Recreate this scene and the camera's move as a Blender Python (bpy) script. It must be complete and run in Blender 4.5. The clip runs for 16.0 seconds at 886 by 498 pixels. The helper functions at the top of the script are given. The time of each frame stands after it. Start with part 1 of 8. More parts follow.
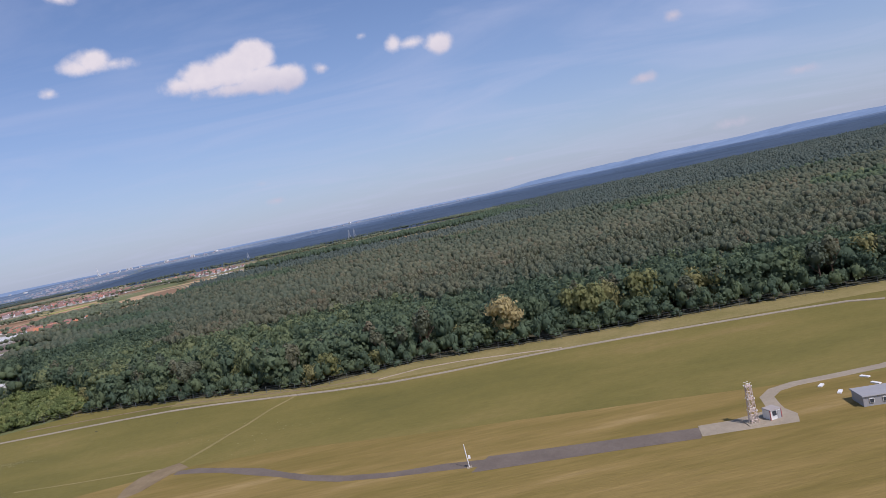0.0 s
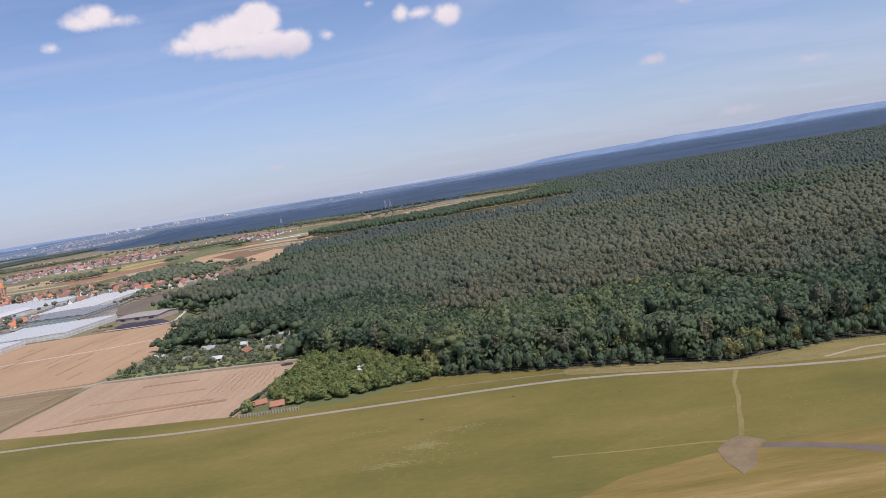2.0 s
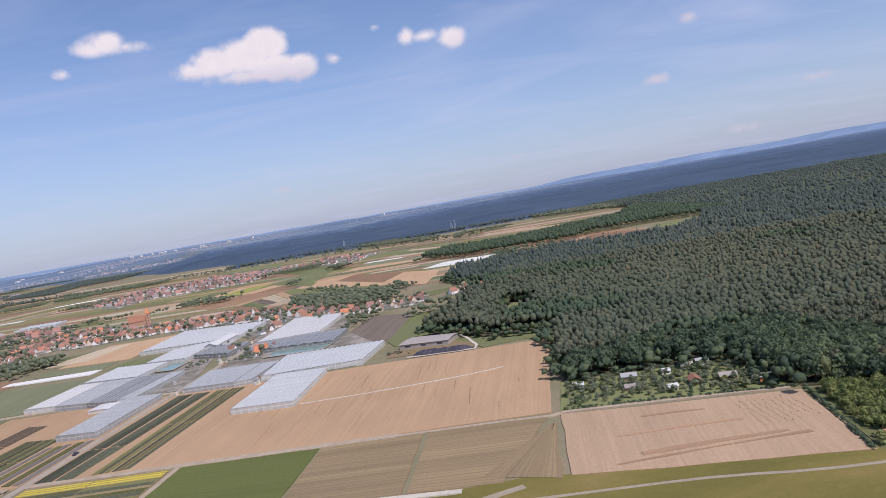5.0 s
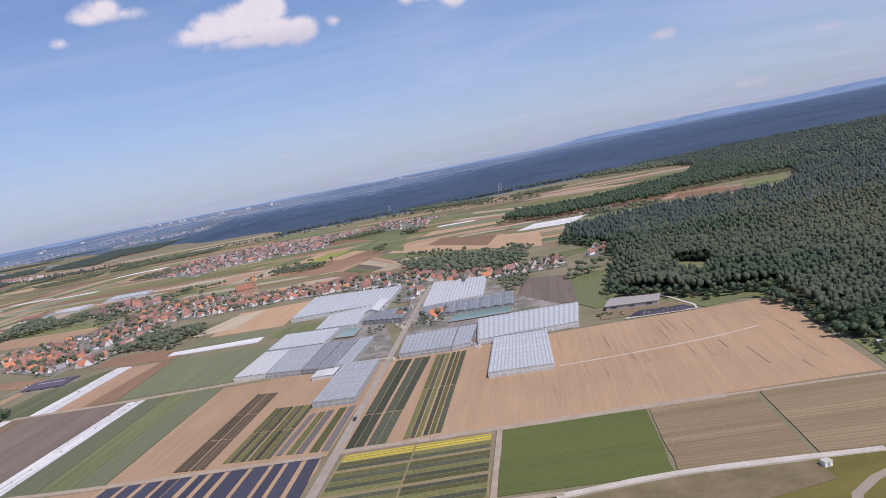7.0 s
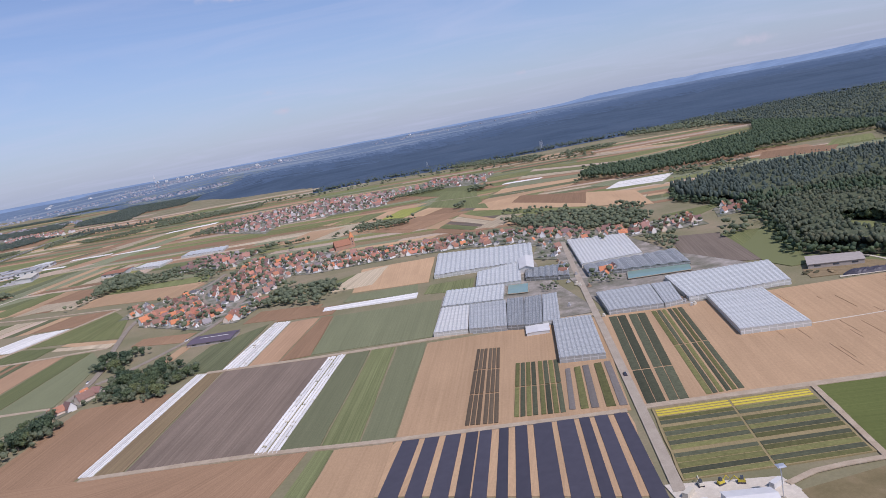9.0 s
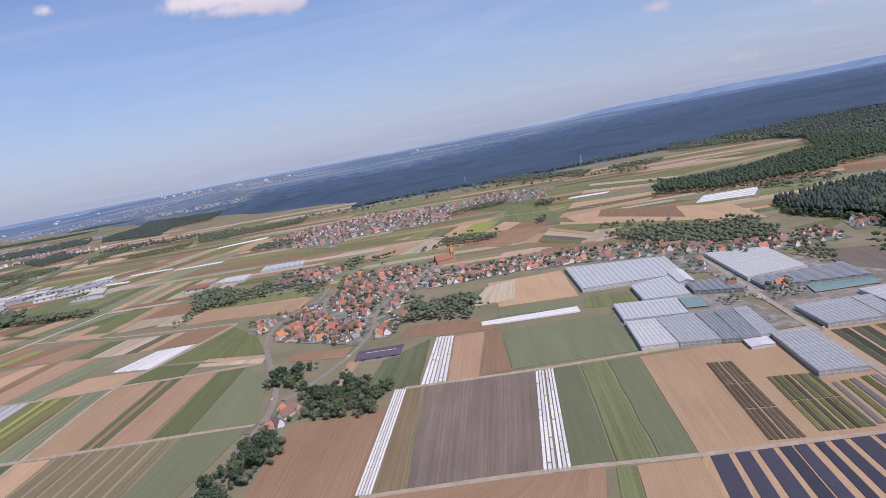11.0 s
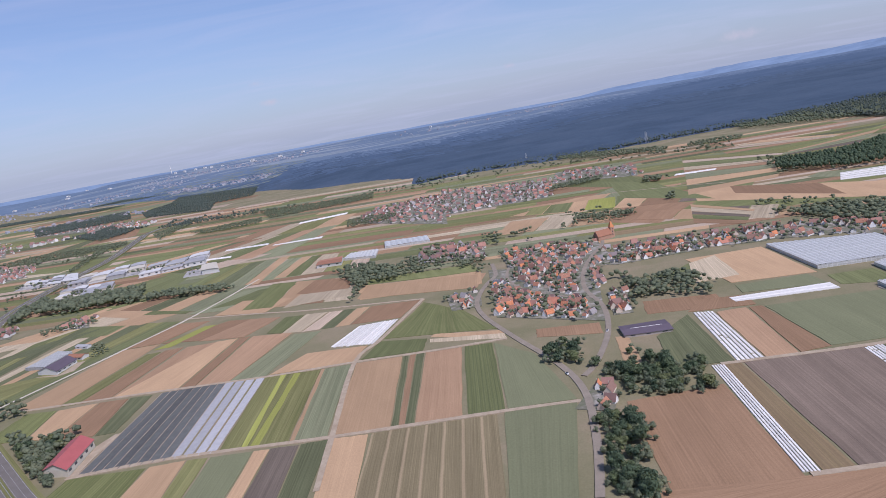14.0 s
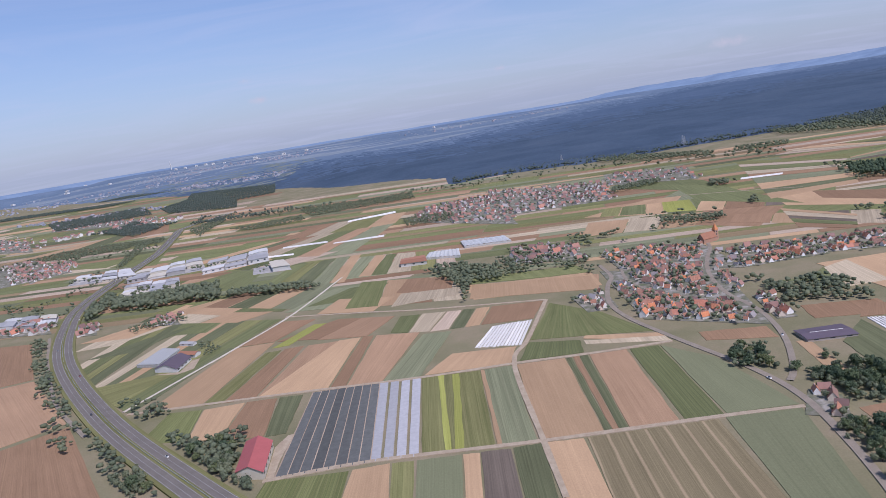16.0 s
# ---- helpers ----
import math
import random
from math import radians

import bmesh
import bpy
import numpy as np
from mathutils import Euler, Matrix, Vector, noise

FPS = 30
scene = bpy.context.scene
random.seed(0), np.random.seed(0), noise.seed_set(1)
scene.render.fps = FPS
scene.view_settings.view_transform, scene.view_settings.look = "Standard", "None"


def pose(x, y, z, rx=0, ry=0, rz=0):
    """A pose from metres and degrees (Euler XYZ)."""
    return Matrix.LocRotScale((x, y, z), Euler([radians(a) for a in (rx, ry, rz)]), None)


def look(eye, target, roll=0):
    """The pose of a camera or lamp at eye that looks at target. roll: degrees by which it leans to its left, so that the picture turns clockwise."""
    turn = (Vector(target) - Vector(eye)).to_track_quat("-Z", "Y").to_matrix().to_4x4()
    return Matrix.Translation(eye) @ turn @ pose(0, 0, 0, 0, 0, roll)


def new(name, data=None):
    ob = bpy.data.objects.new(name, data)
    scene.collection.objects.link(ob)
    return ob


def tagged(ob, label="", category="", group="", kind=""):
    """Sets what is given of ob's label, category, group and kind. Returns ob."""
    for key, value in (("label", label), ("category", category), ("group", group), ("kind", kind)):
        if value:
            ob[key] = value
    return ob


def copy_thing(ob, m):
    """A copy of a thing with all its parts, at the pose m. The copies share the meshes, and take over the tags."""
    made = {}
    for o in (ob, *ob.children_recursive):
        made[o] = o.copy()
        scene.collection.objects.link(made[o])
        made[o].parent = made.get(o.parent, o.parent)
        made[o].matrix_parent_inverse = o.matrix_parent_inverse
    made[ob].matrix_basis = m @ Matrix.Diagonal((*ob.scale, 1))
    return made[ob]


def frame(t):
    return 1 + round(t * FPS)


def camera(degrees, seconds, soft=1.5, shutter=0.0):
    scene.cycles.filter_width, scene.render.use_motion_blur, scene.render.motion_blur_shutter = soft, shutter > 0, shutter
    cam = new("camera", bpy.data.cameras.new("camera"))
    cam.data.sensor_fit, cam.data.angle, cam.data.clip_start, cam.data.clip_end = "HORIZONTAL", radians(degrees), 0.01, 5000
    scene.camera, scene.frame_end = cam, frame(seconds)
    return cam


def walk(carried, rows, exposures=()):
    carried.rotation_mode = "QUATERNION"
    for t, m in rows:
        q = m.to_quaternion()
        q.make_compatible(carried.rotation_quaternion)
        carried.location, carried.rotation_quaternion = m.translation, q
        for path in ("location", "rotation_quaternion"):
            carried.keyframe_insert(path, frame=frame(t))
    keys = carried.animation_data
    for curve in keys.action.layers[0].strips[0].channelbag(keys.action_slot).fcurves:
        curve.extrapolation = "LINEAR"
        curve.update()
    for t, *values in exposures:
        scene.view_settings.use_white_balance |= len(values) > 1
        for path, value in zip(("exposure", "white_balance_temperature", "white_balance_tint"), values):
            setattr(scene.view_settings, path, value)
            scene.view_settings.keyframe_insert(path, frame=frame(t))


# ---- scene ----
cam = camera(65.98, 16.0, soft=0.8)
PATH = [
    (0, pose(0.00, 0.00, 21.36, 86.540, 11.760, -0.937)),
    (0.5, pose(-14.67, 1.15, 23.70, 87.070, 11.910, -0.770)),
    (1, pose(-29.56, 2.21, 26.12, 86.768, 10.771, -0.869)),
    (1.5, pose(-44.65, 3.18, 28.61, 85.466, 9.732, -0.831)),
    (2, pose(-59.95, 4.06, 31.18, 84.378, 9.191, -0.861)),
    (2.5, pose(-75.45, 4.86, 33.81, 85.547, 9.994, -0.951)),
    (3, pose(-91.16, 5.58, 36.50, 87.361, 9.636, -0.932)),
    (3.5, pose(-107.07, 6.22, 39.25, 87.827, 9.834, -0.637)),
    (4, pose(-123.18, 6.79, 42.07, 87.496, 9.731, -0.590)),
    (4.5, pose(-139.49, 7.31, 44.93, 87.048, 9.701, -0.502)),
    (5, pose(-156.00, 7.77, 47.85, 86.200, 9.722, -0.326)),
    (5.5, pose(-172.69, 8.18, 50.81, 85.202, 9.812, -0.126)),
    (6, pose(-189.58, 8.56, 53.81, 84.304, 9.986, 0.036)),
    (6.5, pose(-206.65, 8.91, 56.85, 83.753, 10.265, 0.099)),
    (7, pose(-223.90, 9.25, 59.92, 83.166, 10.942, 0.081)),
    (7.5, pose(-241.32, 9.58, 63.02, 82.368, 11.218, 0.045)),
    (8, pose(-258.92, 9.92, 66.14, 80.816, 11.027, -0.054)),
    (8.5, pose(-276.69, 10.28, 69.27, 80.556, 10.835, -0.125)),
    (9, pose(-294.62, 10.67, 72.41, 79.592, 10.512, -0.192)),
    (9.5, pose(-312.70, 11.11, 75.56, 79.449, 10.415, -0.258)),
    (10, pose(-330.94, 11.61, 78.70, 79.791, 10.415, -0.377)),
    (10.5, pose(-349.32, 12.18, 81.83, 80.329, 10.468, -0.520)),
    (11, pose(-367.85, 12.85, 84.95, 80.773, 10.529, -0.657)),
    (11.5, pose(-386.50, 13.63, 88.04, 80.832, 10.556, -0.763)),
    (12, pose(-405.29, 14.54, 91.11, 80.373, 10.546, -0.926)),
    (12.5, pose(-424.19, 15.59, 94.13, 79.773, 10.535, -1.013)),
    (13, pose(-443.21, 16.81, 97.11, 79.376, 10.491, -1.029)),
    (13.5, pose(-462.33, 18.22, 100.03, 78.939, 10.461, -1.096)),
    (14, pose(-481.55, 19.82, 102.90, 78.812, 10.090, -1.203)),
    (14.5, pose(-500.86, 21.66, 105.69, 79.110, 9.775, -1.454)),
    (15, pose(-520.25, 23.74, 108.40, 79.088, 9.520, -1.586)),
    (15.5, pose(-539.71, 26.09, 111.03, 78.848, 9.251, -1.814)),
    (16, pose(-559.24, 28.73, 113.55, 78.762, 9.053, -2.067)),
]
walk(cam, PATH, exposures=[(0, 0.27, 6000, 22), (1.5, 0.27, 6000, 22), (2.1, 0.43, 6200, 21), (4.2, 0.44, 6150, 22), (6.4, 0.31, 6020, 23), (9.2, 0.31, 5960, 23), (11.3, 0.31, 5950, 24), (16, 0.31, 5790, 24)])

# ---- sky and sun ----
SUN_ELEVATION, SUN_TURN = radians(52), radians(142)
world = bpy.data.worlds.new("sky")
scene.world = world
world.use_nodes = True
wn, wl = world.node_tree.nodes, world.node_tree.links
wn.clear()
w_out, w_bg = wn.new("ShaderNodeOutputWorld"), wn.new("ShaderNodeBackground")
w_sky = wn.new("ShaderNodeTexSky")
w_sky.sky_type, w_sky.sun_disc = "NISHITA", False
w_sky.sun_elevation, w_sky.sun_rotation = SUN_ELEVATION, SUN_TURN
w_sky.altitude, w_sky.air_density, w_sky.dust_density, w_sky.ozone_density = 300, 1.0, 0.7, 4.0
w_bg.inputs["Strength"].default_value = 0.09
# thin cirrus veils, drawn out along one wind direction
w_tc, w_sep = wn.new("ShaderNodeTexCoord"), wn.new("ShaderNodeSeparateXYZ")
w_add, w_dx, w_dy, w_com = wn.new("ShaderNodeMath"), wn.new("ShaderNodeMath"), wn.new("ShaderNodeMath"), wn.new("ShaderNodeCombineXYZ")
w_add.operation, w_dx.operation, w_dy.operation = "ADD", "DIVIDE", "DIVIDE"
w_add.inputs[1].default_value = 0.09
wl.new(w_tc.outputs["Generated"], w_sep.inputs[0])
wl.new(w_sep.outputs["Z"], w_add.inputs[0])
wl.new(w_sep.outputs["X"], w_dx.inputs[0]); wl.new(w_add.outputs[0], w_dx.inputs[1])
wl.new(w_sep.outputs["Y"], w_dy.inputs[0]); wl.new(w_add.outputs[0], w_dy.inputs[1])
wl.new(w_dx.outputs[0], w_com.inputs["X"]); wl.new(w_dy.outputs[0], w_com.inputs["Y"])
w_map, w_noise, w_ramp, w_mix = wn.new("ShaderNodeMapping"), wn.new("ShaderNodeTexNoise"), wn.new("ShaderNodeValToRGB"), wn.new("ShaderNodeMix")
w_map.inputs["Rotation"].default_value = (0, 0, radians(28))
w_map.inputs["Scale"].default_value = (0.5, 0.85, 1)
wl.new(w_com.outputs[0], w_map.inputs["Vector"]); wl.new(w_map.outputs[0], w_noise.inputs["Vector"])
w_noise.inputs["Scale"].default_value, w_noise.inputs["Detail"].default_value, w_noise.inputs["Roughness"].default_value = 1.1, 8, 0.58
w_noise.inputs["Distortion"].default_value = 1.1
w_ramp.color_ramp.elements[0].position, w_ramp.color_ramp.elements[1].position = 0.45, 0.86
w_ramp.color_ramp.elements[1].color = (0.5, 0.5, 0.5, 1)
w_mix.data_type = "RGBA"
w_mix.inputs[7].default_value = (4.9, 5.3, 6.35, 1)
wl.new(w_noise.outputs["Fac"], w_ramp.inputs["Fac"])
wl.new(w_ramp.outputs["Color"], w_mix.inputs[0])


def w_math(op, a, b=0.0, c=0.0):
    m = wn.new("ShaderNodeMath")
    m.operation = op
    for k, v in enumerate((a, b, c)):
        if isinstance(v, (int, float)):
            m.inputs[k].default_value = v
        else:
            wl.new(v, m.inputs[k])
    return m.outputs[0]


def w_blend(fac, a, b):
    m = wn.new("ShaderNodeMix")
    m.data_type = "RGBA"
    for k, v in ((0, fac), (6, a), (7, b)):
        if isinstance(v, tuple):
            m.inputs[k].default_value = (*v, 1)
        else:
            wl.new(v, m.inputs[k])
    return m.outputs[2]


# summer haze, thickest at the horizon all round
w_haze = w_math("POWER", w_math("SUBTRACT", 1.0, w_math("ABSOLUTE", w_sep.outputs["Z"])), 6.2)
hazy = w_blend(w_math("MULTIPLY", w_haze, 0.8), w_sky.outputs[0], (3.32, 3.86, 4.75))
wl.new(hazy, w_mix.inputs[6])
# fair-weather cumulus: bearing and height in degrees, half width and half height
CUMULUS = [
    (-11.85, 14.72, 2.18, 1.42), (-13.43, 13.94, 2.37, 1.61), (-15.68, 13.66, 2.47, 1.23), (-17.69, 13.31, 1.61, 0.81),
    (-11.38, 12.92, 2.47, 1.23), (-9.37, 12.66, 1.61, 1.14), (-13.25, 12.53, 3.80, 0.71), (-23.37, 15.71, 1.61, 1.04),
    (-24.40, 15.37, 1.33, 0.71), (-22.03, 15.46, 1.61, 0.52), (3.34, 13.15, 1.14, 0.90), (-0.35, 13.82, 0.66, 0.66),
    (0.85, 13.62, 1.23, 0.33), (18.82, 6.72, 1.04, 0.52), (21.75, 10.74, 0.81, 0.47), (-13.29, 4.90, 0.95, 0.38),
    (-12.21, 3.34, 0.95, 0.33), (7.15, 2.83, 0.66, 0.28), (24.35, 1.84, 1.42, 0.43), (-24.62, 20.24, 1.23, 0.66),
    (-2.81, 14.90, 0.62, 0.38), (29.57, 4.51, 1.23, 0.38), (-6.47, 12.99, 0.76, 0.52), (-26.80, 13.76, 0.57, 0.33),
]
w_bear = w_math("MULTIPLY", w_math("ARCTAN2", w_sep.outputs["X"], w_sep.outputs["Y"]), 57.2958)
w_high = w_math("MULTIPLY", w_math("ARCSINE", w_sep.outputs["Z"]), 57.2958)
w_puff, w_curl = wn.new("ShaderNodeTexNoise"), wn.new("ShaderNodeTexNoise")
for node, scale, detail in ((w_puff, 20, 8), (w_curl, 55, 5)):
    wl.new(w_tc.outputs["Generated"], node.inputs["Vector"])
    node.inputs["Scale"].default_value, node.inputs["Detail"].default_value, node.inputs["Roughness"].default_value = scale, detail, 0.6
body = None
for bearing, high, hw, hh in CUMULUS:
    u = w_math("DIVIDE", w_math("SUBTRACT", w_bear, bearing), hw)
    v = w_math("DIVIDE", w_math("SUBTRACT", w_high, high), hh)
    d = w_math("SUBTRACT", 1.0, w_math("SQRT", w_math("ADD", w_math("MULTIPLY", u, u), w_math("MULTIPLY", v, v))))
    d = w_math("MULTIPLY", d, min(1.0, 0.02 + 0.72 * hh))
    body = d if body is None else w_math("MAXIMUM", body, d)
w_fuzz = w_math("ADD", w_math("MULTIPLY", w_math("SUBTRACT", w_puff.outputs["Fac"], 0.5), 0.95), w_math("MULTIPLY", w_math("SUBTRACT", w_curl.outputs["Fac"], 0.5), 0.3))
w_dense = wn.new("ShaderNodeMapRange")
w_dense.interpolation_type = "SMOOTHSTEP"
w_dense.inputs["From Min"].default_value, w_dense.inputs["From Max"].default_value = -0.10, 0.42
wl.new(w_math("ADD", body, w_fuzz), w_dense.inputs["Value"])
w_lit = wn.new("ShaderNodeMapRange")
w_lit.inputs["From Min"].default_value, w_lit.inputs["From Max"].default_value = 0.35, 0.62
wl.new(w_curl.outputs["Fac"], w_lit.inputs["Value"])
w_base = wn.new("ShaderNodeMapRange")
w_base.inputs["From Min"].default_value, w_base.inputs["From Max"].default_value = 11.6, 13.4
wl.new(w_high, w_base.inputs["Value"])
w_sunny = w_math("ADD", w_math("MULTIPLY", w_lit.outputs[0], 0.14), w_math("MULTIPLY", w_base.outputs[0], 0.86))
white = w_blend(w_sunny, (4.9, 4.75, 5.2), (7.5, 6.95, 6.5))
final = w_blend(w_math("MULTIPLY", w_dense.outputs[0], 0.93), w_mix.outputs[2], white)
wl.new(final, w_bg.inputs["Color"])
wl.new(w_bg.outputs[0], w_out.inputs["Surface"])

sun = new("sun", bpy.data.lights.new("sun", "SUN"))
sun.data.energy, sun.data.angle, sun.data.color = 2.85, radians(0.6), (1.0, 0.95, 0.88)
sun_way = Vector((math.sin(SUN_TURN) * math.cos(SUN_ELEVATION), math.cos(SUN_TURN) * math.cos(SUN_ELEVATION), math.sin(SUN_ELEVATION)))
sun.matrix_world = look((0, 0, 500), Vector((0, 0, 500)) - sun_way)


# ---- materials ----
def shader(name, rough=0.9, metal=0.0, spec=0.2):
    m = bpy.data.materials.new(name)
    m.use_nodes = True
    b = m.node_tree.nodes["Principled BSDF"]
    b.inputs["Roughness"].default_value, b.inputs["Metallic"].default_value = rough, metal
    b.inputs["Specular IOR Level"].default_value = spec
    return m, m.node_tree.nodes, m.node_tree.links, b


def noise_node(n, l, vec, scale, detail=4, rough=0.6):
    t = n.new("ShaderNodeTexNoise")
    t.inputs["Scale"].default_value, t.inputs["Detail"].default_value, t.inputs["Roughness"].default_value = scale, detail, rough
    if vec is not None:
        l.new(vec, t.inputs["Vector"])
    return t.outputs["Fac"]


def mapped(n, l, vec, scale):
    m = n.new("ShaderNodeMapping")
    m.inputs["Scale"].default_value = scale
    l.new(vec, m.inputs["Vector"])
    return m.outputs[0]


def ramped(n, l, fac, *stops):
    r = n.new("ShaderNodeValToRGB")
    e = r.color_ramp.elements
    e[0].position, e[0].color = stops[0][0], (*stops[0][1], 1)
    e[1].position, e[1].color = stops[-1][0], (*stops[-1][1], 1)
    for p, c in stops[1:-1]:
        e.new(p).color = (*c, 1)
    l.new(fac, r.inputs["Fac"])
    return r.outputs["Color"]


def mixed(n, l, fac, a, b, mode="MIX"):
    m = n.new("ShaderNodeMix")
    m.data_type, m.blend_type = "RGBA", mode
    for socket, v in ((0, fac), (6, a), (7, b)):
        if isinstance(v, (int, float)):
            m.inputs[socket].default_value = v
        elif isinstance(v, tuple):
            m.inputs[socket].default_value = (*v, 1)
        else:
            l.new(v, m.inputs[socket])
    return m.outputs[2]


def toned(n, l, col, fac, low, high):
    """Lightness of a colour, varied by fac from low to high."""
    mr, hsv = n.new("ShaderNodeMapRange"), n.new("ShaderNodeHueSaturation")
    mr.inputs["To Min"].default_value, mr.inputs["To Max"].default_value = low, high
    l.new(fac, mr.inputs["Value"]); l.new(mr.outputs[0], hsv.inputs["Value"]); l.new(col, hsv.inputs["Color"])
    return hsv.outputs["Color"]


def bumped(n, l, b, fac, strength, distance):
    bp = n.new("ShaderNodeBump")
    bp.inputs["Strength"].default_value, bp.inputs["Distance"].default_value = strength, distance
    l.new(fac, bp.inputs["Height"]); l.new(bp.outputs[0], b.inputs["Normal"])


def crop(name, a, c, row=1.0, lines=0.5, blotch=0.35, tram=0.0, wheel=None):
    """A field: sown rows along its length, broader working passes, tractor lines and large patches."""
    m, n, l, b = shader(name, 0.95, 0, 0.1)
    band = 0.18 if "soil" in name or "stubble" in name else 0.34
    uv = n.new("ShaderNodeUVMap").outputs[0]
    info = n.new("ShaderNodeObjectInfo")
    shift = n.new("ShaderNodeVectorMath")
    shift.operation = "MULTIPLY_ADD"
    shift.inputs[0].default_value = (1, 1, 1)
    l.new(info.outputs["Random"], shift.inputs[0])
    shift.inputs[1].default_value = (311, 173, 0)
    l.new(uv, shift.inputs[2])
    uv = shift.outputs[0]
    streak = noise_node(n, l, mapped(n, l, uv, (1.6 / row, 0.012, 1)), 1.0, 3, 0.75)
    passes = noise_node(n, l, mapped(n, l, uv, (0.28 / row, 0.004, 1)), 1.0, 2, 0.5)
    fine = noise_node(n, l, mapped(n, l, uv, (1, 0.7, 1)), 1.6, 6, 0.78)
    big = noise_node(n, l, mapped(n, l, uv, (0.06, 0.022, 1)), 1.0, 5, 0.65)
    s = n.new("ShaderNodeMapRange")
    s.inputs["From Min"].default_value, s.inputs["From Max"].default_value = 0.33, 0.67
    l.new(streak, s.inputs["Value"])
    col = mixed(n, l, s.outputs[0], tuple(v * (1 - 0.17 * lines) for v in a), tuple(v * (1 + 0.12 * lines) for v in c))
    col = toned(n, l, col, passes, 1 - band * lines, 1 + band * lines)
    if tram:
        wv = n.new("ShaderNodeTexWave")
        wv.bands_direction = "X"
        wv.inputs["Scale"].default_value, wv.inputs["Distortion"].default_value, wv.inputs["Detail"].default_value = 0.314 / tram, 0.5, 2
        l.new(uv, wv.inputs["Vector"])
        col = mixed(n, l, ramped(n, l, wv.outputs["Fac"], (0.9 if wheel else 0.72, (0, 0, 0)), (1.0, (0.5, 0.5, 0.5))), col, wheel or tuple(0.6 * v + 0.02 for v in a))
    col = toned(n, l, col, big, 1 - 1.1 * blotch, 1 + 1.1 * blotch)
    col = toned(n, l, col, fine, 0.70, 1.30)
    col = toned(n, l, col, info.outputs["Random"], 0.86, 1.14)
    l.new(col, b.inputs["Base Color"])
    bumped(n, l, b, fine, 0.4, 0.15)
    return m


CROPS = {
    "soil_tan": crop("soil tan", (0.425, 0.280, 0.158), (0.47, 0.314, 0.180), 1.4, 0.16, 0.2),
    "soil_pink": crop("soil pink", (0.35, 0.222, 0.130), (0.395, 0.254, 0.150), 1.2, 0.3, 0.2),
    "soil_brown": crop("soil brown", (0.264, 0.164, 0.094), (0.312, 0.196, 0.114), 1.2, 0.35, 0.22),
    "soil_dark": crop("soil dark", (0.145, 0.116, 0.088), (0.185, 0.148, 0.112), 1.2, 0.5, 0.2),
    "soil_pale": crop("soil pale", (0.42, 0.32, 0.23), (0.50, 0.39, 0.28), 1.2, 0.8, 0.15),
    "straw_pale": crop("pale straw", (0.42, 0.34, 0.22), (0.49, 0.40, 0.27), 0.9, 0.9, 0.15),
    "stubble": crop("stubble", (0.46, 0.315, 0.192), (0.51, 0.355, 0.222), 0.9, 0.18, 0.18),
    "brown_rows": crop("planted brown rows", (0.29, 0.205, 0.118), (0.25, 0.19, 0.098), 0.7, 1.0, 0.15, 1.3),
    "slate_rows": crop("dark planted rows", (0.190, 0.146, 0.110), (0.225, 0.172, 0.128), 0.8, 0.8, 0.3),
    "olive_rows": crop("olive rows with gaps", (0.190, 0.155, 0.084), (0.240, 0.195, 0.110), 0.6, 0.7, 0.2, 6.5, (0.48, 0.36, 0.22)),
    "green_rows": crop("green rows", (0.15, 0.175, 0.06), (0.21, 0.21, 0.085), 0.6, 1.0, 0.2, 1.6),
    "green_dark": crop("dark green crop", (0.118, 0.128, 0.066), (0.15, 0.156, 0.08), 0.9, 0.8, 0.25),
    "green_mid": crop("green crop", (0.150, 0.166, 0.07), (0.188, 0.197, 0.088), 0.9, 0.8, 0.2),
    "green_bright": crop("fresh green crop", (0.135, 0.150, 0.062), (0.158, 0.170, 0.072), 0.8, 0.8, 0.15, 1.6),
    "green_crop": crop("dense green crop", (0.108, 0.126, 0.038), (0.124, 0.140, 0.044), 0.9, 0.25, 0.14),
    "blue_green": crop("blue-green crop", (0.172, 0.180, 0.098), (0.190, 0.196, 0.108), 0.8, 0.3, 0.14),
    "sage": crop("sage crop", (0.20, 0.215, 0.12), (0.25, 0.25, 0.145), 0.9, 0.8, 0.15),
    "olive": crop("olive crop", (0.18, 0.185, 0.07), (0.24, 0.225, 0.095), 0.9, 0.8, 0.2),
    "straw_olive": crop("trodden olive soil", (0.27, 0.215, 0.105), (0.31, 0.245, 0.125), 0.8, 0.4, 0.2),
    "yellow_green": crop("yellow-green crop", (0.30, 0.31, 0.075), (0.34, 0.34, 0.095), 0.8, 0.6, 0.15),
    "meadow": crop("meadow", (0.16, 0.18, 0.07), (0.205, 0.208, 0.088), 2.0, 0.6, 0.25),
}


def land(name, stops, scale, fine=1.2, rough=0.95, stretch=1.0):
    """Open ground: tones by large patches, with fine grain."""
    m, n, l, b = shader(name, rough, 0, 0.1)
    pos = n.new("ShaderNodeNewGeometry").outputs["Position"]
    if stretch != 1.0:
        pos = mapped(n, l, pos, (stretch, 1, 1))
    col = ramped(n, l, noise_node(n, l, pos, scale, 6, 0.62), *stops)
    grain = noise_node(n, l, pos, fine, 6, 0.75)
    col = toned(n, l, col, grain, 0.72, 1.28)
    l.new(col, b.inputs["Base Color"])
    bumped(n, l, b, grain, 0.5, 0.2)
    return m


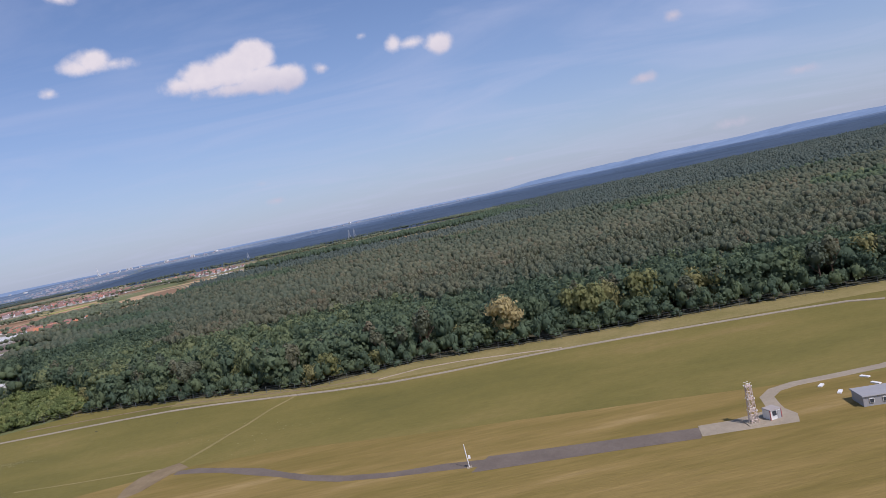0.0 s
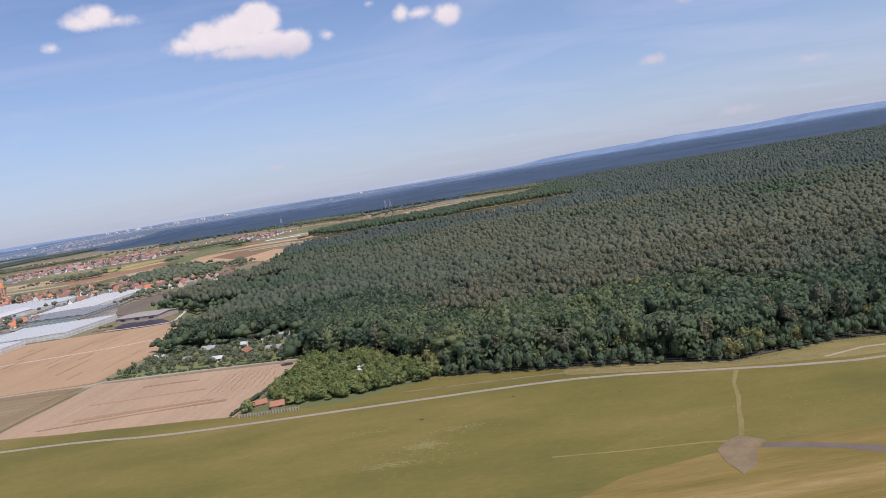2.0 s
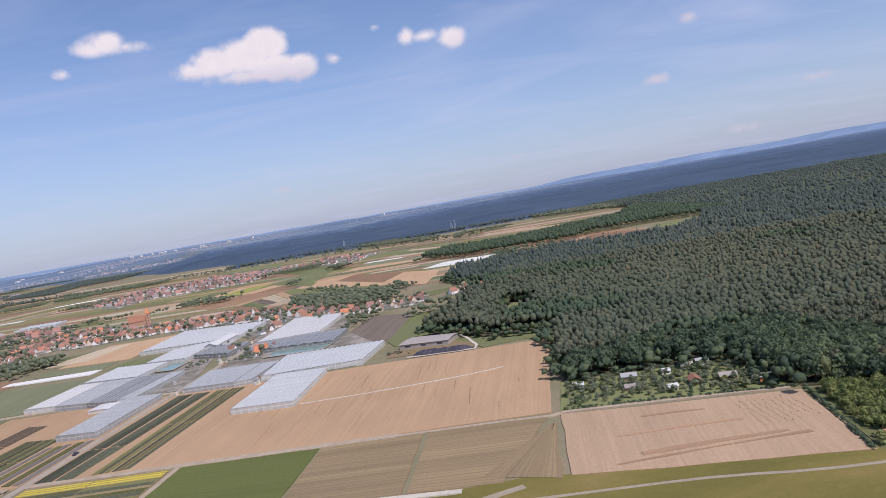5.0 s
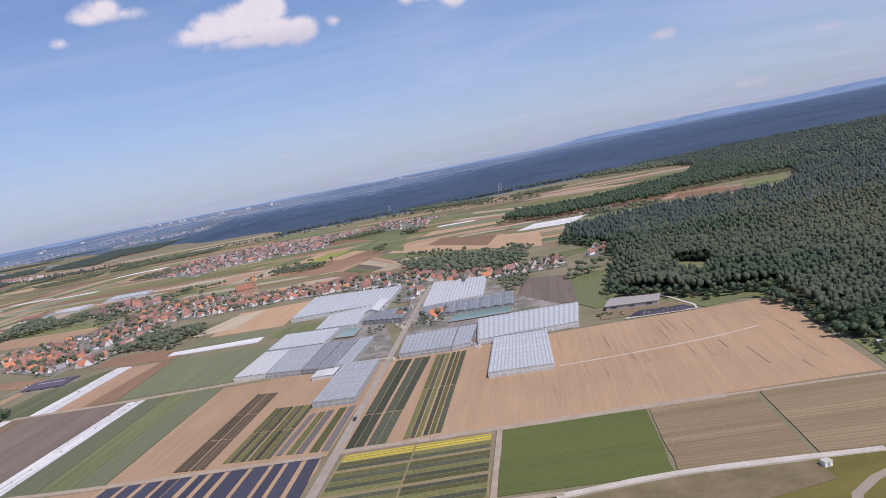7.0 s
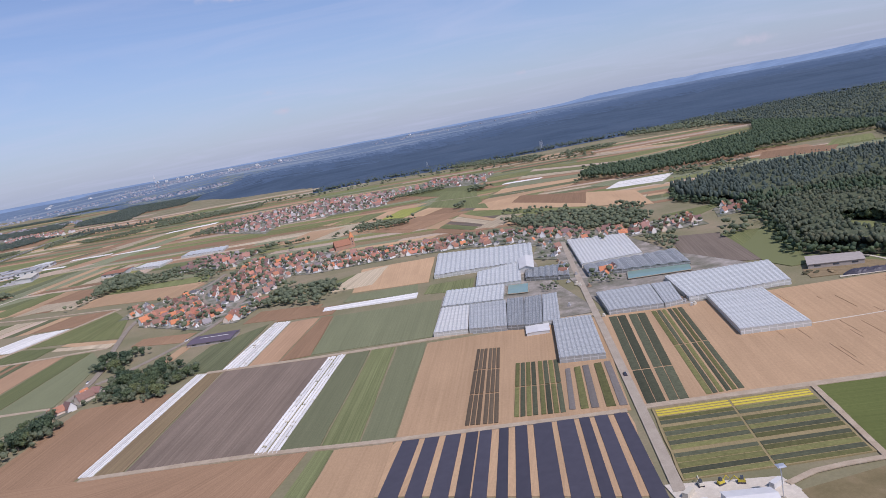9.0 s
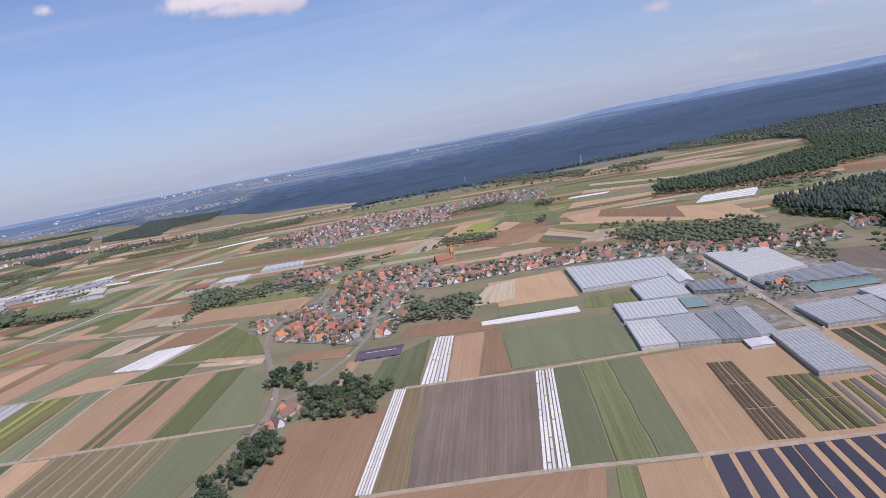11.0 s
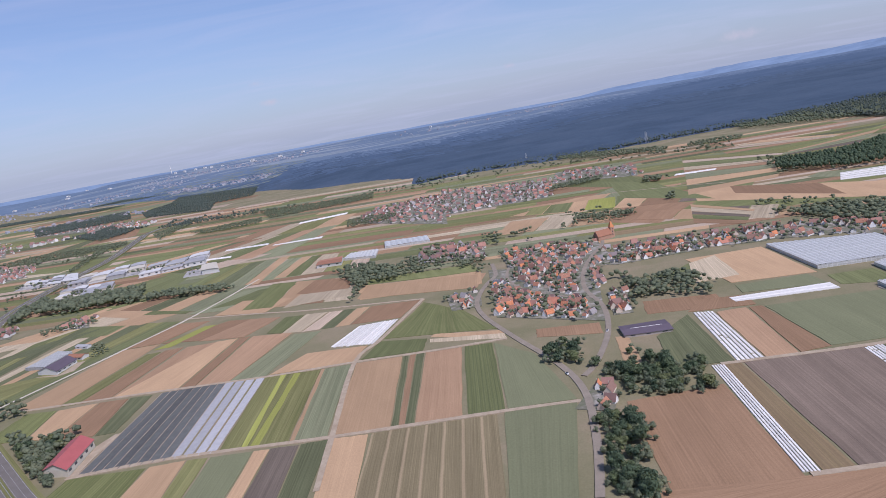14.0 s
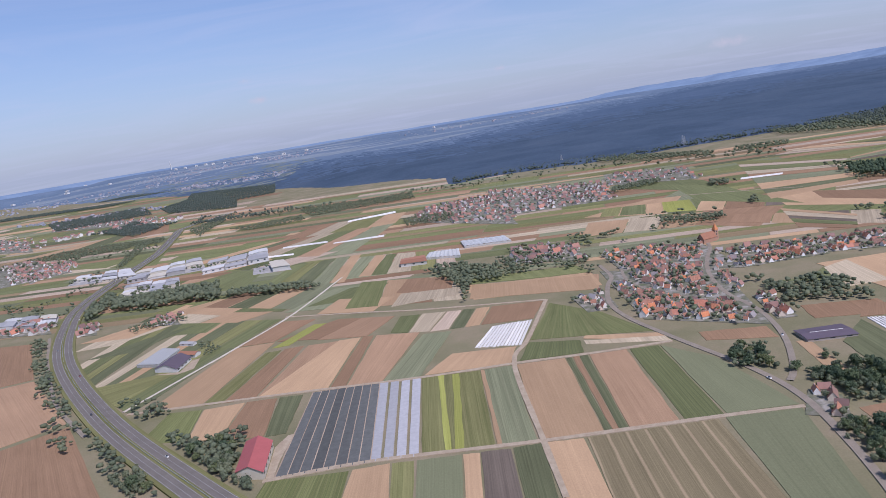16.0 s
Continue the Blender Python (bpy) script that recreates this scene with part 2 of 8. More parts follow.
M_LAND = land("open farmland", [(0.3, (0.180, 0.172, 0.09)), (0.5, (0.235, 0.208, 0.12)), (0.7, (0.30, 0.240, 0.155))], 0.03)
M_GRASS = land("airfield grass", [(0.30, (0.138, 0.126, 0.036)), (0.46, (0.178, 0.152, 0.042)), (0.58, (0.212, 0.172, 0.051)), (0.72, (0.27, 0.196, 0.074))], 0.07, 2.5, 0.95, 0.45)
M_DRY = land("mown dry grass", [(0.3, (0.165, 0.132, 0.036)), (0.43, (0.215, 0.16, 0.046)), (0.57, (0.275, 0.195, 0.064)), (0.70, (0.38, 0.27, 0.115))], 0.22, 3.0, 0.95, 0.14)
M_VERGE = land("verge grass", [(0.3, (0.21, 0.18, 0.06)), (0.6, (0.28, 0.225, 0.09))], 0.15, 2.0)
M_FLOOR = land("forest floor", [(0.3, (0.07, 0.068, 0.04)), (0.7, (0.11, 0.10, 0.06))], 0.06)
M_YARD = land("village ground", [(0.32, (0.12, 0.14, 0.075)), (0.5, (0.20, 0.19, 0.14)), (0.66, (0.36, 0.33, 0.285))], 0.16, 0.9)
M_TRACK = land("sandy farm track", [(0.3, (0.36, 0.28, 0.19)), (0.7, (0.47, 0.38, 0.27))], 0.3, 2.0)
M_CHALK = land("pale gravel track", [(0.3, (0.52, 0.46, 0.36)), (0.7, (0.64, 0.57, 0.46))], 0.3, 2.0)
M_ASPHALT = land("asphalt", [(0.3, (0.160, 0.142, 0.122)), (0.7, (0.205, 0.182, 0.158))], 0.2, 4.0, 0.85)
M_LANE = land("village road asphalt", [(0.3, (0.25, 0.21, 0.16)), (0.7, (0.32, 0.27, 0.21))], 0.2, 3.0, 0.85)
M_OLD = land("weathered concrete lane", [(0.3, (0.32, 0.268, 0.188)), (0.7, (0.40, 0.335, 0.24))], 0.25, 3.0)
M_FARMROAD = land("pale farm road", [(0.3, (0.34, 0.285, 0.215)), (0.7, (0.43, 0.365, 0.28))], 0.25, 3.0)
M_STRIP = land("dark asphalt strip", [(0.3, (0.155, 0.125, 0.098)), (0.7, (0.205, 0.168, 0.13))], 0.3, 4.0)
M_ROUGH = land("rough olive ground", [(0.3, (0.165, 0.135, 0.066)), (0.5, (0.21, 0.165, 0.085)), (0.7, (0.27, 0.205, 0.12))], 0.15, 2.0)
M_DIRT = land("bare dry earth", [(0.3, (0.21, 0.155, 0.085)), (0.7, (0.29, 0.22, 0.125))], 0.5, 3.0)


def plain(name, col, rough=0.8, metal=0.0, vary=0.1, scale=0.8, spec=0.3, random_hue=0.0):
    m, n, l, b = shader(name, rough, metal, spec)
    tc = n.new("ShaderNodeTexCoord").outputs["Object"]
    c = n.new("ShaderNodeRGB")
    c.outputs[0].default_value = (*col, 1)
    out = toned(n, l, c.outputs[0], noise_node(n, l, tc, scale, 6, 0.7), 1 - 2 * vary, 1 + 2 * vary)
    info = n.new("ShaderNodeObjectInfo")
    out = toned(n, l, out, info.outputs["Random"], 1 - vary, 1 + vary)
    l.new(out, b.inputs["Base Color"])
    return m


def foliage(name, stops, by_tree=True):
    m, n, l, b = shader(name, 0.85, 0, 0.06)
    at = n.new("ShaderNodeAttribute")
    at.attribute_name = "tint"
    geo, info = n.new("ShaderNodeNewGeometry"), n.new("ShaderNodeObjectInfo")
    fac = at.outputs["Fac"]
    if by_tree:
        fac = info.outputs["Random"]
    col = ramped(n, l, fac, *stops)
    col = toned(n, l, col, geo.outputs["Random Per Island"], 0.86, 1.16)
    col = toned(n, l, col, noise_node(n, l, geo.outputs["Position"], 2.6, 3, 0.7), 0.55, 1.45)
    l.new(col, b.inputs["Base Color"])
    # leaves also let light through
    thin, both = n.new("ShaderNodeBsdfTranslucent"), n.new("ShaderNodeAddShader")
    out = next(k for k in n if k.type == "OUTPUT_MATERIAL")
    l.new(toned(n, l, col, geo.outputs["Random Per Island"], 0.7, 0.8), thin.inputs["Color"])
    l.new(b.outputs[0], both.inputs[0])
    l.new(thin.outputs[0], both.inputs[1])
    l.new(both.outputs[0], out.inputs["Surface"])
    return m


OAK_TONES = [(0.0, (0.056, 0.080, 0.050)), (0.45, (0.074, 0.099, 0.056)), (0.8, (0.098, 0.121, 0.060)), (1.0, (0.128, 0.142, 0.066))]
PINE_TONES = [(0.0, (0.074, 0.090, 0.060)), (0.5, (0.100, 0.108, 0.068)), (0.85, (0.120, 0.117, 0.072)), (1.0, (0.134, 0.117, 0.073))]
M_OAK = foliage("broad leaves", OAK_TONES)
M_OAK_WOOD = foliage("broad leaves of the wood", OAK_TONES, False)
M_PINE = foliage("pine needles", PINE_TONES)
M_PINE_WOOD = foliage("pine needles of the wood", PINE_TONES, False)
M_FIR = foliage("fir needles", [(0, (0.022, 0.042, 0.02)), (1, (0.04, 0.065, 0.028))])
M_CREAM = foliage("fading cream leaves", [(0, (0.255, 0.212, 0.102)), (1, (0.306, 0.246, 0.128))])
M_LIME = foliage("light green leaves", [(0, (0.130, 0.136, 0.056)), (1, (0.172, 0.160, 0.070))])
M_ORCHARD = foliage("leaves of the orchard", [(0, (0.110, 0.138, 0.053)), (0.6, (0.138, 0.161, 0.061)), (1, (0.170, 0.184, 0.074))])
M_ORCHARD_MASS = foliage("leaves of the orchard thicket", [(0, (0.098, 0.122, 0.045)), (0.6, (0.135, 0.155, 0.054)), (1, (0.172, 0.180, 0.066))], False)
M_STRAW_TUFT = foliage("dry stubble tufts", [(0, (0.27, 0.195, 0.105)), (1, (0.34, 0.25, 0.14))], False)
M_HEDGE = foliage("leaves of hedges and far groves", [(0.0, (0.098, 0.117, 0.074)), (0.5, (0.125, 0.140, 0.086)), (1.0, (0.152, 0.162, 0.096))], False)
M_BARK = plain("bark", (0.11, 0.075, 0.05), 0.95, 0, 0.2, 3)

M_FLEECE = plain("white crop fleece", (0.72, 0.69, 0.625), 0.8, 0, 0.14, 0.6)
M_FILM = plain("black mulch film", (0.062, 0.056, 0.068), 0.5, 0, 0.15, 0.4, 0.3)
M_FILM_GREY = plain("grey crop cover", (0.42, 0.41, 0.40), 0.75, 0, 0.14, 0.5)
M_SLATE_COVER = plain("dark slate crop cover", (0.122, 0.124, 0.112), 0.9, 0, 0.2, 0.4, 0.1)
M_BED_GREEN = plain("green bed", (0.140, 0.136, 0.047), 0.95, 0, 0.35, 1.2)
M_BED_DARK = plain("dark green bed", (0.078, 0.082, 0.046), 0.95, 0, 0.35, 1.2)
M_BED_BROWN = plain("brown bed", (0.115, 0.085, 0.052), 0.95, 0, 0.2, 1.2)
M_BED_GREY = plain("grey violet bed", (0.165, 0.145, 0.125), 0.95, 0, 0.2, 1.2)
M_BED_YELLOW = plain("yellow flower bed", (0.50, 0.40, 0.05), 0.95, 0, 0.2, 1.5)
M_STEEL = plain("galvanised steel", (0.55, 0.56, 0.57), 0.45, 0.6, 0.08, 2)
M_RUST = plain("red and white mast paint", (0.62, 0.50, 0.42), 0.6, 0.1, 0.12, 2)
M_WHITE = plain("white paint", (0.80, 0.78, 0.72), 0.6, 0, 0.05, 1.5)
M_DARKGLASS = plain("window glass", (0.06, 0.07, 0.085), 0.12, 0, 0.2, 1, 0.6)
M_POND = plain("basin water", (0.19, 0.285, 0.235), 0.12, 0, 0.06, 0.4, 0.5)
M_WOOD = plain("weathered timber", (0.30, 0.21, 0.14), 0.85, 0, 0.15, 2)


def hued(name, stops, rough, bump_scale=0):
    """One material for many houses: each takes its own tone."""
    m, n, l, b = shader(name, rough, 0, 0.25)
    info = n.new("ShaderNodeObjectInfo")
    col = ramped(n, l, info.outputs["Random"], *stops)
    tc = n.new("ShaderNodeTexCoord").outputs["Object"]
    grime = noise_node(n, l, tc, 1.1, 6, 0.75)
    col = toned(n, l, col, grime, 0.72, 1.28)
    l.new(col, b.inputs["Base Color"])
    if bump_scale:
        wv = n.new("ShaderNodeTexWave")
        wv.bands_direction = "Z"
        wv.inputs["Scale"].default_value = bump_scale
        l.new(tc, wv.inputs["Vector"])
        bumped(n, l, b, wv.outputs["Fac"], 0.5, 0.06)
    return m


M_TILE = hued("clay roof tiles", [(0.0, (0.22, 0.125, 0.095)), (0.25, (0.34, 0.175, 0.12)), (0.5, (0.45, 0.215, 0.135)), (0.68, (0.26, 0.165, 0.13)), (0.8, (0.55, 0.225, 0.12)), (1.0, (0.70, 0.265, 0.12))], 0.8, 2.4)
M_SLATE = hued("grey roof tiles", [(0, (0.10, 0.10, 0.11)), (0.6, (0.19, 0.18, 0.18)), (1, (0.27, 0.24, 0.22))], 0.7, 2.4)
M_PLASTER = hued("plaster", [(0, (0.64, 0.59, 0.51)), (0.25, (0.80, 0.77, 0.71)), (0.6, (0.86, 0.84, 0.80)), (0.8, (0.66, 0.57, 0.45)), (1, (0.74, 0.58, 0.46))], 0.9)
ROOFS = {
    "white": plain("white sheet roof", (0.60, 0.585, 0.545), 0.65, 0, 0.1, 0.4),
    "grey": plain("grey sheet roof", (0.38, 0.37, 0.355), 0.65, 0, 0.12, 0.4),
    "violet": plain("violet grey sheet roof", (0.125, 0.098, 0.118), 0.75, 0, 0.08, 0.4),
    "red": plain("red sheet roof", (0.40, 0.11, 0.10), 0.6, 0, 0.08, 0.4),
    "cream": plain("cream flat roof", (0.58, 0.53, 0.42), 0.8, 0, 0.08, 0.4),
    "brown": plain("brown tile roof", (0.36, 0.17, 0.10), 0.8, 0, 0.1, 0.6),
    "orange": plain("orange tile roof", (0.60, 0.24, 0.10), 0.8, 0, 0.1, 0.6),
    "weathered": plain("weathered boards", (0.34, 0.30, 0.26), 0.9, 0, 0.15, 0.8),
}


def glazing(name, col, tone):
    """Whitewashed greenhouse glass: half mirror, half chalky."""
    m, n, l, b = shader(name, 0.4, 0.0, 0.25)
    uv = n.new("ShaderNodeUVMap").outputs[0]
    br = n.new("ShaderNodeTexBrick")
    br.offset = 0
    br.inputs["Scale"].default_value, br.inputs["Mortar Size"].default_value = 1.0, 0.10
    br.inputs["Brick Width"].default_value, br.inputs["Row Height"].default_value = 2.2, 1.1
    br.inputs["Color1"].default_value, br.inputs["Color2"].default_value = (*col, 1), (*[v * tone for v in col], 1)
    br.inputs["Mortar"].default_value = (*[min(0.85, 0.8 * v + 0.24) for v in col], 1)
    l.new(uv, br.inputs["Vector"])
    out = toned(n, l, br.outputs["Color"], noise_node(n, l, mapped(n, l, uv, (0.1, 0.3, 1)), 1.0, 5, 0.7), 0.7, 1.3)
    l.new(out, b.inputs["Base Color"])
    return m


GLASS = {
    "bright": glazing("bright greenhouse glass", (0.50, 0.50, 0.455), 0.84),
    "grey": glazing("grey greenhouse glass", (0.36, 0.362, 0.335), 0.82),
    "dark": glazing("shaded greenhouse glass", (0.215, 0.218, 0.20), 0.82),
    "cream": glazing("cream greenhouse glass", (0.55, 0.535, 0.475), 0.85),
}
M_LINE = plain("worn road paint", (0.42, 0.42, 0.40), 0.8, 0, 0.15, 0.5)
M_UNDER = land("undergrowth", [(0.3, (0.068, 0.082, 0.048)), (0.5, (0.088, 0.10, 0.058)), (0.7, (0.112, 0.118, 0.068))], 0.3, 0.5)


def toned_by_house(name, stops, rough):
    m, n, l, b = shader(name, rough, 0, 0.25)
    at = n.new("ShaderNodeAttribute")
    at.attribute_name = "tint"
    col = ramped(n, l, at.outputs["Fac"], *stops)
    pos = n.new("ShaderNodeNewGeometry").outputs["Position"]
    l.new(toned(n, l, col, noise_node(n, l, pos, 0.6, 5, 0.7), 0.75, 1.25), b.inputs["Base Color"])
    return m


M_FAR_WALL = toned_by_house("far plaster", [(0, (0.74, 0.72, 0.68)), (0.3, (0.50, 0.45, 0.39)), (0.55, (0.66, 0.62, 0.55)), (0.8, (0.80, 0.78, 0.74)), (1, (0.56, 0.49, 0.41))], 0.9)
M_FAR_ROOF = toned_by_house("far roof tiles", [(0, (0.19, 0.12, 0.105)), (0.3, (0.31, 0.175, 0.14)), (0.55, (0.40, 0.21, 0.155)), (0.7, (0.24, 0.165, 0.15)), (0.82, (0.54, 0.22, 0.135)), (0.94, (0.25, 0.225, 0.22)), (1, (0.42, 0.38, 0.36))], 0.8)
# the far town's haze is mixed into these bluish grey wall and roof colours
M_HAZE_WALL = toned_by_house("city walls greyed with haze", [(0, (0.36, 0.39, 0.43)), (0.5, (0.27, 0.30, 0.35)), (1, (0.46, 0.47, 0.49))], 0.9)
M_HAZE_ROOF = toned_by_house("city roofs greyed with haze", [(0, (0.26, 0.24, 0.26)), (0.5, (0.32, 0.27, 0.27)), (1, (0.36, 0.36, 0.38))], 0.8)
M_CONCRETE = land("pale concrete yard", [(0.34, (0.30, 0.29, 0.27)), (0.5, (0.40, 0.38, 0.35)), (0.66, (0.48, 0.46, 0.42))], 0.12, 1.2)
M_NURSERY = land("nursery ground", [(0.34, (0.16, 0.155, 0.11)), (0.48, (0.24, 0.215, 0.17)), (0.62, (0.36, 0.32, 0.27))], 0.12, 1.2)


# ---- mesh helpers ----
def tri_mesh(name, verts, tris, mats, tint=None):
    """A mesh of triangles from arrays."""
    me = bpy.data.meshes.new(name)
    verts, tris = np.asarray(verts, np.float32), np.asarray(tris, np.int32)
    me.vertices.add(len(verts)); me.loops.add(3 * len(tris)); me.polygons.add(len(tris))
    me.vertices.foreach_set("co", verts.ravel())
    me.loops.foreach_set("vertex_index", tris.ravel())
    me.polygons.foreach_set("loop_start", np.arange(0, 3 * len(tris), 3, dtype=np.int32))
    me.update(calc_edges=True)
    me.polygons.foreach_set("use_smooth", np.ones(len(tris), bool))
    for m in mats if isinstance(mats, (list, tuple)) else [mats]:
        me.materials.append(m)
    if tint is not None:
        me.attributes.new("tint", "FLOAT", "POINT").data.foreach_set("value", np.asarray(tint, np.float32))
    return me


def poly_mesh(name, verts, faces, mat, uvs=None):
    me = bpy.data.meshes.new(name)
    me.from_pydata([tuple(v) for v in verts], [], faces)
    me.materials.append(mat)
    if uvs is not None:
        layer = me.uv_layers.new(name="UVMap")
        for loop in me.loops:
            layer.data[loop.index].uv = uvs[loop.vertex_index]
    me.update()
    return me


def part(name, me, parent, label=""):
    """One mesh object under a thing or a part."""
    ob = new(name, me)
    ob.parent = parent
    return tagged(ob, label)


def empty(name, x=0.0, y=0.0, z=0.0, turn=0.0):
    ob = new(name)
    ob.empty_display_size = 0.5
    ob.matrix_world = pose(x, y, z, 0, 0, turn)
    return ob


def box_data(cx, cy, cz, sx, sy, sz, bevel=0.0):
    """Corner points and faces of a box, standing on cz."""
    b = bevel
    v = [(cx + a * (sx / 2), cy + c * (sy / 2), cz) for a, c in ((-1, -1), (1, -1), (1, 1), (-1, 1))]
    v += [(cx + a * (sx / 2 - b), cy + c * (sy / 2 - b), cz + sz) for a, c in ((-1, -1), (1, -1), (1, 1), (-1, 1))]
    return v, [(3, 2, 1, 0), (4, 5, 6, 7), (0, 1, 5, 4), (1, 2, 6, 5), (2, 3, 7, 6), (3, 0, 4, 7)]


def box_mesh(name, mat, *boxes):
    vs, fs = [], []
    for bx in boxes:
        v, f = box_data(*bx)
        fs += [tuple(i + len(vs) for i in q) for q in f]
        vs += v
    return poly_mesh(name, vs, fs, mat)


def beam_data(p, q, r, sides=4):
    """A bar from p to q."""
    p, q = Vector(p), Vector(q)
    d = (q - p).normalized()
    u = d.orthogonal().normalized()
    w = d.cross(u)
    ring = [(u * math.cos(2 * math.pi * (k + 0.5) / sides) + w * math.sin(2 * math.pi * (k + 0.5) / sides)) * r for k in range(sides)]
    vs = [p + o for o in ring] + [q + o for o in ring]
    fs = [(k, (k + 1) % sides, sides + (k + 1) % sides, sides + k) for k in range(sides)]
    fs += [tuple(reversed(range(sides))), tuple(range(sides, 2 * sides))]
    return vs, fs


def beams_mesh(name, mat, bars):
    vs, fs = [], []
    for p, q, r in bars:
        v, f = beam_data(p, q, r)
        fs += [tuple(i + len(vs) for i in face) for face in f]
        vs += v
    return poly_mesh(name, vs, fs, mat)


def between(a, b, f):
    return (a[0] + (b[0] - a[0]) * f, a[1] + (b[1] - a[1]) * f)


def spot(a, b, c, d, s, r):
    """Inside a quad: s from side ab to side dc, r from a to b."""
    return between(between(a, d, s), between(b, c, s), r)


def dist(a, b):
    return math.hypot(b[0] - a[0], b[1] - a[1])


def within(poly, xs, ys):
    ok = np.zeros(len(xs), bool)
    for (x0, y0), (x1, y1) in zip(poly, poly[1:] + poly[:1]):
        if y0 != y1:
            ok ^= ((ys < y0) != (ys < y1)) & (xs < (x1 - x0) * (ys - y0) / (y1 - y0) + x0)
    return ok


def smoothed(pts, step):
    """A Catmull-Rom line through points, with about one point every step metres."""
    p = [Vector((x, y)) for x, y in pts]
    p = [2 * p[0] - p[1]] + p + [2 * p[-1] - p[-2]]
    line = []
    for k in range(1, len(p) - 2):
        n = max(1, int((p[k + 1] - p[k]).length / step))
        for i in range(n):
            t = i / n
            line.append(0.5 * ((2 * p[k]) + (p[k + 1] - p[k - 1]) * t + (2 * p[k - 1] - 5 * p[k] + 4 * p[k + 1] - p[k + 2]) * t * t + (3 * p[k] - p[k - 1] - 3 * p[k + 1] + p[k + 2]) * t ** 3))
    return line + [p[-2]]


def ribbon(name, pts, width, z, mat, offset=0.0, thick=0.05, wobble=0.0):
    line = smoothed(pts, 6.0)
    vs, uvs, fs, run = [], [], [], 0.0
    for k, q in enumerate(line):
        d = (line[min(k + 1, len(line) - 1)] - line[max(k - 1, 0)]).normalized()
        side = Vector((d.y, -d.x))
        run += (q - line[k - 1]).length if k else 0
        w = width * (1 + wobble * (random.random() - 0.5))
        for s, h in ((-0.5, -thick), (-0.5, 0), (0.5, 0), (0.5, -thick)):
            e = q + side * (offset + s * w)
            vs.append((e.x, e.y, z + h)); uvs.append(((s + 0.5) * w, run))
        if k:
            o = 4 * k
            fs += [(o - 4 + j, o - 3 + j, o + 1 + j, o + j) for j in range(3)]
    return poly_mesh(name, vs, fs, mat, uvs)


# ---- ground ----
tagged(new("ground", poly_mesh("ground", [(-5300, -5000, 0), (4700, -5000, 0), (4700, 5000, 0), (-5300, 5000, 0)], [(0, 1, 2, 3)], M_LAND)),
       "flat farmland of grass and dry soil", "ground", kind="structure")
layer = [0.03]
levels = {"base": 0.02, "count": 0, "steps": 4}


def next_level():
    """Neighbouring sheets lie a few millimetres over one another."""
    levels["count"] += 1
    layer[0] = levels["base"] + 0.005 * (levels["count"] % levels["steps"])
    return layer[0]


def start_level(base, steps):
    levels["base"], levels["steps"], levels["count"] = base, steps, 0



def sheet(name, label, category, poly, mat):
    next_level()
    k = len(poly)
    me = poly_mesh(name, [(x, y, z) for z in (layer[0], layer[0] - 0.24) for x, y in poly], [tuple(range(k))] + [(i, (i + 1) % k, k + (i + 1) % k, k + i) for i in range(k)], mat)
    return tagged(new(name, me), label, category, kind="structure")


FIELD_WORDS = {
    "soil_tan": "bare tan soil field with faint tractor lines", "soil_pink": "ploughed reddish tan soil field", "soil_brown": "freshly worked brown soil field",
    "soil_dark": "dark damp soil field", "soil_pale": "pale dry soil field", "straw_pale": "pale straw-coloured harvested field", "stubble": "dry stubble field with trampled lines",
    "brown_rows": "brown field planted in narrow rows", "slate_rows": "dark field with close planted rows", "olive_rows": "olive vegetable field in rows",
    "green_rows": "green vegetable field in rows", "green_dark": "dark green crop field", "green_mid": "green crop field", "green_bright": "fresh green crop field",
    "green_crop": "dense even green crop field", "blue_green": "blue-green cabbage field", "sage": "sage green crop field", "olive": "olive green crop field",
    "straw_olive": "trodden olive-brown ground between flower beds", "yellow_green": "yellow-green strip of flowering crop", "meadow": "mown green meadow",
}


def field(kind, a, b, c, d):
    next_level()
    vs, uvs, fs = [], [], []
    n = 6
    # a narrow balk is left between neighbouring fields
    gap = 0.28 + 0.0004 * max(0.0, a[1] - 100)
    es, er = min(0.06, gap / (1 + min(dist(a, d), dist(b, c)))), min(0.06, gap / (1 + min(dist(a, b), dist(d, c))))
    for j in range(n + 1):
        for i in range(n + 1):
            x, y = spot(a, b, c, d, es + (1 - 2 * es) * i / n, er + (1 - 2 * er) * j / n)
            if i in (0, n) or j in (0, n):
                x, y = x + random.uniform(-0.25, 0.25), y + random.uniform(-0.25, 0.25)
            vs.append((x, y, layer[0]))
            uvs.append((i / n * dist(a, d), j / n * dist(a, b)))
    fs = [(j * (n + 1) + i, j * (n + 1) + i + 1, (j + 1) * (n + 1) + i + 1, (j + 1) * (n + 1) + i) for j in range(n) for i in range(n)]
    ring = [i for i in range(n)] + [j * (n + 1) + n for j in range(n)] + [n * (n + 1) + i for i in range(n, 0, -1)] + [j * (n + 1) for j in range(n, 0, -1)]
    low = len(vs)
    vs += [(vs[i][0], vs[i][1], layer[0] - 0.24) for i in ring]
    uvs += [uvs[i] for i in ring]
    fs += [(ring[i], ring[(i + 1) % len(ring)], low + (i + 1) % len(ring), low + i) for i in range(len(ring))]
    me = poly_mesh("field", vs, fs, CROPS[kind], uvs)
    return tagged(new("field", me), FIELD_WORDS[kind], "field", kind="structure")


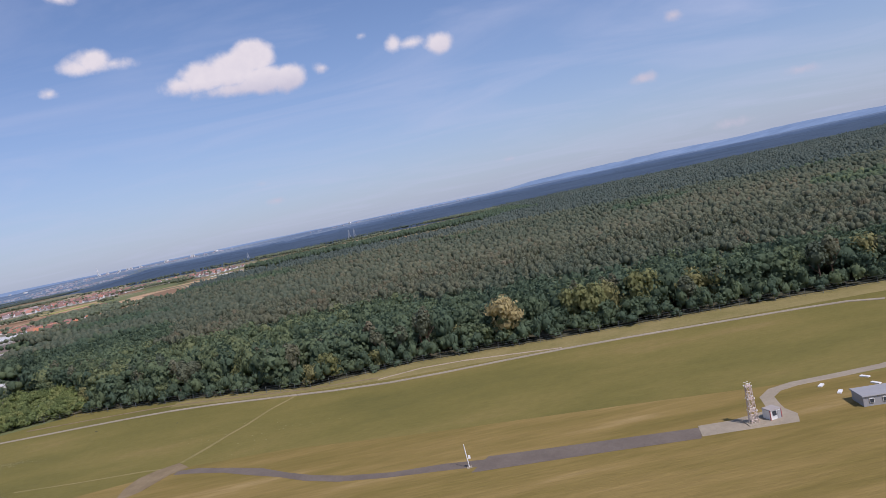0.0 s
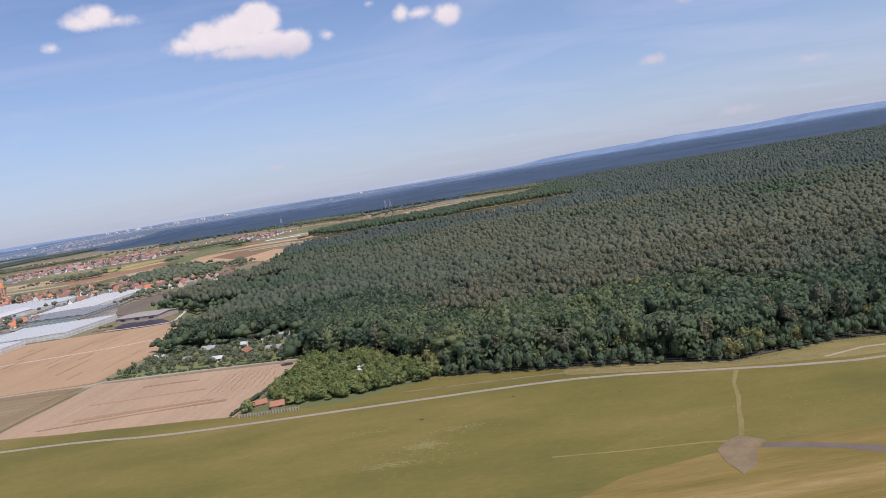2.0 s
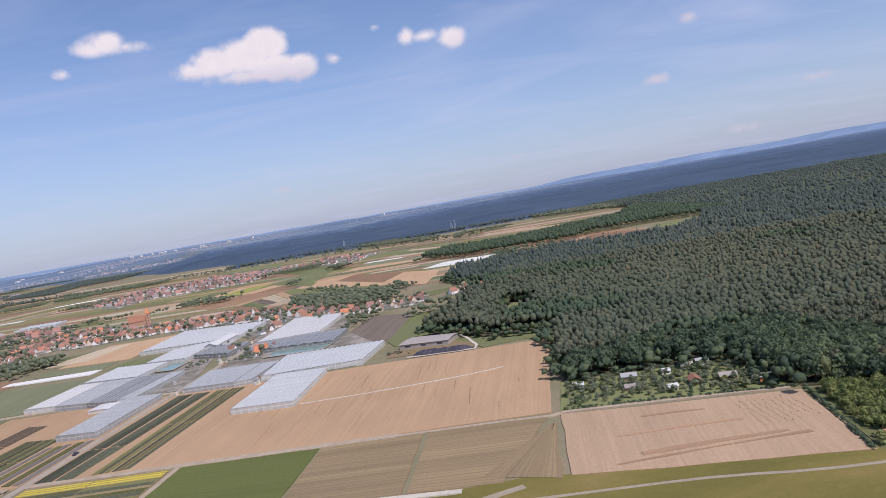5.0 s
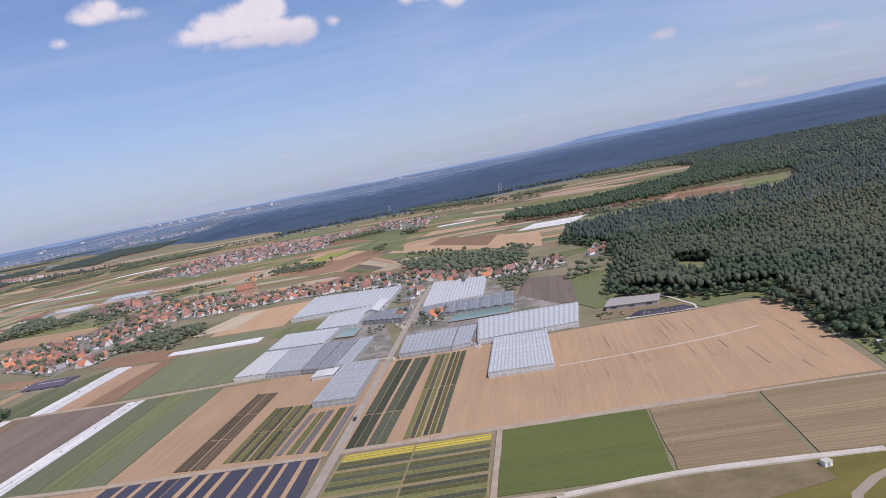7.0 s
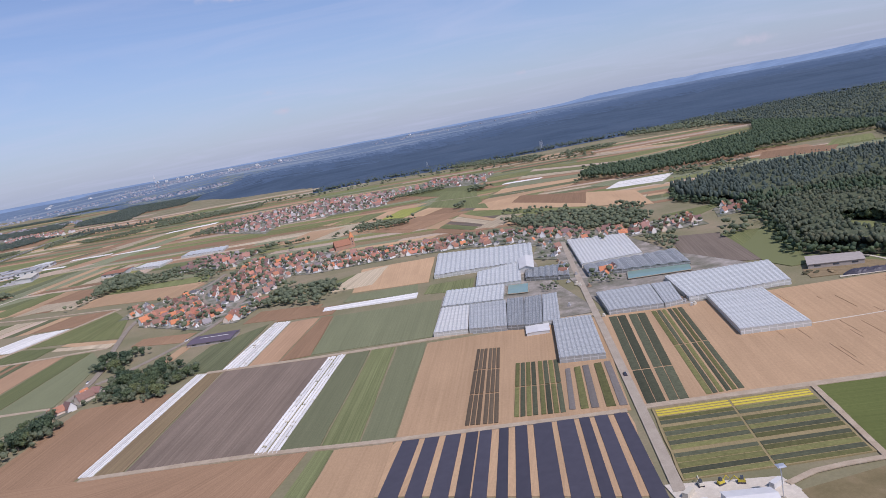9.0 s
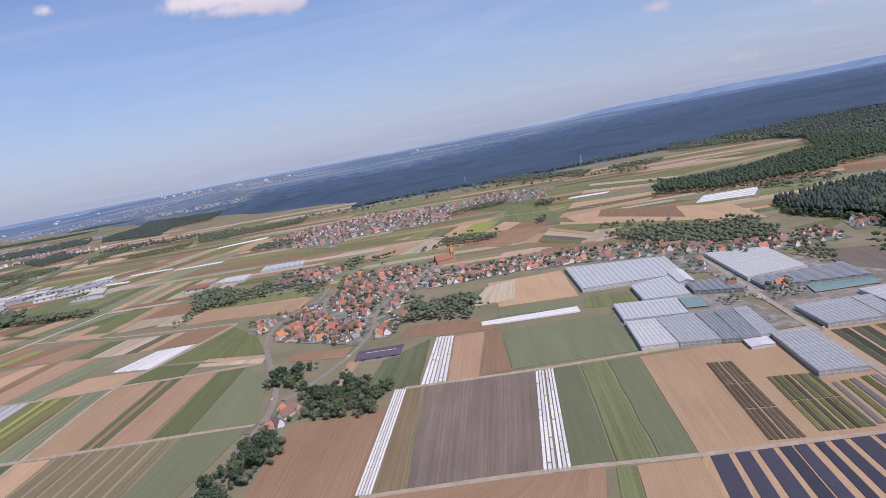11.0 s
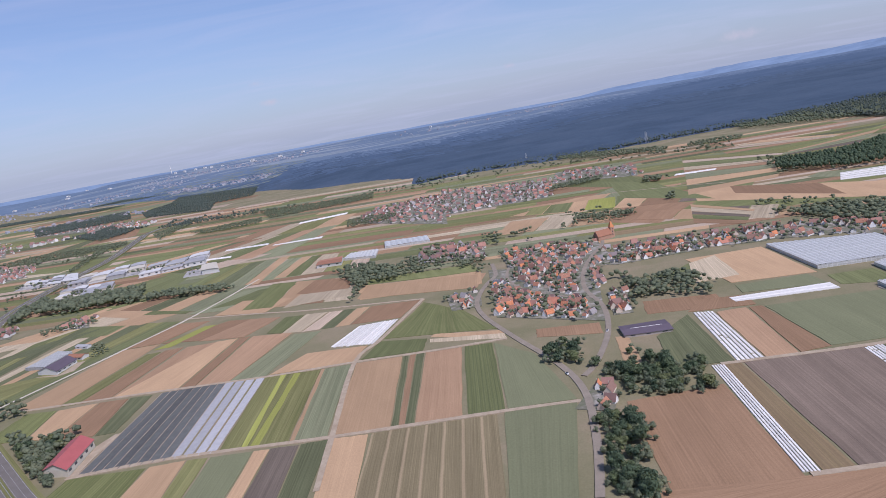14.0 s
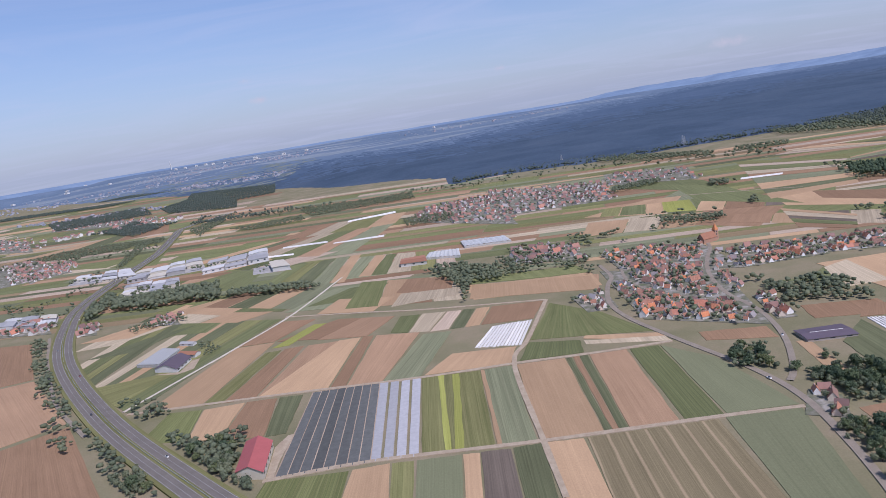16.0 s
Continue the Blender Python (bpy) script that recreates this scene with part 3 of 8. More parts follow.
LANES = {"track": (M_TRACK, "sandy farm track between the fields", "farm track"), "track_white": (M_CHALK, "pale gravel farm track", "farm track"),
         "asphalt_lane": (M_LANE, "narrow grey asphalt country road", "road"), "farm_road": (M_FARMROAD, "pale concrete farm road", "road"), "perimeter_lane": (M_OLD, "pale concrete perimeter lane of the airfield", "road")}


lane_count = [0]
STREETS = []


def lane(kind, width, pts):
    lane_count[0] += 1
    mat, label, cat = LANES[kind]
    if "track" not in kind:
        STREETS.append((pts, 0.5 * width))
    return tagged(new("road" if "asphalt" in kind else "track", ribbon("lane", pts, width * (0.78 if "asphalt" in kind else 1.0), 0.165 if kind == "perimeter_lane" else 0.30 + 0.002 * lane_count[0], mat, thick=0.4, wobble=0.25 if "track" in kind else 0.0)), label, cat, kind="structure")


# far plain of long narrow strips, running from west to east
def long_strips(x0, x1, y0, y1, deep, seed, kinds, slope=-0.16):
    rng = random.Random(seed)
    start_level(0.02 + 0.02 * (seed % 4), 4)
    y = y0
    while y < y1:
        h = deep * rng.uniform(0.5, 1.5) * (1 + (y - y0) / 900)
        x = x0 + rng.uniform(-60, 0)
        while x < x1:
            w = rng.uniform(60, 210) * (1 + (y - y0) / 1500)
            lo, hi = y + slope * (x - x0), y + slope * (x + w - x0)
            field(rng.choice(kinds), (x, lo), (x + w, hi), (x + w + 4, hi + h), (x + 4, lo + h))
            x += w
        y += h


random.seed(3)
FAR_KINDS = ["meadow", "sage", "soil_tan", "soil_brown", "green_mid", "olive", "straw_pale", "green_dark", "soil_pink", "sage", "blue_green", "olive", "brown_rows", "soil_pale", "soil_brown", "meadow"]
long_strips(-1560, -600, 640, 1400, 13, 5, FAR_KINDS)
long_strips(-2300, -1050, 1400, 2400, 34, 8, FAR_KINDS + ["meadow", "sage", "green_mid", "sage"])
long_strips(-640, -40, 590, 1080, 12, 6, FAR_KINDS)
long_strips(-420, -150, 475, 590, 11, 7, FAR_KINDS)
start_level(0.13, 22)
# farmland south of the first farm track
field("green_rows", (-641.7, 177.6), (-631.6, 247.3), (-602.1, 244.7), (-605.3, 168.1))
field("soil_tan", (-607.6, 168.2), (-601.4, 245.3), (-587.6, 245.5), (-585.7, 163.3))
field("olive", (-586.3, 163.3), (-587.4, 245.4), (-579.2, 244.6), (-579.9, 161))
field("blue_green", (-580.4, 161), (-579, 244.6), (-563, 243.2), (-566.2, 156.4))
field("soil_tan", (-566.7, 156.5), (-562.8, 243.5), (-556.8, 242.7), (-560.6, 154.7))
field("soil_dark", (-561, 154.7), (-556.6, 243), (-546.2, 241.9), (-547.1, 151.2))
field("green_dark", (-547.5, 151.2), (-546, 242.2), (-535.5, 242.3), (-538.5, 148.3))
field("soil_tan", (-536.2, 147.8), (-534.3, 242.3), (-521.3, 240.6), (-523.1, 144))
field("olive_rows", (-524.3, 144), (-520.6, 240.8), (-476.1, 239), (-481.5, 131.1))
field("blue_green", (-480.4, 161), (-474.3, 239.7), (-448.4, 237.8), (-465.4, 155.9))
# farmland between the first and the second track
field("soil_pale", (-629.5, 247.6), (-627, 323), (-595, 321.2), (-594.2, 247.4))
field("green_rows", (-696.8, 295.3), (-693.7, 326.1), (-677.1, 323.4), (-674.2, 291.5))
field("soil_tan", (-674.2, 291.5), (-677.1, 323.4), (-657.8, 323.8), (-659.4, 287.3))
field("soil_brown", (-659.4, 287.3), (-657.4, 324.3), (-642.7, 322.9), (-640, 282.9))
field("green_dark", (-640, 282.9), (-642.3, 323.4), (-630.6, 321.8), (-631, 283.1))
field("soil_tan", (-550.6, 245.9), (-550.1, 316.2), (-548.1, 316), (-547.7, 244.9))
field("olive", (-577.2, 246.8), (-576.6, 319), (-550.1, 316.2), (-550.6, 245.9))
field("yellow_green", (-568.7, 245.9), (-569.2, 318.5), (-566.4, 317.9), (-566.2, 245.9))
field("yellow_green", (-565.2, 245.9), (-562.8, 317), (-559.5, 316.9), (-561.6, 245.6))
field("sage", (-549, 245.7), (-548.6, 316.2), (-536.1, 316.2), (-536.5, 244.3))
field("soil_tan", (-535, 244.6), (-534.1, 316), (-512.2, 314.5), (-513.7, 242.1))
field("soil_pink", (-535, 244.6), (-533.9, 278.1), (-528.5, 278.1), (-527.4, 243.6))
field("green_dark", (-513.7, 242.1), (-511.8, 314.3), (-509.2, 314.5), (-511.2, 242))
field("soil_brown", (-511.2, 242), (-508.9, 314.4), (-506.1, 314.5), (-508.7, 242))
field("green_dark", (-508.7, 242), (-505.9, 314.4), (-502.1, 314.1), (-505.4, 242))
field("soil_pink", (-505.4, 242), (-501.9, 314), (-484.7, 313.1), (-488.1, 241.3))
field("green_bright", (-486.8, 241.3), (-484.2, 312.9), (-470.8, 311.6), (-472.8, 240.9))
field("blue_green", (-472.5, 241.2), (-470.6, 311.5), (-455.1, 289.1), (-447.9, 239.4))
# farmland between the second track and the third
field("soil_tan", (-706.6, 333.5), (-685.5, 411.8), (-662.1, 411.2), (-680, 328.2))
field("green_dark", (-718.8, 335.6), (-690.8, 415.3), (-685.5, 411.8), (-714.6, 333.4))
field("olive", (-680, 328.2), (-664.2, 393.8), (-654.7, 393.9), (-670, 327.4))
field("soil_brown", (-670, 327.4), (-653.3, 395.1), (-642.2, 395.4), (-654.4, 326.3))
field("soil_pink", (-654.4, 326.3), (-640.4, 394.5), (-622.8, 393.5), (-621.3, 323.8))
field("soil_tan", (-654.4, 326.3), (-622.9, 394.5), (-610.1, 393.9), (-619.4, 323.7))
field("soil_brown", (-619.4, 323.7), (-609.4, 393.6), (-603, 393.3), (-611.5, 323.1))
field("soil_pink", (-611.5, 323.1), (-602, 392.8), (-576.6, 385.6), (-595, 320.8))
field("sage", (-595, 320.8), (-575.7, 381.2), (-559.8, 378.7), (-576.9, 319.8))
field("soil_brown", (-662.1, 411.2), (-628, 438.7), (-592, 424.4), (-610.1, 393.9))
field("soil_pink", (-636.7, 401.5), (-613.3, 432.9), (-592, 424.4), (-606.8, 393.3))
field("yellow_green", (-662.2, 399.5), (-643.5, 435.3), (-634.5, 433.9), (-652, 400.3))
field("soil_brown", (-685, 412.5), (-666.5, 453.9), (-643.5, 447.3), (-663.2, 411.8))
field("green_mid", (-594.1, 392.7), (-589.2, 422.8), (-576.5, 419.2), (-583.8, 387.4))
field("straw_pale", (-583.8, 387.4), (-575.8, 420), (-561.3, 416.4), (-572, 383.2))
field("soil_pale", (-572, 383.2), (-561, 416.2), (-552, 414.6), (-561.2, 382.4))
field("green_dark", (-561.2, 382.4), (-551.6, 415.5), (-544, 413.5), (-552.9, 381))
field("soil_tan", (-552.9, 381), (-543.7, 413.3), (-535.5, 412.1), (-544.3, 380.5))
field("soil_brown", (-544.3, 380.5), (-535.1, 411.9), (-504.9, 407.1), (-515.6, 377))
field("soil_tan", (-576.1, 320.8), (-561.5, 343.9), (-530.2, 339.3), (-535.5, 318.8))
field("green_bright", (-532.3, 319.5), (-524.3, 342.2), (-500.6, 333.6), (-502.4, 317.2))
field("soil_tan", (-499.7, 334.9), (-497.7, 338.9), (-464.6, 326.9), (-464, 314.3))
field("straw_pale", (-500, 326.9), (-499.8, 332.4), (-464.3, 321.7), (-464.2, 313.7))
field("meadow", (-523.6, 344.4), (-502.8, 400.9), (-481.6, 370.3), (-466.4, 329.5))
# fields beyond the third track
field("green_mid", (-762.2, 468.3), (-745.3, 490.5), (-707.1, 496.5), (-717, 456.8))
field("green_dark", (-786.8, 437), (-759.9, 467.1), (-730.9, 482.7), (-757.4, 438.4))
field("olive", (-732.8, 348.8), (-708.2, 383.3), (-715.6, 386.5), (-759.7, 381.2))
field("straw_pale", (-806.2, 461.7), (-796.3, 498.2), (-750.2, 493.2), (-777.6, 464.5))
field("soil_tan", (-812.4, 481.7), (-777.7, 512.2), (-747.8, 509.7), (-774.3, 474.5))
field("green_mid", (-726.5, 507.6), (-695.7, 535.7), (-655.2, 526.7), (-671.7, 480.3))
field("soil_tan", (-768, 531.5), (-735.1, 551.8), (-694.4, 529.9), (-714.4, 493.7))
field("sage", (-670.8, 475.7), (-642, 523.1), (-620.5, 521), (-631.2, 466.2))
field("green_mid", (-656.3, 481), (-628.7, 517.8), (-599.1, 515.2), (-613.2, 479.5))
field("soil_tan", (-645.1, 458.3), (-633.8, 489.2), (-593.5, 471.6), (-606.9, 442.8))
field("soil_brown", (-593.8, 479.2), (-586.6, 515.4), (-551.6, 503.3), (-555.7, 462.2))
field("straw_pale", (-596.3, 445.6), (-589.8, 476.6), (-547.8, 467.6), (-549, 450.6))
field("soil_tan", (-546.4, 435.2), (-542.1, 468.4), (-468.2, 444.1), (-470.8, 411.2))
field("meadow", (-543.7, 472.6), (-538.1, 493.7), (-479.3, 468.4), (-466.4, 444.3))
field("green_bright", (-690, 597.3), (-699.9, 649.9), (-681.1, 647.9), (-664.6, 589.7))
field("green_mid", (-622.9, 550), (-626.6, 594.3), (-602.6, 598.7), (-587.1, 543.8))
field("green_mid", (-789.8, 634.3), (-751.1, 663.7), (-720.2, 645.7), (-721.8, 569.8))
# field of the greenhouse belt
field("soil_tan", (-319.3, 166.2), (-312.7, 237.2), (-253.5, 232.6), (-263, 159.6))
field("soil_tan", (-331.2, 143.3), (-319.2, 164.9), (-263.6, 158.9), (-266.3, 122.9))
field("soil_brown", (-446.4, 178.7), (-387.5, 172.2), (-341.5, 167.8), (-354.2, 108.8))
field("green_mid", (-350.8, 107.7), (-339.2, 166.9), (-334.8, 166.2), (-343.2, 105.7))
field("soil_tan", (-343.8, 105.8), (-334.5, 166.1), (-319.2, 164.6), (-326.1, 100.5))
field("brown_rows", (-400.5, 174.3), (-394.7, 247.7), (-388.3, 246.3), (-391.6, 173))
field("slate_rows", (-391.6, 173), (-387.8, 246.1), (-347.6, 241.8), (-356.1, 171.2))
field("blue_green", (-350.2, 170), (-342, 240.9), (-332.9, 240.4), (-338.6, 167.6))
field("green_mid", (-338.6, 167.6), (-332.7, 240.3), (-323.7, 239), (-328.5, 166.6))
field("blue_green", (-328.5, 166.6), (-323.5, 238.9), (-312.7, 237.9), (-319.3, 166.2))
field("blue_green", (-355.9, 246.5), (-355.1, 297.6), (-306.9, 292.8), (-310.5, 242.4))
field("soil_pink", (-379.7, 245.5), (-375.1, 300.5), (-361.5, 299.9), (-367.7, 245.4))
field("soil_brown", (-367.7, 245.4), (-361.3, 299.7), (-355.3, 298.6), (-355.4, 246.2))
field("green_dark", (-411, 250.5), (-406, 284), (-385.5, 304.6), (-389.5, 247.6))
field("soil_brown", (-385.4, 306), (-372.7, 320.3), (-354.5, 316), (-356.1, 300.9))
field("blue_green", (-355, 319.4), (-352.6, 331.5), (-318.6, 330.1), (-318.5, 311.1))
field("soil_tan", (-352.6, 336), (-354.1, 392.6), (-311.3, 391.3), (-313.6, 329.7))
field("straw_pale", (-366.2, 345.9), (-355.6, 383.4), (-337.5, 390.7), (-342.9, 346.4))
field("green_mid", (-386.5, 373.3), (-367.3, 371.8), (-353.3, 385.9), (-358.3, 352))
field("green_mid", (-316.3, 307.5), (-313.5, 323.8), (-292, 322.1), (-293.6, 298))
field("soil_brown", (-438, 174.7), (-433.8, 231.5), (-400.4, 232), (-404.6, 173.5))
field("soil_brown", (-401.7, 128), (-403.4, 173.3), (-373.4, 169.4), (-353.7, 119.2))
field("soil_brown", (-401.1, 312.8), (-397.2, 332.2), (-364.5, 324.9), (-366.7, 305))
field("soil_tan", (-424.9, 265.6), (-421.2, 292.2), (-415.5, 291.2), (-419.2, 255.5))
field("soil_brown", (-451.7, 307.9), (-450.7, 319.6), (-421.8, 313.4), (-423.8, 298.2))
field("soil_tan", (-544, 431.9), (-542.4, 466.6), (-465.6, 452), (-467.3, 418.3))
field("meadow", (-543.2, 470.4), (-542.5, 486.1), (-470.9, 477.2), (-464.8, 451.4))
# the wide stubble field and its neighbours
field("soil_tan", (-233.6, 158.8), (-224.5, 230.2), (-128.5, 222.5), (-139.7, 150.4))
field("green_crop", (-222.4, 157.8), (-190.3, 153.9), (-194, 123.1), (-225.7, 125.9))
field("brown_rows", (-190.1, 153.7), (-167.1, 151.4), (-170.6, 121), (-193.8, 123.2))
field("brown_rows", (-166.8, 151.6), (-140.6, 149), (-153.2, 118.9), (-170.4, 121.1))
field("stubble", (-142.3, 117.4), (-138.4, 148.6), (-91.8, 139.5), (-96.7, 108.4))
field("brown_rows", (-157.6, 123.1), (-141.2, 143.4), (-140, 144.2), (-142.6, 116.6))
field("meadow", (-181, 293.3), (-177, 321.8), (-156.8, 317.5), (-170.5, 258.4))
field("meadow", (-154.5, 242.9), (-150.4, 249.3), (-124.7, 239), (-130.9, 221.9))
field("meadow", (-140, 289.8), (-132.1, 309.8), (-124.8, 286.3), (-135, 262.6))
field("soil_dark", (-207.5, 277), (-197, 334), (-176.2, 324.0), (-182.7, 265.0))
# fields beyond the village
field("soil_tan", (-282.5, 557.2), (-262.8, 629.9), (-163.3, 509), (-172.3, 433))
field("soil_brown", (-249.7, 562.6), (-238.3, 599.5), (-191.8, 543.6), (-204.3, 486.4))
field("green_mid", (-321.2, 636.4), (-302.2, 760.1), (-273.5, 703.8), (-268.5, 554.1))
field("meadow", (-352.3, 525.3), (-302.7, 587.7), (-188.8, 460.6), (-256.8, 486.7))
field("sage", (-400.7, 632.1), (-361.1, 654.4), (-309.3, 713.9), (-313.7, 604.3))
field("soil_tan", (-425.3, 645.8), (-354, 687.6), (-318.8, 678.3), (-364, 601.6))
field("soil_brown", (-375.1, 552.4), (-323.4, 599.4), (-282.5, 557.2), (-331.7, 500.7))
field("green_mid", (-353.4, 793.5), (-319.5, 908.9), (-267.3, 755.2), (-273.4, 648.9))
field("sage", (-184.5, 577.5), (-165.4, 590.7), (-116.1, 558.2), (-142.1, 510))
field("meadow", (-181.7, 392.4), (-151.1, 397.4), (-136.6, 401.8), (-167.9, 372.3))
field("soil_brown", (-54.9, 549.1), (-32.2, 592.6), (16, 560), (-8.5, 524))
field("meadow", (1.5, 556.9), (26.5, 588.4), (56.1, 583.6), (35.1, 544.6))
# farm tracks and roads
lane("track", 2.2, [(-632.6, 247.2), (-594.1, 248.8), (-535.2, 243.4), (-474.2, 240.1), (-447.4, 237.8)])
lane("track", 2.2, [(-716.2, 332.8), (-641.3, 326.2), (-576.9, 319.1), (-534.6, 317.7), (-502, 314.8), (-464.2, 313.7)])
lane("track", 2.2, [(-534.6, 207.7), (-534.8, 243.7), (-534.5, 318.3), (-523.5, 347), (-503.5, 407.5)])
lane("track", 2, [(-666.6, 464.1), (-606.8, 441.5), (-576.5, 428.9), (-503.5, 407.5)])
lane("track_white", 1.6, [(-719.7, 336.6), (-685, 412.5), (-661.9, 469.3), (-639.4, 557.8)])
lane("track", 2, [(-403.4, 174.1), (-355.9, 170.6), (-319.3, 165.5), (-264, 159.7)])
lane("track", 2.2, [(-395, 247.3), (-344.7, 241.8), (-310.1, 240.2), (-269.5, 237.2), (-253.2, 235.2)])
lane("track", 2.2, [(-260.2, 160.2), (-221.4, 156.8), (-173.4, 152.4)])
lane("track", 1.1, [(-175, 152.4), (-150, 149.8), (-140.5, 148.4), (-137, 149.4), (-102.3, 143.3), (-93, 141.4)])
lane("track_white", 1.6, [(-215.5, 122.1), (-194.1, 122.7), (-168.9, 119.7), (-160.3, 118.5)])
lane("track", 1.3, [(-222.6, 157), (-224, 144.8), (-226, 129), (-226.6, 123.3)])
lane("farm_road", 2.3, [(-264, 124.1), (-260.6, 161.4), (-255.1, 224.2), (-249.9, 285.4), (-242.5, 366.1)])
lane("track", 1.4, [(-318.8, 678.3), (-262.6, 644.5), (-231.9, 622.1)])
lane("asphalt_lane", 3.4, [(-455.3, 179.5), (-452.8, 189.9), (-448, 214), (-444.5, 244.7), (-448.3, 273.3), (-461.3, 314.6), (-472, 354.6), (-473, 384), (-464.6, 416.6), (-457.8, 433.6), (-457.1, 465.7)])
lane("asphalt_lane", 3.2, [(-441.8, 257.7), (-434.8, 267.8), (-421.9, 299.1), (-414.9, 334.6), (-415.9, 368.2), (-409, 404), (-397, 436), (-384, 462), (-379, 478)])
lane("asphalt_lane", 2.4, [(-415.9, 352), (-432, 366), (-447, 392), (-452, 420), (-448, 446)])
lane("asphalt_lane", 2.4, [(-397, 436), (-366, 430), (-336, 424), (-300, 418), (-262, 400), (-243, 372)])
lane("asphalt_lane", 2.6, [(-727, 313.6), (-753.8, 347), (-773.6, 375.5), (-810.1, 437.8), (-849.1, 512.5)])
lane("perimeter_lane", 0.8, [(50.6, 79.8), (47.4, 82.1), (34.5, 84.8), (13.3, 88), (-10.2, 89.5), (-25.8, 94.4), (-44.2, 100.2), (-71.3, 102.5), (-104.2, 104.9), (-122.8, 108.7), (-151.3, 111.5)])

field("soil_brown", (-800, 150), (-792, 226), (-692, 231), (-668, 190))
field("soil_brown", (-688, 248), (-742, 330), (-800, 290), (-790, 230))
field("soil_pink", (-745, 334), (-804, 412), (-880, 390), (-800, 292))
field("soil_brown", (-806, 415), (-857, 504), (-930, 520), (-880, 395))
field("green_mid", (-1000, 380), (-1010, 520), (-932, 540), (-885, 400))


def strips(a, b, c, d, kinds):
    """Narrow fields side by side from side ab to side dc."""
    rng = random.Random(int(abs(a[0])))
    cuts = [0.0]
    for _ in kinds:
        cuts.append(cuts[-1] + rng.uniform(0.7, 1.4))
    for k, kind in enumerate(kinds):
        s0, s1 = cuts[k] / cuts[-1], cuts[k + 1] / cuts[-1]
        field(kind, between(a, d, s0), between(b, c, s0), between(b, c, s1), between(a, d, s1))


start_level(0.1325, 20)
strips((-757.4, 376.4), (-734.8, 488.8), (-667.9, 460.9), (-718.8, 336.9), ["straw_pale", "green_dark", "soil_tan", "green_dark", "olive", "green_mid"])
strips((-787.4, 422.9), (-775.1, 516.5), (-741.3, 508.9), (-757.4, 376.4), ["straw_pale", "green_mid", "olive", "green_dark"])
strips((-780.8, 509.8), (-761.8, 551.4), (-666.5, 494.3), (-700.1, 469.8), ["soil_tan", "straw_pale", "soil_tan"])
strips((-758.4, 541.4), (-735.6, 569.6), (-640.0, 543.0), (-664.1, 481.4), ["green_mid", "soil_brown", "green_dark", "soil_tan", "sage"])
strips((-626.7, 459.5), (-621.3, 530.3), (-553.6, 504.7), (-549.8, 437.3), ["meadow", "soil_tan", "soil_brown", "straw_pale"])
strips((-641.2, 553.2), (-629.7, 632.5), (-548.7, 603.7), (-547.8, 534.5), ["sage", "soil_tan", "green_mid", "straw_pale", "olive", "soil_pale"])
strips((-713.7, 555.6), (-693.8, 645.3), (-630.9, 646.4), (-635.3, 539.8), ["green_mid", "olive", "green_dark", "sage", "soil_tan"])
strips((-827.7, 746.8), (-750.2, 810.8), (-604.6, 806.8), (-642.3, 655.8), ["soil_tan", "green_dark", "soil_brown", "straw_pale", "green_mid", "soil_pink", "sage"])
strips((-756.7, 781.7), (-709.8, 894.6), (-592.8, 888.7), (-604.6, 806.8), ["soil_brown", "straw_pale", "olive", "soil_tan"])
strips((-549.0, 450.6), (-543.9, 469.6), (-462.6, 444.8), (-470.8, 411.2), ["soil_tan", "soil_pink"])
strips((-445.2, 563.1), (-427.0, 618.3), (-335.6, 583.3), (-363.8, 537.1), ["soil_tan", "straw_pale", "soil_tan"])
strips((-412.1, 636.3), (-396.3, 675.4), (-308.6, 647.5), (-324.3, 587.3), ["olive", "green_mid", "soil_tan", "yellow_green", "green_mid"])
strips((-342.0, 590.9), (-317.8, 638.0), (-215.1, 600.9), (-249.1, 545.3), ["soil_tan", "soil_brown", "soil_dark", "green_mid"])
strips((-341.7, 527.9), (-325.1, 554.4), (-248.1, 494.0), (-272.1, 454.1), ["soil_brown", "soil_tan", "soil_dark", "straw_pale"])
strips((-1031.1, 868.3), (-926.2, 888.8), (-904.2, 907.9), (-870.3, 779.1), ["meadow", "meadow"])
strips((-1199.0, 1028.4), (-1140.0, 1109.8), (-1031.4, 1259.6), (-979.3, 1115.4), ["soil_tan", "green_dark", "soil_brown"])
strips((-778.7, 683.8), (-729.2, 712.5), (-655.9, 680.9), (-703.3, 640.4), ["soil_tan", "green_bright", "soil_pale"])

start_level(0.2381, 2)
strips((-276.8, 591.5), (-194.5, 601.8), (-104.7, 756.1), (-185.7, 855.8), ["soil_tan", "green_dark", "soil_tan", "sage", "soil_brown", "straw_pale", "green_mid", "soil_pale", "olive"])
strips((-138.4, 857.3), (-33.1, 795.8), (-11.6, 810.6), (-72.4, 889.1), ["soil_pale", "straw_pale", "soil_tan"])
strips((-141.3, 713.7), (-82.3, 685.2), (52.7, 828.7), (-104.7, 756.1), ["olive", "soil_dark", "sage", "soil_tan", "meadow"])
strips((-315.2, 480.2), (-291.6, 452.0), (-267.3, 490.7), (-290.9, 550.7), ["soil_brown", "green_mid", "soil_dark", "straw_pale", "soil_tan"])

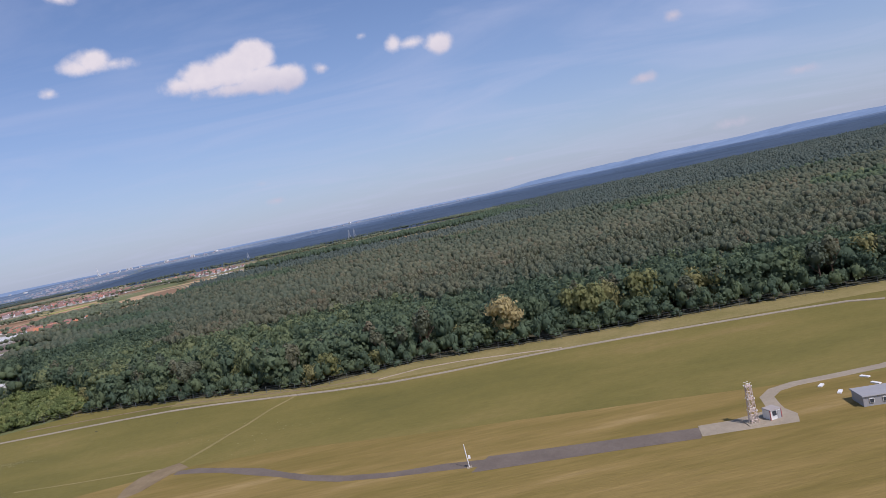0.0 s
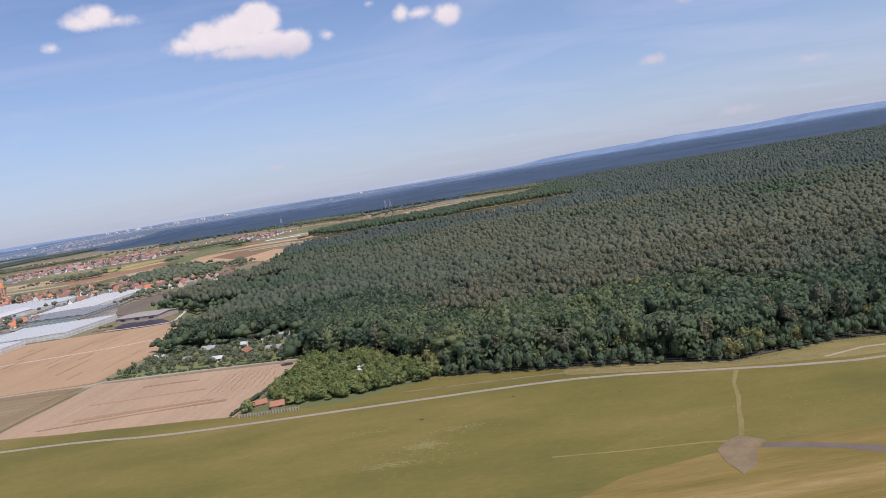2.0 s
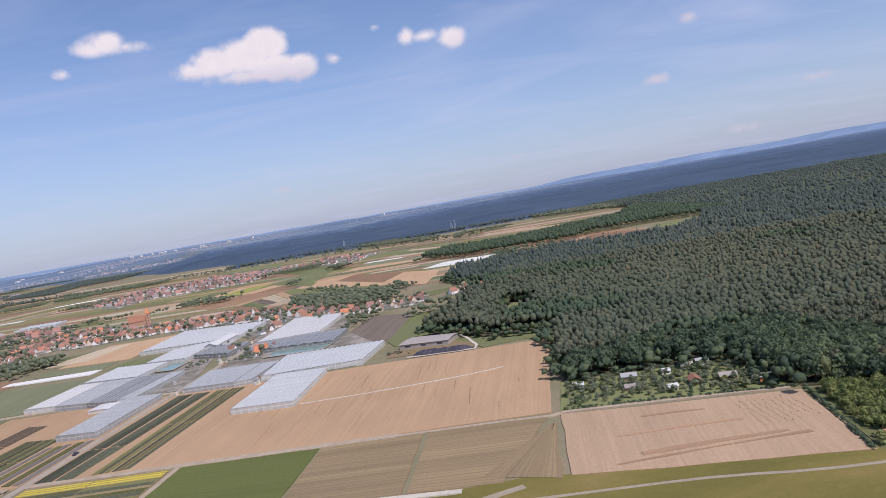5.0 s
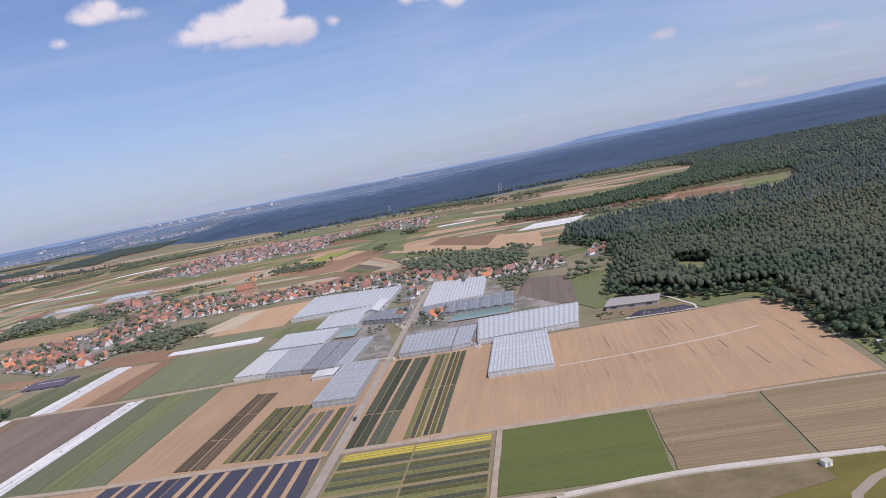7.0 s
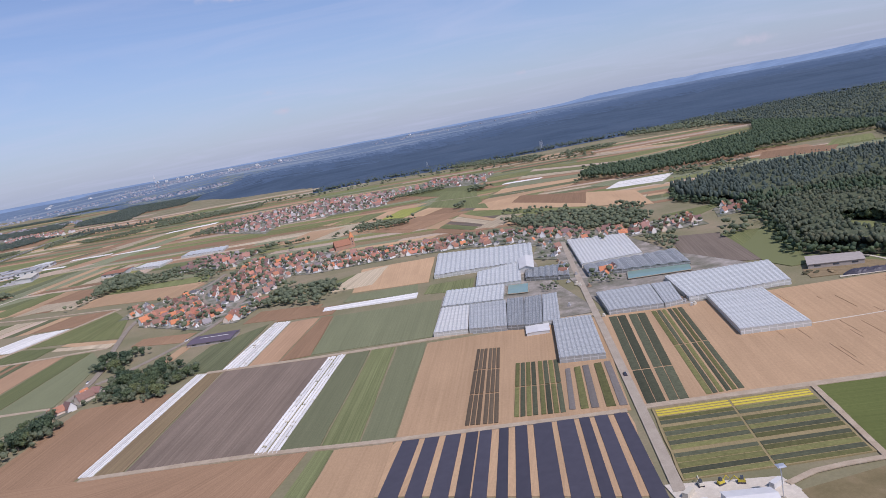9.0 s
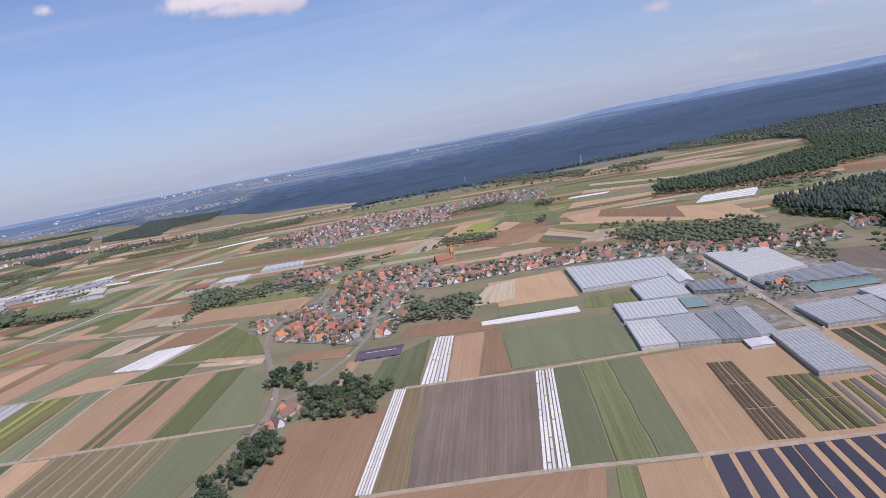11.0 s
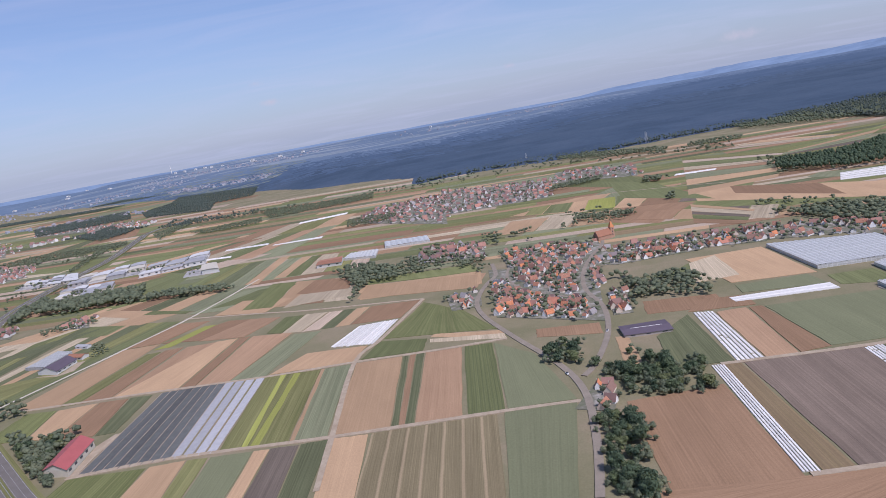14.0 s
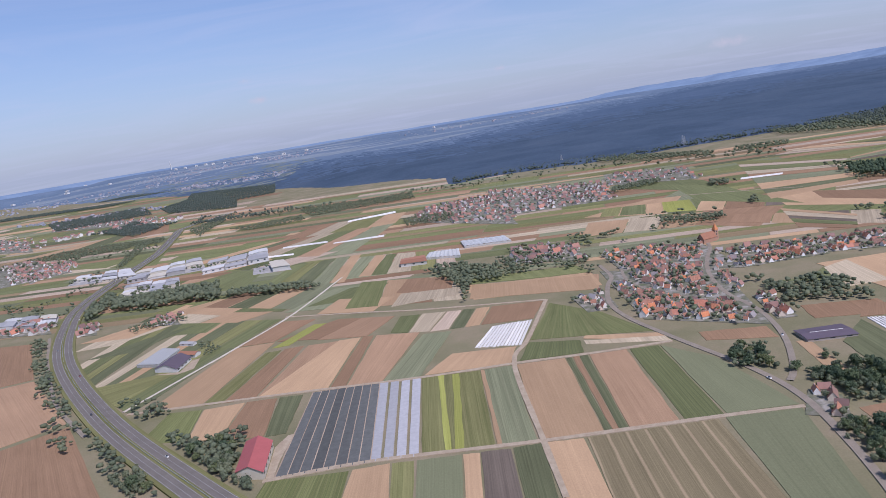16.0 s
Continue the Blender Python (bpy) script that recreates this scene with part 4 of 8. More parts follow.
# ---- highway ----
HIGHWAY = [(-560, 140), (-608, 197), (-654.5, 246.5), (-725.3, 329.4), (-797.4, 433.6), (-843.6, 527.4), (-874.5, 619.5), (-893, 762), (-905, 870), (-943, 1040), (-957, 1110), (-944, 1180), (-915, 1250)]
highway = tagged(empty("highway"), "grey four-lane highway with a grass median", "road", kind="structure")
part("verge", ribbon("verge", HIGHWAY, 15.5, 0.9, CROPS["olive"], thick=0.9), highway, "dry grass verge")
for side in (-1, 1):
    part("carriageway", ribbon("carriageway", HIGHWAY, 5.0, 0.98, M_ASPHALT, offset=side * 3.5), highway, "grey asphalt carriageway")
    for off in (1.25, 5.75):
        part("edge_line", ribbon("edge_line", HIGHWAY, 0.10, 1.01, M_LINE, offset=side * off, thick=0.01), highway, "white painted edge line")
    part("lane_line", ribbon("lane_line", HIGHWAY, 0.07, 1.01, M_LINE, offset=side * 3.5, thick=0.01), highway, "white painted lane line")
part("guard_rail", ribbon("guard_rail", HIGHWAY, 0.12, 1.5, M_STEEL, thick=0.25), highway, "steel guard rail on the median")


# ---- airfield ----
start_level(0.102, 5)
sheet("airfield_grass", "wide green airfield meadow", "meadow", [(420, -300), (420, 54), (200, 73), (60, 90), (13, 96), (-10, 100), (-45, 108), (-64, 114), (-98, 109), (-112, 112), (-150, 120), (-200, 118), (-252, 104), (-330, 92), (-430, 86), (-430, -300)], M_GRASS)
sheet("dry_grass", "mown straw-coloured airfield grass", "meadow", [(300, -200), (300, 30), (60, 50), (35, 57), (13, 62), (-6, 66), (-20, 70), (-30, 71), (-46, 68), (-60, 60), (-60, -200)], M_DRY)


# ---- trees ----
def crown(seed, cards, lobes, core, card, top=1.0, low=0.12, taper=0.0, solid=99, flat=1.0):
    """A crown of unit height and width: lumpy cores and many leaf clumps, flattened by flat. Gives points and triangles."""
    rng = np.random.default_rng(seed)
    mids = [np.array([0, 0, 0.55 * (top + low)])] + [np.array([*(rng.uniform(-0.27, 0.27, 2) * (1 - taper * zz)), low + zz * (top - low)]) for zz in rng.uniform(0.28, 0.82, lobes)]
    radii = [np.array([0.36, 0.36, 0.40 * (top - low)])] + [np.array([1, 1, 0.85]) * rng.uniform(0.17, 0.27) * (1 - 0.6 * taper * (m[2] - low)) for m in mids[1:]]
    vs, fs = [], []
    bm = bmesh.new()
    bmesh.ops.create_icosphere(bm, subdivisions=core, radius=1)
    unit = np.array([v.co[:] for v in bm.verts])
    tri = np.array([[v.index for v in f.verts] for f in bm.faces])
    bm.free()
    count = 0
    for m, r in list(zip(mids, radii))[:solid]:
        jit = unit * r * (1 + rng.uniform(-0.28, 0.28, (len(unit), 1))) * (0.66 if cards > 100 else 0.84) + m
        vs.append(jit); fs.append(tri + count); count += len(unit)
    for _ in range(cards):
        k = rng.integers(len(mids))
        n = rng.normal(size=3)
        n[2] = abs(n[2]) * 0.9 - 0.25
        n /= np.linalg.norm(n)
        p = mids[k] + radii[k] * n * rng.uniform(0.88, 1.15)
        if taper:
            p[:2] *= 1 - taper * max(0.0, p[2] - 0.2)
        a = rng.normal(size=3); a -= n * (a @ n) * 0.6; a /= np.linalg.norm(a)
        b = np.cross(n, a)
        s = card * rng.uniform(0.6, 1.4)
        off = np.array([-a, n * 0.3 - b * 0.8, a, b * 0.8 - n * 0.2]) * s
        off[:, 2] *= flat
        vs.append(p + off)
        fs.append(np.array([[0, 1, 2], [0, 2, 3]]) + count); count += 4
    return np.concatenate(vs), np.concatenate(fs)


def fir_crown(seed, tiers, arms):
    """A conifer: drooping boughs in tiers round the stem."""
    rng = np.random.default_rng(seed)
    vs, fs, count = [], [], 0
    for k in range(tiers):
        z = 0.1 + 0.88 * k / tiers
        r = 0.5 * (1 - z) ** 0.8 + 0.03
        for j in range(arms):
            a = 2 * math.pi * (j + rng.uniform(-0.4, 0.4)) / arms + k
            rr, w = r * rng.uniform(0.75, 1.15), 0.9 * r * math.pi / arms + 0.03
            o, s = np.array([math.cos(a), math.sin(a), 0]), np.array([-math.sin(a), math.cos(a), 0])
            up = np.array([0, 0, 1.0])
            vs.append(np.array([up * (z + 0.10), o * rr * 0.55 - s * w + up * (z + 0.02), o * rr - up * rng.uniform(0.0, 0.06) + up * z, o * rr * 0.55 + s * w + up * (z + 0.02)]))
            fs.append(np.array([[0, 1, 2], [0, 2, 3]]) + count); count += 4
    return np.concatenate(vs), np.concatenate(fs)


def pine_crown(seed, cards, low=0.45, core=1, solid=99):
    """A pine: thin broken dome of needle tufts on a bare stem."""
    rng = np.random.default_rng(seed)
    v, f = crown(seed, cards, 5, core, 0.075, 1.0, low, 0.2, solid, 0.5)
    v[:, 2] += rng.uniform(-0.02, 0.02, len(v))
    return v, f


def stem(h, r, kind="oak", seed=0):
    """A tapered trunk with a few limbs."""
    rng = random.Random(seed)
    bars = [((0, 0, -0.1), (0, 0, 0.35 * h), r), ((0, 0, 0.33 * h), (0.02 * h, 0.01 * h, 0.8 * h), 0.6 * r)]
    for k in range(4):
        a, z = k * 1.7 + rng.random(), h * rng.uniform(0.3, 0.55)
        bars.append(((0, 0, z), (0.2 * h * math.cos(a), 0.2 * h * math.sin(a), z + 0.22 * h), 0.4 * r))
    return beams_mesh("trunk", M_BARK, bars)


def tree_kind(name, label, cat, data, h, w, mat, seed):
    v, f = data
    v = v * np.array([w, w, h])
    root = tagged(empty(name, 0, 0, -500), label, cat)
    part("trunk", stem(h, 0.02 * h, name, seed), root)
    part("crown", tri_mesh("crown", v, f, mat), root)
    return root


OAKS = [tree_kind("broadleaf_tree", "full green broadleaf tree", "tree", crown(10 + k, 440, 11, 1, 0.058, 1.0, 0.06), h, w, M_OAK, k) for k, (h, w) in enumerate(((6.4, 6.2), (7.4, 6.0), (5.4, 5.8), (6.0, 7.2)))]
FIRS = [tree_kind("conifer", "dark green slender conifer", "tree", fir_crown(30 + k, 15, 9), h, w, M_FIR, k) for k, (h, w) in enumerate(((7.4, 3.4), (6.0, 3.2), (8.2, 3.6)))]
PINES = [tree_kind("pine_tree", "brownish green pine with a bare stem", "tree", pine_crown(40 + k, 420, 0.32, 1), h, w, M_PINE, k) for k, (h, w) in enumerate(((7.6, 4.2), (8.2, 3.8), (7.0, 4.4)))]
CREAMS = [tree_kind("broadleaf_tree", "cream-coloured fading broadleaf tree at the wood's edge", "tree", crown(50, 760, 11, 1, 0.05, 1.0, 0.06), 6.6, 5.6, M_CREAM, 1)]
LIMES = [tree_kind("broadleaf_tree", "light green broadleaf tree at the wood's edge", "tree", crown(52 + k, 700, 11, 1, 0.05, 1.0, 0.03), h, w, M_LIME, 1) for k, (h, w) in enumerate(((5.2, 4.6), (4.0, 4.4)))]
FRUITS = [tree_kind("fruit_tree", "low light green fruit tree in the orchard", "tree", crown(56 + k, 240, 7, 1, 0.085, 1.0, 0.0, 0.0, 4), h, w, M_ORCHARD, 1) for k, (h, w) in enumerate(((2.4, 3.0), (2.8, 3.2), (2.0, 2.6)))]
BUSHES = [tree_kind("shrub", "low rounded green garden shrub", "shrub", crown(60 + k, 200, 6, 1, 0.09, 1.0, 0.0), h, w, M_OAK, 1) for k, (h, w) in enumerate(((2.2, 2.8), (2.8, 3.0)))]
planted = {}


def plant(kinds, x, y, size=1.0, group="", rng=random):
    src = rng.choice(kinds)
    m = pose(x, y, 0, 0, 0, rng.uniform(0, 360)) @ Matrix.Diagonal((size, size, size * rng.uniform(0.9, 1.12), 1))
    if id(src) in planted:
        ob = copy_thing(src, m)
    else:
        planted[id(src)] = ob = src
        src.matrix_basis = m
    if group:
        ob["group"] = group
    return ob


def pine_group(seed):
    """Five pines close together, each with its own rounded top."""
    rng = np.random.default_rng(seed)
    vs, fs, count = [], [], 0
    for k in range(5):
        v, f = crown(seed * 7 + k, 22, 1, 1, 0.085, 1.0, 0.62, 0.1, 1, 0.4)
        a, r = 2 * math.pi / 5 * (k + rng.uniform(-0.3, 0.3)), rng.uniform(0.22, 0.4)
        v = v * np.array([0.46, 0.46, rng.uniform(0.86, 1.03)]) + np.array([r * math.cos(a), r * math.sin(a), 0])
        vs.append(v); fs.append(f + count); count += len(v)
    return np.concatenate(vs), np.concatenate(fs)


# simple crowns for the mass of the woods
WOOD_OAK = [crown(70 + k, 190, 9, 1, 0.05, 1.0, 0.05, 0.0, 5) for k in range(5)]
GARDEN_OAK = [crown(65 + k, 84, 7, 1, 0.07, 1.0, 0.05, 0.0, 4) for k in range(4)]
WOOD_PINE = [pine_group(80 + k) for k in range(6)]
WOOD_MID = [crown(90 + k, 7, 1, 1, 0.11, 1.0, 0.3, 0.2, 1, 0.55) for k in range(5)]
WOOD_SMALL = [crown(85 + k, 3, 1, 1, 0.12, 1.0, 0.4, 0.15, 1, 0.5) for k in range(5)]
WOOD_FAR = [crown(95 + k, 1, 0, 1, 0.14, 1.0, 0.1, 0.2, 99, 0.6) for k in range(4)]


def wood(name, label, xs, ys, hs, ws, kinds, mat, tints, base=0.0, seed=0):
    """One joined mass of trees of kind stuff."""
    rng = np.random.default_rng(seed)
    pick = rng.integers(len(kinds), size=len(xs))
    V, F, T, count = [], [], [], 0
    for k, (v, f) in enumerate(kinds):
        ids = np.where(pick == k)[0]
        if not len(ids):
            continue
        a = rng.uniform(0, 2 * np.pi, len(ids))[:, None]
        c, s = np.cos(a), np.sin(a)
        lx, ly = rng.uniform(-0.08, 0.08, (2, len(ids), 1))
        px = (v[None, :, 0] * c - v[None, :, 1] * s) * ws[ids][:, None] + xs[ids][:, None] + lx * v[None, :, 2] * hs[ids][:, None]
        py = (v[None, :, 0] * s + v[None, :, 1] * c) * ws[ids][:, None] + ys[ids][:, None] + ly * v[None, :, 2] * hs[ids][:, None]
        pz = v[None, :, 2] * hs[ids][:, None] + base
        V.append(np.stack([px, py, pz], -1).reshape(-1, 3))
        F.append((f[None] + (np.arange(len(ids)) * len(v))[:, None, None] + count).reshape(-1, 3))
        T.append(np.repeat(tints[ids], len(v)))
        count += len(ids) * len(v)
    me = tri_mesh(name, np.concatenate(V), np.concatenate(F), mat, np.concatenate(T))
    return tagged(new(name, me), label, "trees", kind="stuff")


def scatter(poly, spacing, seed, jitter=0.42):
    """Places in a polygon on a shaken lattice."""
    rng = np.random.default_rng(seed)
    p = np.array(poly)
    gx, gy = np.meshgrid(np.arange(p[:, 0].min(), p[:, 0].max(), spacing), np.arange(p[:, 1].min(), p[:, 1].max(), spacing * 0.87))
    gx = gx + (np.arange(gx.shape[0])[:, None] % 2) * spacing / 2
    xs, ys = (gx + rng.uniform(-jitter, jitter, gx.shape) * spacing).ravel(), (gy + rng.uniform(-jitter, jitter, gy.shape) * spacing).ravel()
    ok = within(poly, xs, ys)
    return xs[ok], ys[ok]


def field_noise(xs, ys, scale, seed=0.0):
    return np.array([noise.noise((x * scale + seed, y * scale, seed)) for x, y in zip(xs, ys)])


WOOD_EDGE = [(-92, 142), (-76, 134), (-64, 113), (-58, 111), (-37, 104), (-22, 97), (-8, 99), (14, 95), (38, 92), (60, 88), (200, 71), (420, 55)]
WOOD = WOOD_EDGE + [(900, 300), (900, 1150), (98, 1150), (98, 620), (64, 592), (40, 530), (3, 483), (-40, 483), (-76, 498), (-109, 488), (-148, 474), (-160, 428), (-150, 396), (-146, 374), (-150, 330), (-155, 316), (-163, 290), (-170, 265), (-156, 253), (-146, 238), (-129, 233), (-122, 232), (-127, 221), (-133, 173), (-94, 168)]
CLEARINGS = [[(-141, 270), (-139, 288), (-131, 304), (-122, 290), (-129, 272), (-134, 264)]]
start_level(0.25, 12)
sheet("forest_floor", "shaded brown forest floor", "ground", WOOD, M_FLOOR)
sheet("glade", "light green grass of a forest glade", "meadow", CLEARINGS[0], CROPS["meadow"])
wx, wy = scatter(WOOD, 2.45, 1)
rough_way = np.hypot(np.clip(wx, -120, 0) - wx, wy)
some = (rough_way < 250) | (np.random.default_rng(2).random(len(wx)) < 0.62)
wx, wy = wx[some], wy[some]
keep = np.ones(len(wx), bool)
for hole in CLEARINGS:
    keep &= ~within(hole, wx, wy)
near_path = np.hypot(np.clip(wx, -120, 0) - wx, wy)
cone = (wy > (wx - 40) * 1.25 - 20) & keep
rng_w = np.random.default_rng(4)
edge_y = np.interp(wx, [p[0] for p in WOOD_EDGE], [p[1] for p in WOOD_EDGE])


def broadleaf_there(xs, ys):
    edge = np.interp(xs, [p[0] for p in WOOD_EDGE], [p[1] for p in WOOD_EDGE])
    return field_noise(xs, ys, 0.018, 3.1) + np.clip((30 + 14 * (xs < -8) - (ys - edge)) / 24, 0, 1) * 0.9 + np.clip((-62 - xs) / 40, 0, 0.5) * np.clip((290 - ys) / 100, 0, 1)


leafy = broadleaf_there(wx, wy) > 0.34
tone = np.clip(0.42 + 0.5 * field_noise(wx, wy, 0.012, 7.7) + rng_w.normal(0, 0.2, len(wx)), 0, 1)
tall = rng_w.uniform(6.0, 7.2, len(wx)) * (1 + 0.3 * np.clip((wy - 320) / 120, 0, 1))
thin = rng_w.random(len(wx))
SKIRT = (wy - edge_y < 3.5) & (wx < 130) & (wx > -79)
m_near = cone & (near_path < 185) & ~SKIRT
for sel, nm, lab, kinds, mat, grow in ((m_near & leafy, "broadleaf_wood", "dense dark green broadleaf wood", WOOD_OAK, M_OAK_WOOD, 1.75), (m_near & ~leafy, "pine_wood", "dense brownish green pine wood", WOOD_PINE, M_PINE_WOOD, 1.32)):
    ids = np.where(sel & ((thin < 0.6) | (grow < 1.3)))[0]
    wood(nm, lab, wx[ids], wy[ids], tall[ids] * (1.0 if grow < 1.3 else 0.95), rng_w.uniform(2.5, 3.6, len(ids)) * grow, kinds, mat, tone[ids], 0, 5)
m_mid = cone & (near_path >= 185) & (near_path < 380) & (thin < 0.95)
for sel, nm, lab, mat in ((m_mid & leafy, "broadleaf_wood", "dense dark green broadleaf wood", M_OAK_WOOD), (m_mid & ~leafy, "pine_wood", "dense brownish green pine wood", M_PINE_WOOD)):
    ids = np.where(sel)[0]
    wood(nm, lab, wx[ids], wy[ids], tall[ids], rng_w.uniform(2.4, 3.5, len(ids)), WOOD_SMALL, mat, tone[ids], 0, 6)
# bluer than the nearer pines: haze is tinted into the leaf colour
M_HAZE_LEAF = foliage("haze-tinted leaves of the distant forest", [(0, (0.066, 0.085, 0.071)), (1, (0.091, 0.105, 0.081))], False)
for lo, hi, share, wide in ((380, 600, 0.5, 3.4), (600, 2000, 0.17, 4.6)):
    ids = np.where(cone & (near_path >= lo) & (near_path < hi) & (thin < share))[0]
    wood("far_wood", "distant dark green woodland, tinted haze-blue", wx[ids], wy[ids], tall[ids], rng_w.uniform(0.85, 1.2, len(ids)) * wide, WOOD_FAR, M_HAZE_LEAF, tone[ids], 0, 7)
# the closed canopy under the crowns
fill_x, fill_y = np.arange(-170, 900, 3.2), np.arange(88, 1150, 3.2)
gx, gy = np.meshgrid(fill_x, fill_y)
inside_wood = (within(WOOD, gx.ravel(), gy.ravel()) & within(WOOD, gx.ravel(), gy.ravel() - 7) & within(WOOD, gx.ravel() - 6, gy.ravel()) & within(WOOD, gx.ravel() + 4, gy.ravel() + 5) & ~within(CLEARINGS[0], gx.ravel(), gy.ravel())).reshape(gx.shape)
inside_wood &= gy > (gx - 40) * 1.25 - 60
gz = 4.8 + rng_w.uniform(-0.7, 0.7, gx.shape) - 1.4 * (broadleaf_there(gx.ravel(), gy.ravel()) > 0.3).reshape(gx.shape)
cell = inside_wood[:-1, :-1] & inside_wood[1:, :-1] & inside_wood[:-1, 1:] & inside_wood[1:, 1:]
jj, ii = np.where(cell)
o = jj * gx.shape[1] + ii
w_ = gx.shape[1]
canopy = tri_mesh("canopy", np.stack([gx.ravel() + rng_w.uniform(-1, 1, gx.size), gy.ravel() + rng_w.uniform(-1, 1, gx.size), gz.ravel()], -1), np.concatenate([np.stack([o, o + 1, o + w_ + 1], -1), np.stack([o, o + w_ + 1, o + w_], -1)]), M_UNDER)
canopy.polygons.foreach_set("use_smooth", np.zeros(len(canopy.polygons), bool))
tagged(new("understorey", canopy), "shaded undergrowth between the forest trees", "undergrowth", kind="stuff")
# the skirt of single trees along the fence
rs = random.Random(8)
sx, sy = scatter([(-92, 142), (-77, 135), (-64, 114), (-58, 112), (-37, 105), (-22, 98), (-8, 100), (14, 96), (38, 93), (60, 89), (130, 81), (130, 88), (60, 97), (14, 103), (-8, 107), (-22, 106), (-37, 112), (-58, 119), (-72, 139), (-90, 147)], 3.3, 9)
for x, y in zip(sx, sy):
    kinds, size = (PINES, 0.85) if rs.random() < 0.3 and x < 60 else (OAKS, rs.uniform(0.62, 1.0))
    if rs.random() < 0.05:
        kinds, size = LIMES, 0.9
    plant(kinds, x, y, size, "trees along the wood's edge", rs)
hedge = [(x, y) for x, y in zip(*scatter([(-64, 112), (-58, 110.4), (-37, 103.4), (-22, 96.6), (-8, 98.4), (14, 94.6), (38, 91.6), (60, 87.8), (130, 80.4), (130, 83), (60, 90.5), (38, 94), (14, 97), (-8, 101), (-22, 99.5), (-37, 106), (-58, 113), (-63, 115)], 1.5, 19))]
hx, hy = np.array(hedge).T
wood("undergrowth", "dense green shrubs under the wood's edge", hx, hy, np.random.default_rng(3).uniform(1.2, 4.2, len(hx)), np.random.default_rng(4).uniform(1.6, 2.6, len(hx)), GARDEN_OAK, M_OAK_WOOD, np.random.default_rng(5).uniform(0, 0.7, len(hx)), -0.1, 20)
for x, y, kinds, size in ((-22, 97.5, LIMES, 0.85), (-19, 98.2, LIMES, 1.0), (-12, 99.5, LIMES, 0.8), (7.5, 97.5, CREAMS, 1.05), (20, 97.0, LIMES, 1.25), (23, 99, LIMES, 1.45), (27, 97.5, LIMES, 1.3), (30, 99, LIMES, 1.45), (34, 98, LIMES, 1.35), (38, 97.5, LIMES, 1.3), (17, 98.5, LIMES, 1.15), (57, 93, LIMES, 1.2), (64, 93.5, CREAMS, 1.05)):
    plant(kinds, x, y, size, "trees along the wood's edge", rs)
garden_trees = []


def to_line(line, x, y):
    """Distance from a line of points."""
    best = 1e9
    for p, q in zip(line, line[1:]):
        u, v = q[0] - p[0], q[1] - p[1]
        f = min(1.0, max(0.0, ((x - p[0]) * u + (y - p[1]) * v) / (u * u + v * v)))
        best = min(best, math.hypot(x - p[0] - f * u, y - p[1] - f * v))
    return best


def to_highway(x, y):
    return to_line(HIGHWAY, x, y)


def on_street(x, y, room):
    return any(to_line(pts, x, y) < half + room for pts, half in STREETS)


def copse(a, b, c, d, count, kind):
    rng = random.Random(int(abs(a[0] * 7 + a[1])))
    for _ in range(count):
        x, y = spot(a, b, c, d, rng.random(), rng.random())
        size = rng.uniform(0.6, 1.0) if kind == "oak" else rng.uniform(0.6, 0.95)
        if to_highway(x, y) < 9.5:
            continue
        if y < 300 and x > -690:
            for _ in range(3):
                garden_trees.append((x + rng.uniform(-3.5, 3.5), y + rng.uniform(-3.5, 3.5), rng.uniform(0.3, 0.55)))
            plant(OAKS if kind == "oak" else FIRS, x, y, size, "trees of a copse", rng)
        else:
            garden_trees.append((x, y, size * (0.8 + (y > 700) * 0.25)))
            garden_trees.append((x + rng.uniform(-4, 4), y + rng.uniform(-3, 3), size * rng.uniform(0.5, 0.8)))
            if y < 560:
                garden_trees.extend((x + rng.uniform(-4, 4), y + rng.uniform(-3, 3), size * rng.uniform(0.5, 0.85)) for _ in range(2))


# ---- buildings ----
def house_kind(ln, wd, eave, ridge, roof_mat, windows, name="house", label="house with white plaster walls and a red tiled gable roof"):
    root = tagged(empty(name, 0, 0, -500), label, "house")
    h, w = ln / 2, wd / 2
    vs = [(-h, -w, -0.2), (h, -w, -0.2), (h, w, -0.2), (-h, w, -0.2), (-h, -w, eave), (h, -w, eave), (h, w, eave), (-h, w, eave), (-h, 0, ridge), (h, 0, ridge)]
    part("wall", poly_mesh("wall", vs, [(0, 1, 5, 4), (2, 3, 7, 6), (1, 2, 6, 9, 5), (3, 0, 4, 8, 7), (3, 2, 1, 0)], M_PLASTER), root)
    o, k, th = 0.25, (ridge - eave) / w, 0.14
    for s in (-1, 1):
        e = [(-h - o, s * (w + o), eave - k * o), (h + o, s * (w + o), eave - k * o), (h + o, 0, ridge + 0.02), (-h - o, 0, ridge + 0.02)]
        v = e + [(x, y, z + th) for x, y, z in e]
        part("roof", poly_mesh("roof", v, [(0, 1, 2, 3), (4, 5, 6, 7), (0, 1, 5, 4), (1, 2, 6, 5), (2, 3, 7, 6), (3, 0, 4, 7)], roof_mat), root)
    part("chimney", box_mesh("chimney", M_PLASTER, (h * 0.4, w * 0.25, ridge - 0.6, 0.35, 0.35, 1.0)), root)
    if windows:
        for x, y, sx, sy, z in [(-h * 0.4, -w - 0.02, 0.8, 0.06, 0.7), (h + 0.02, w * 0.1, 0.06, 0.6, 0.8), (h + 0.02, 0, 0.06, 0.5, eave + 0.25)]:
            part("window", box_mesh("window", M_DARKGLASS, (x, y, z, sx, sy, 0.65)), root)
    return root


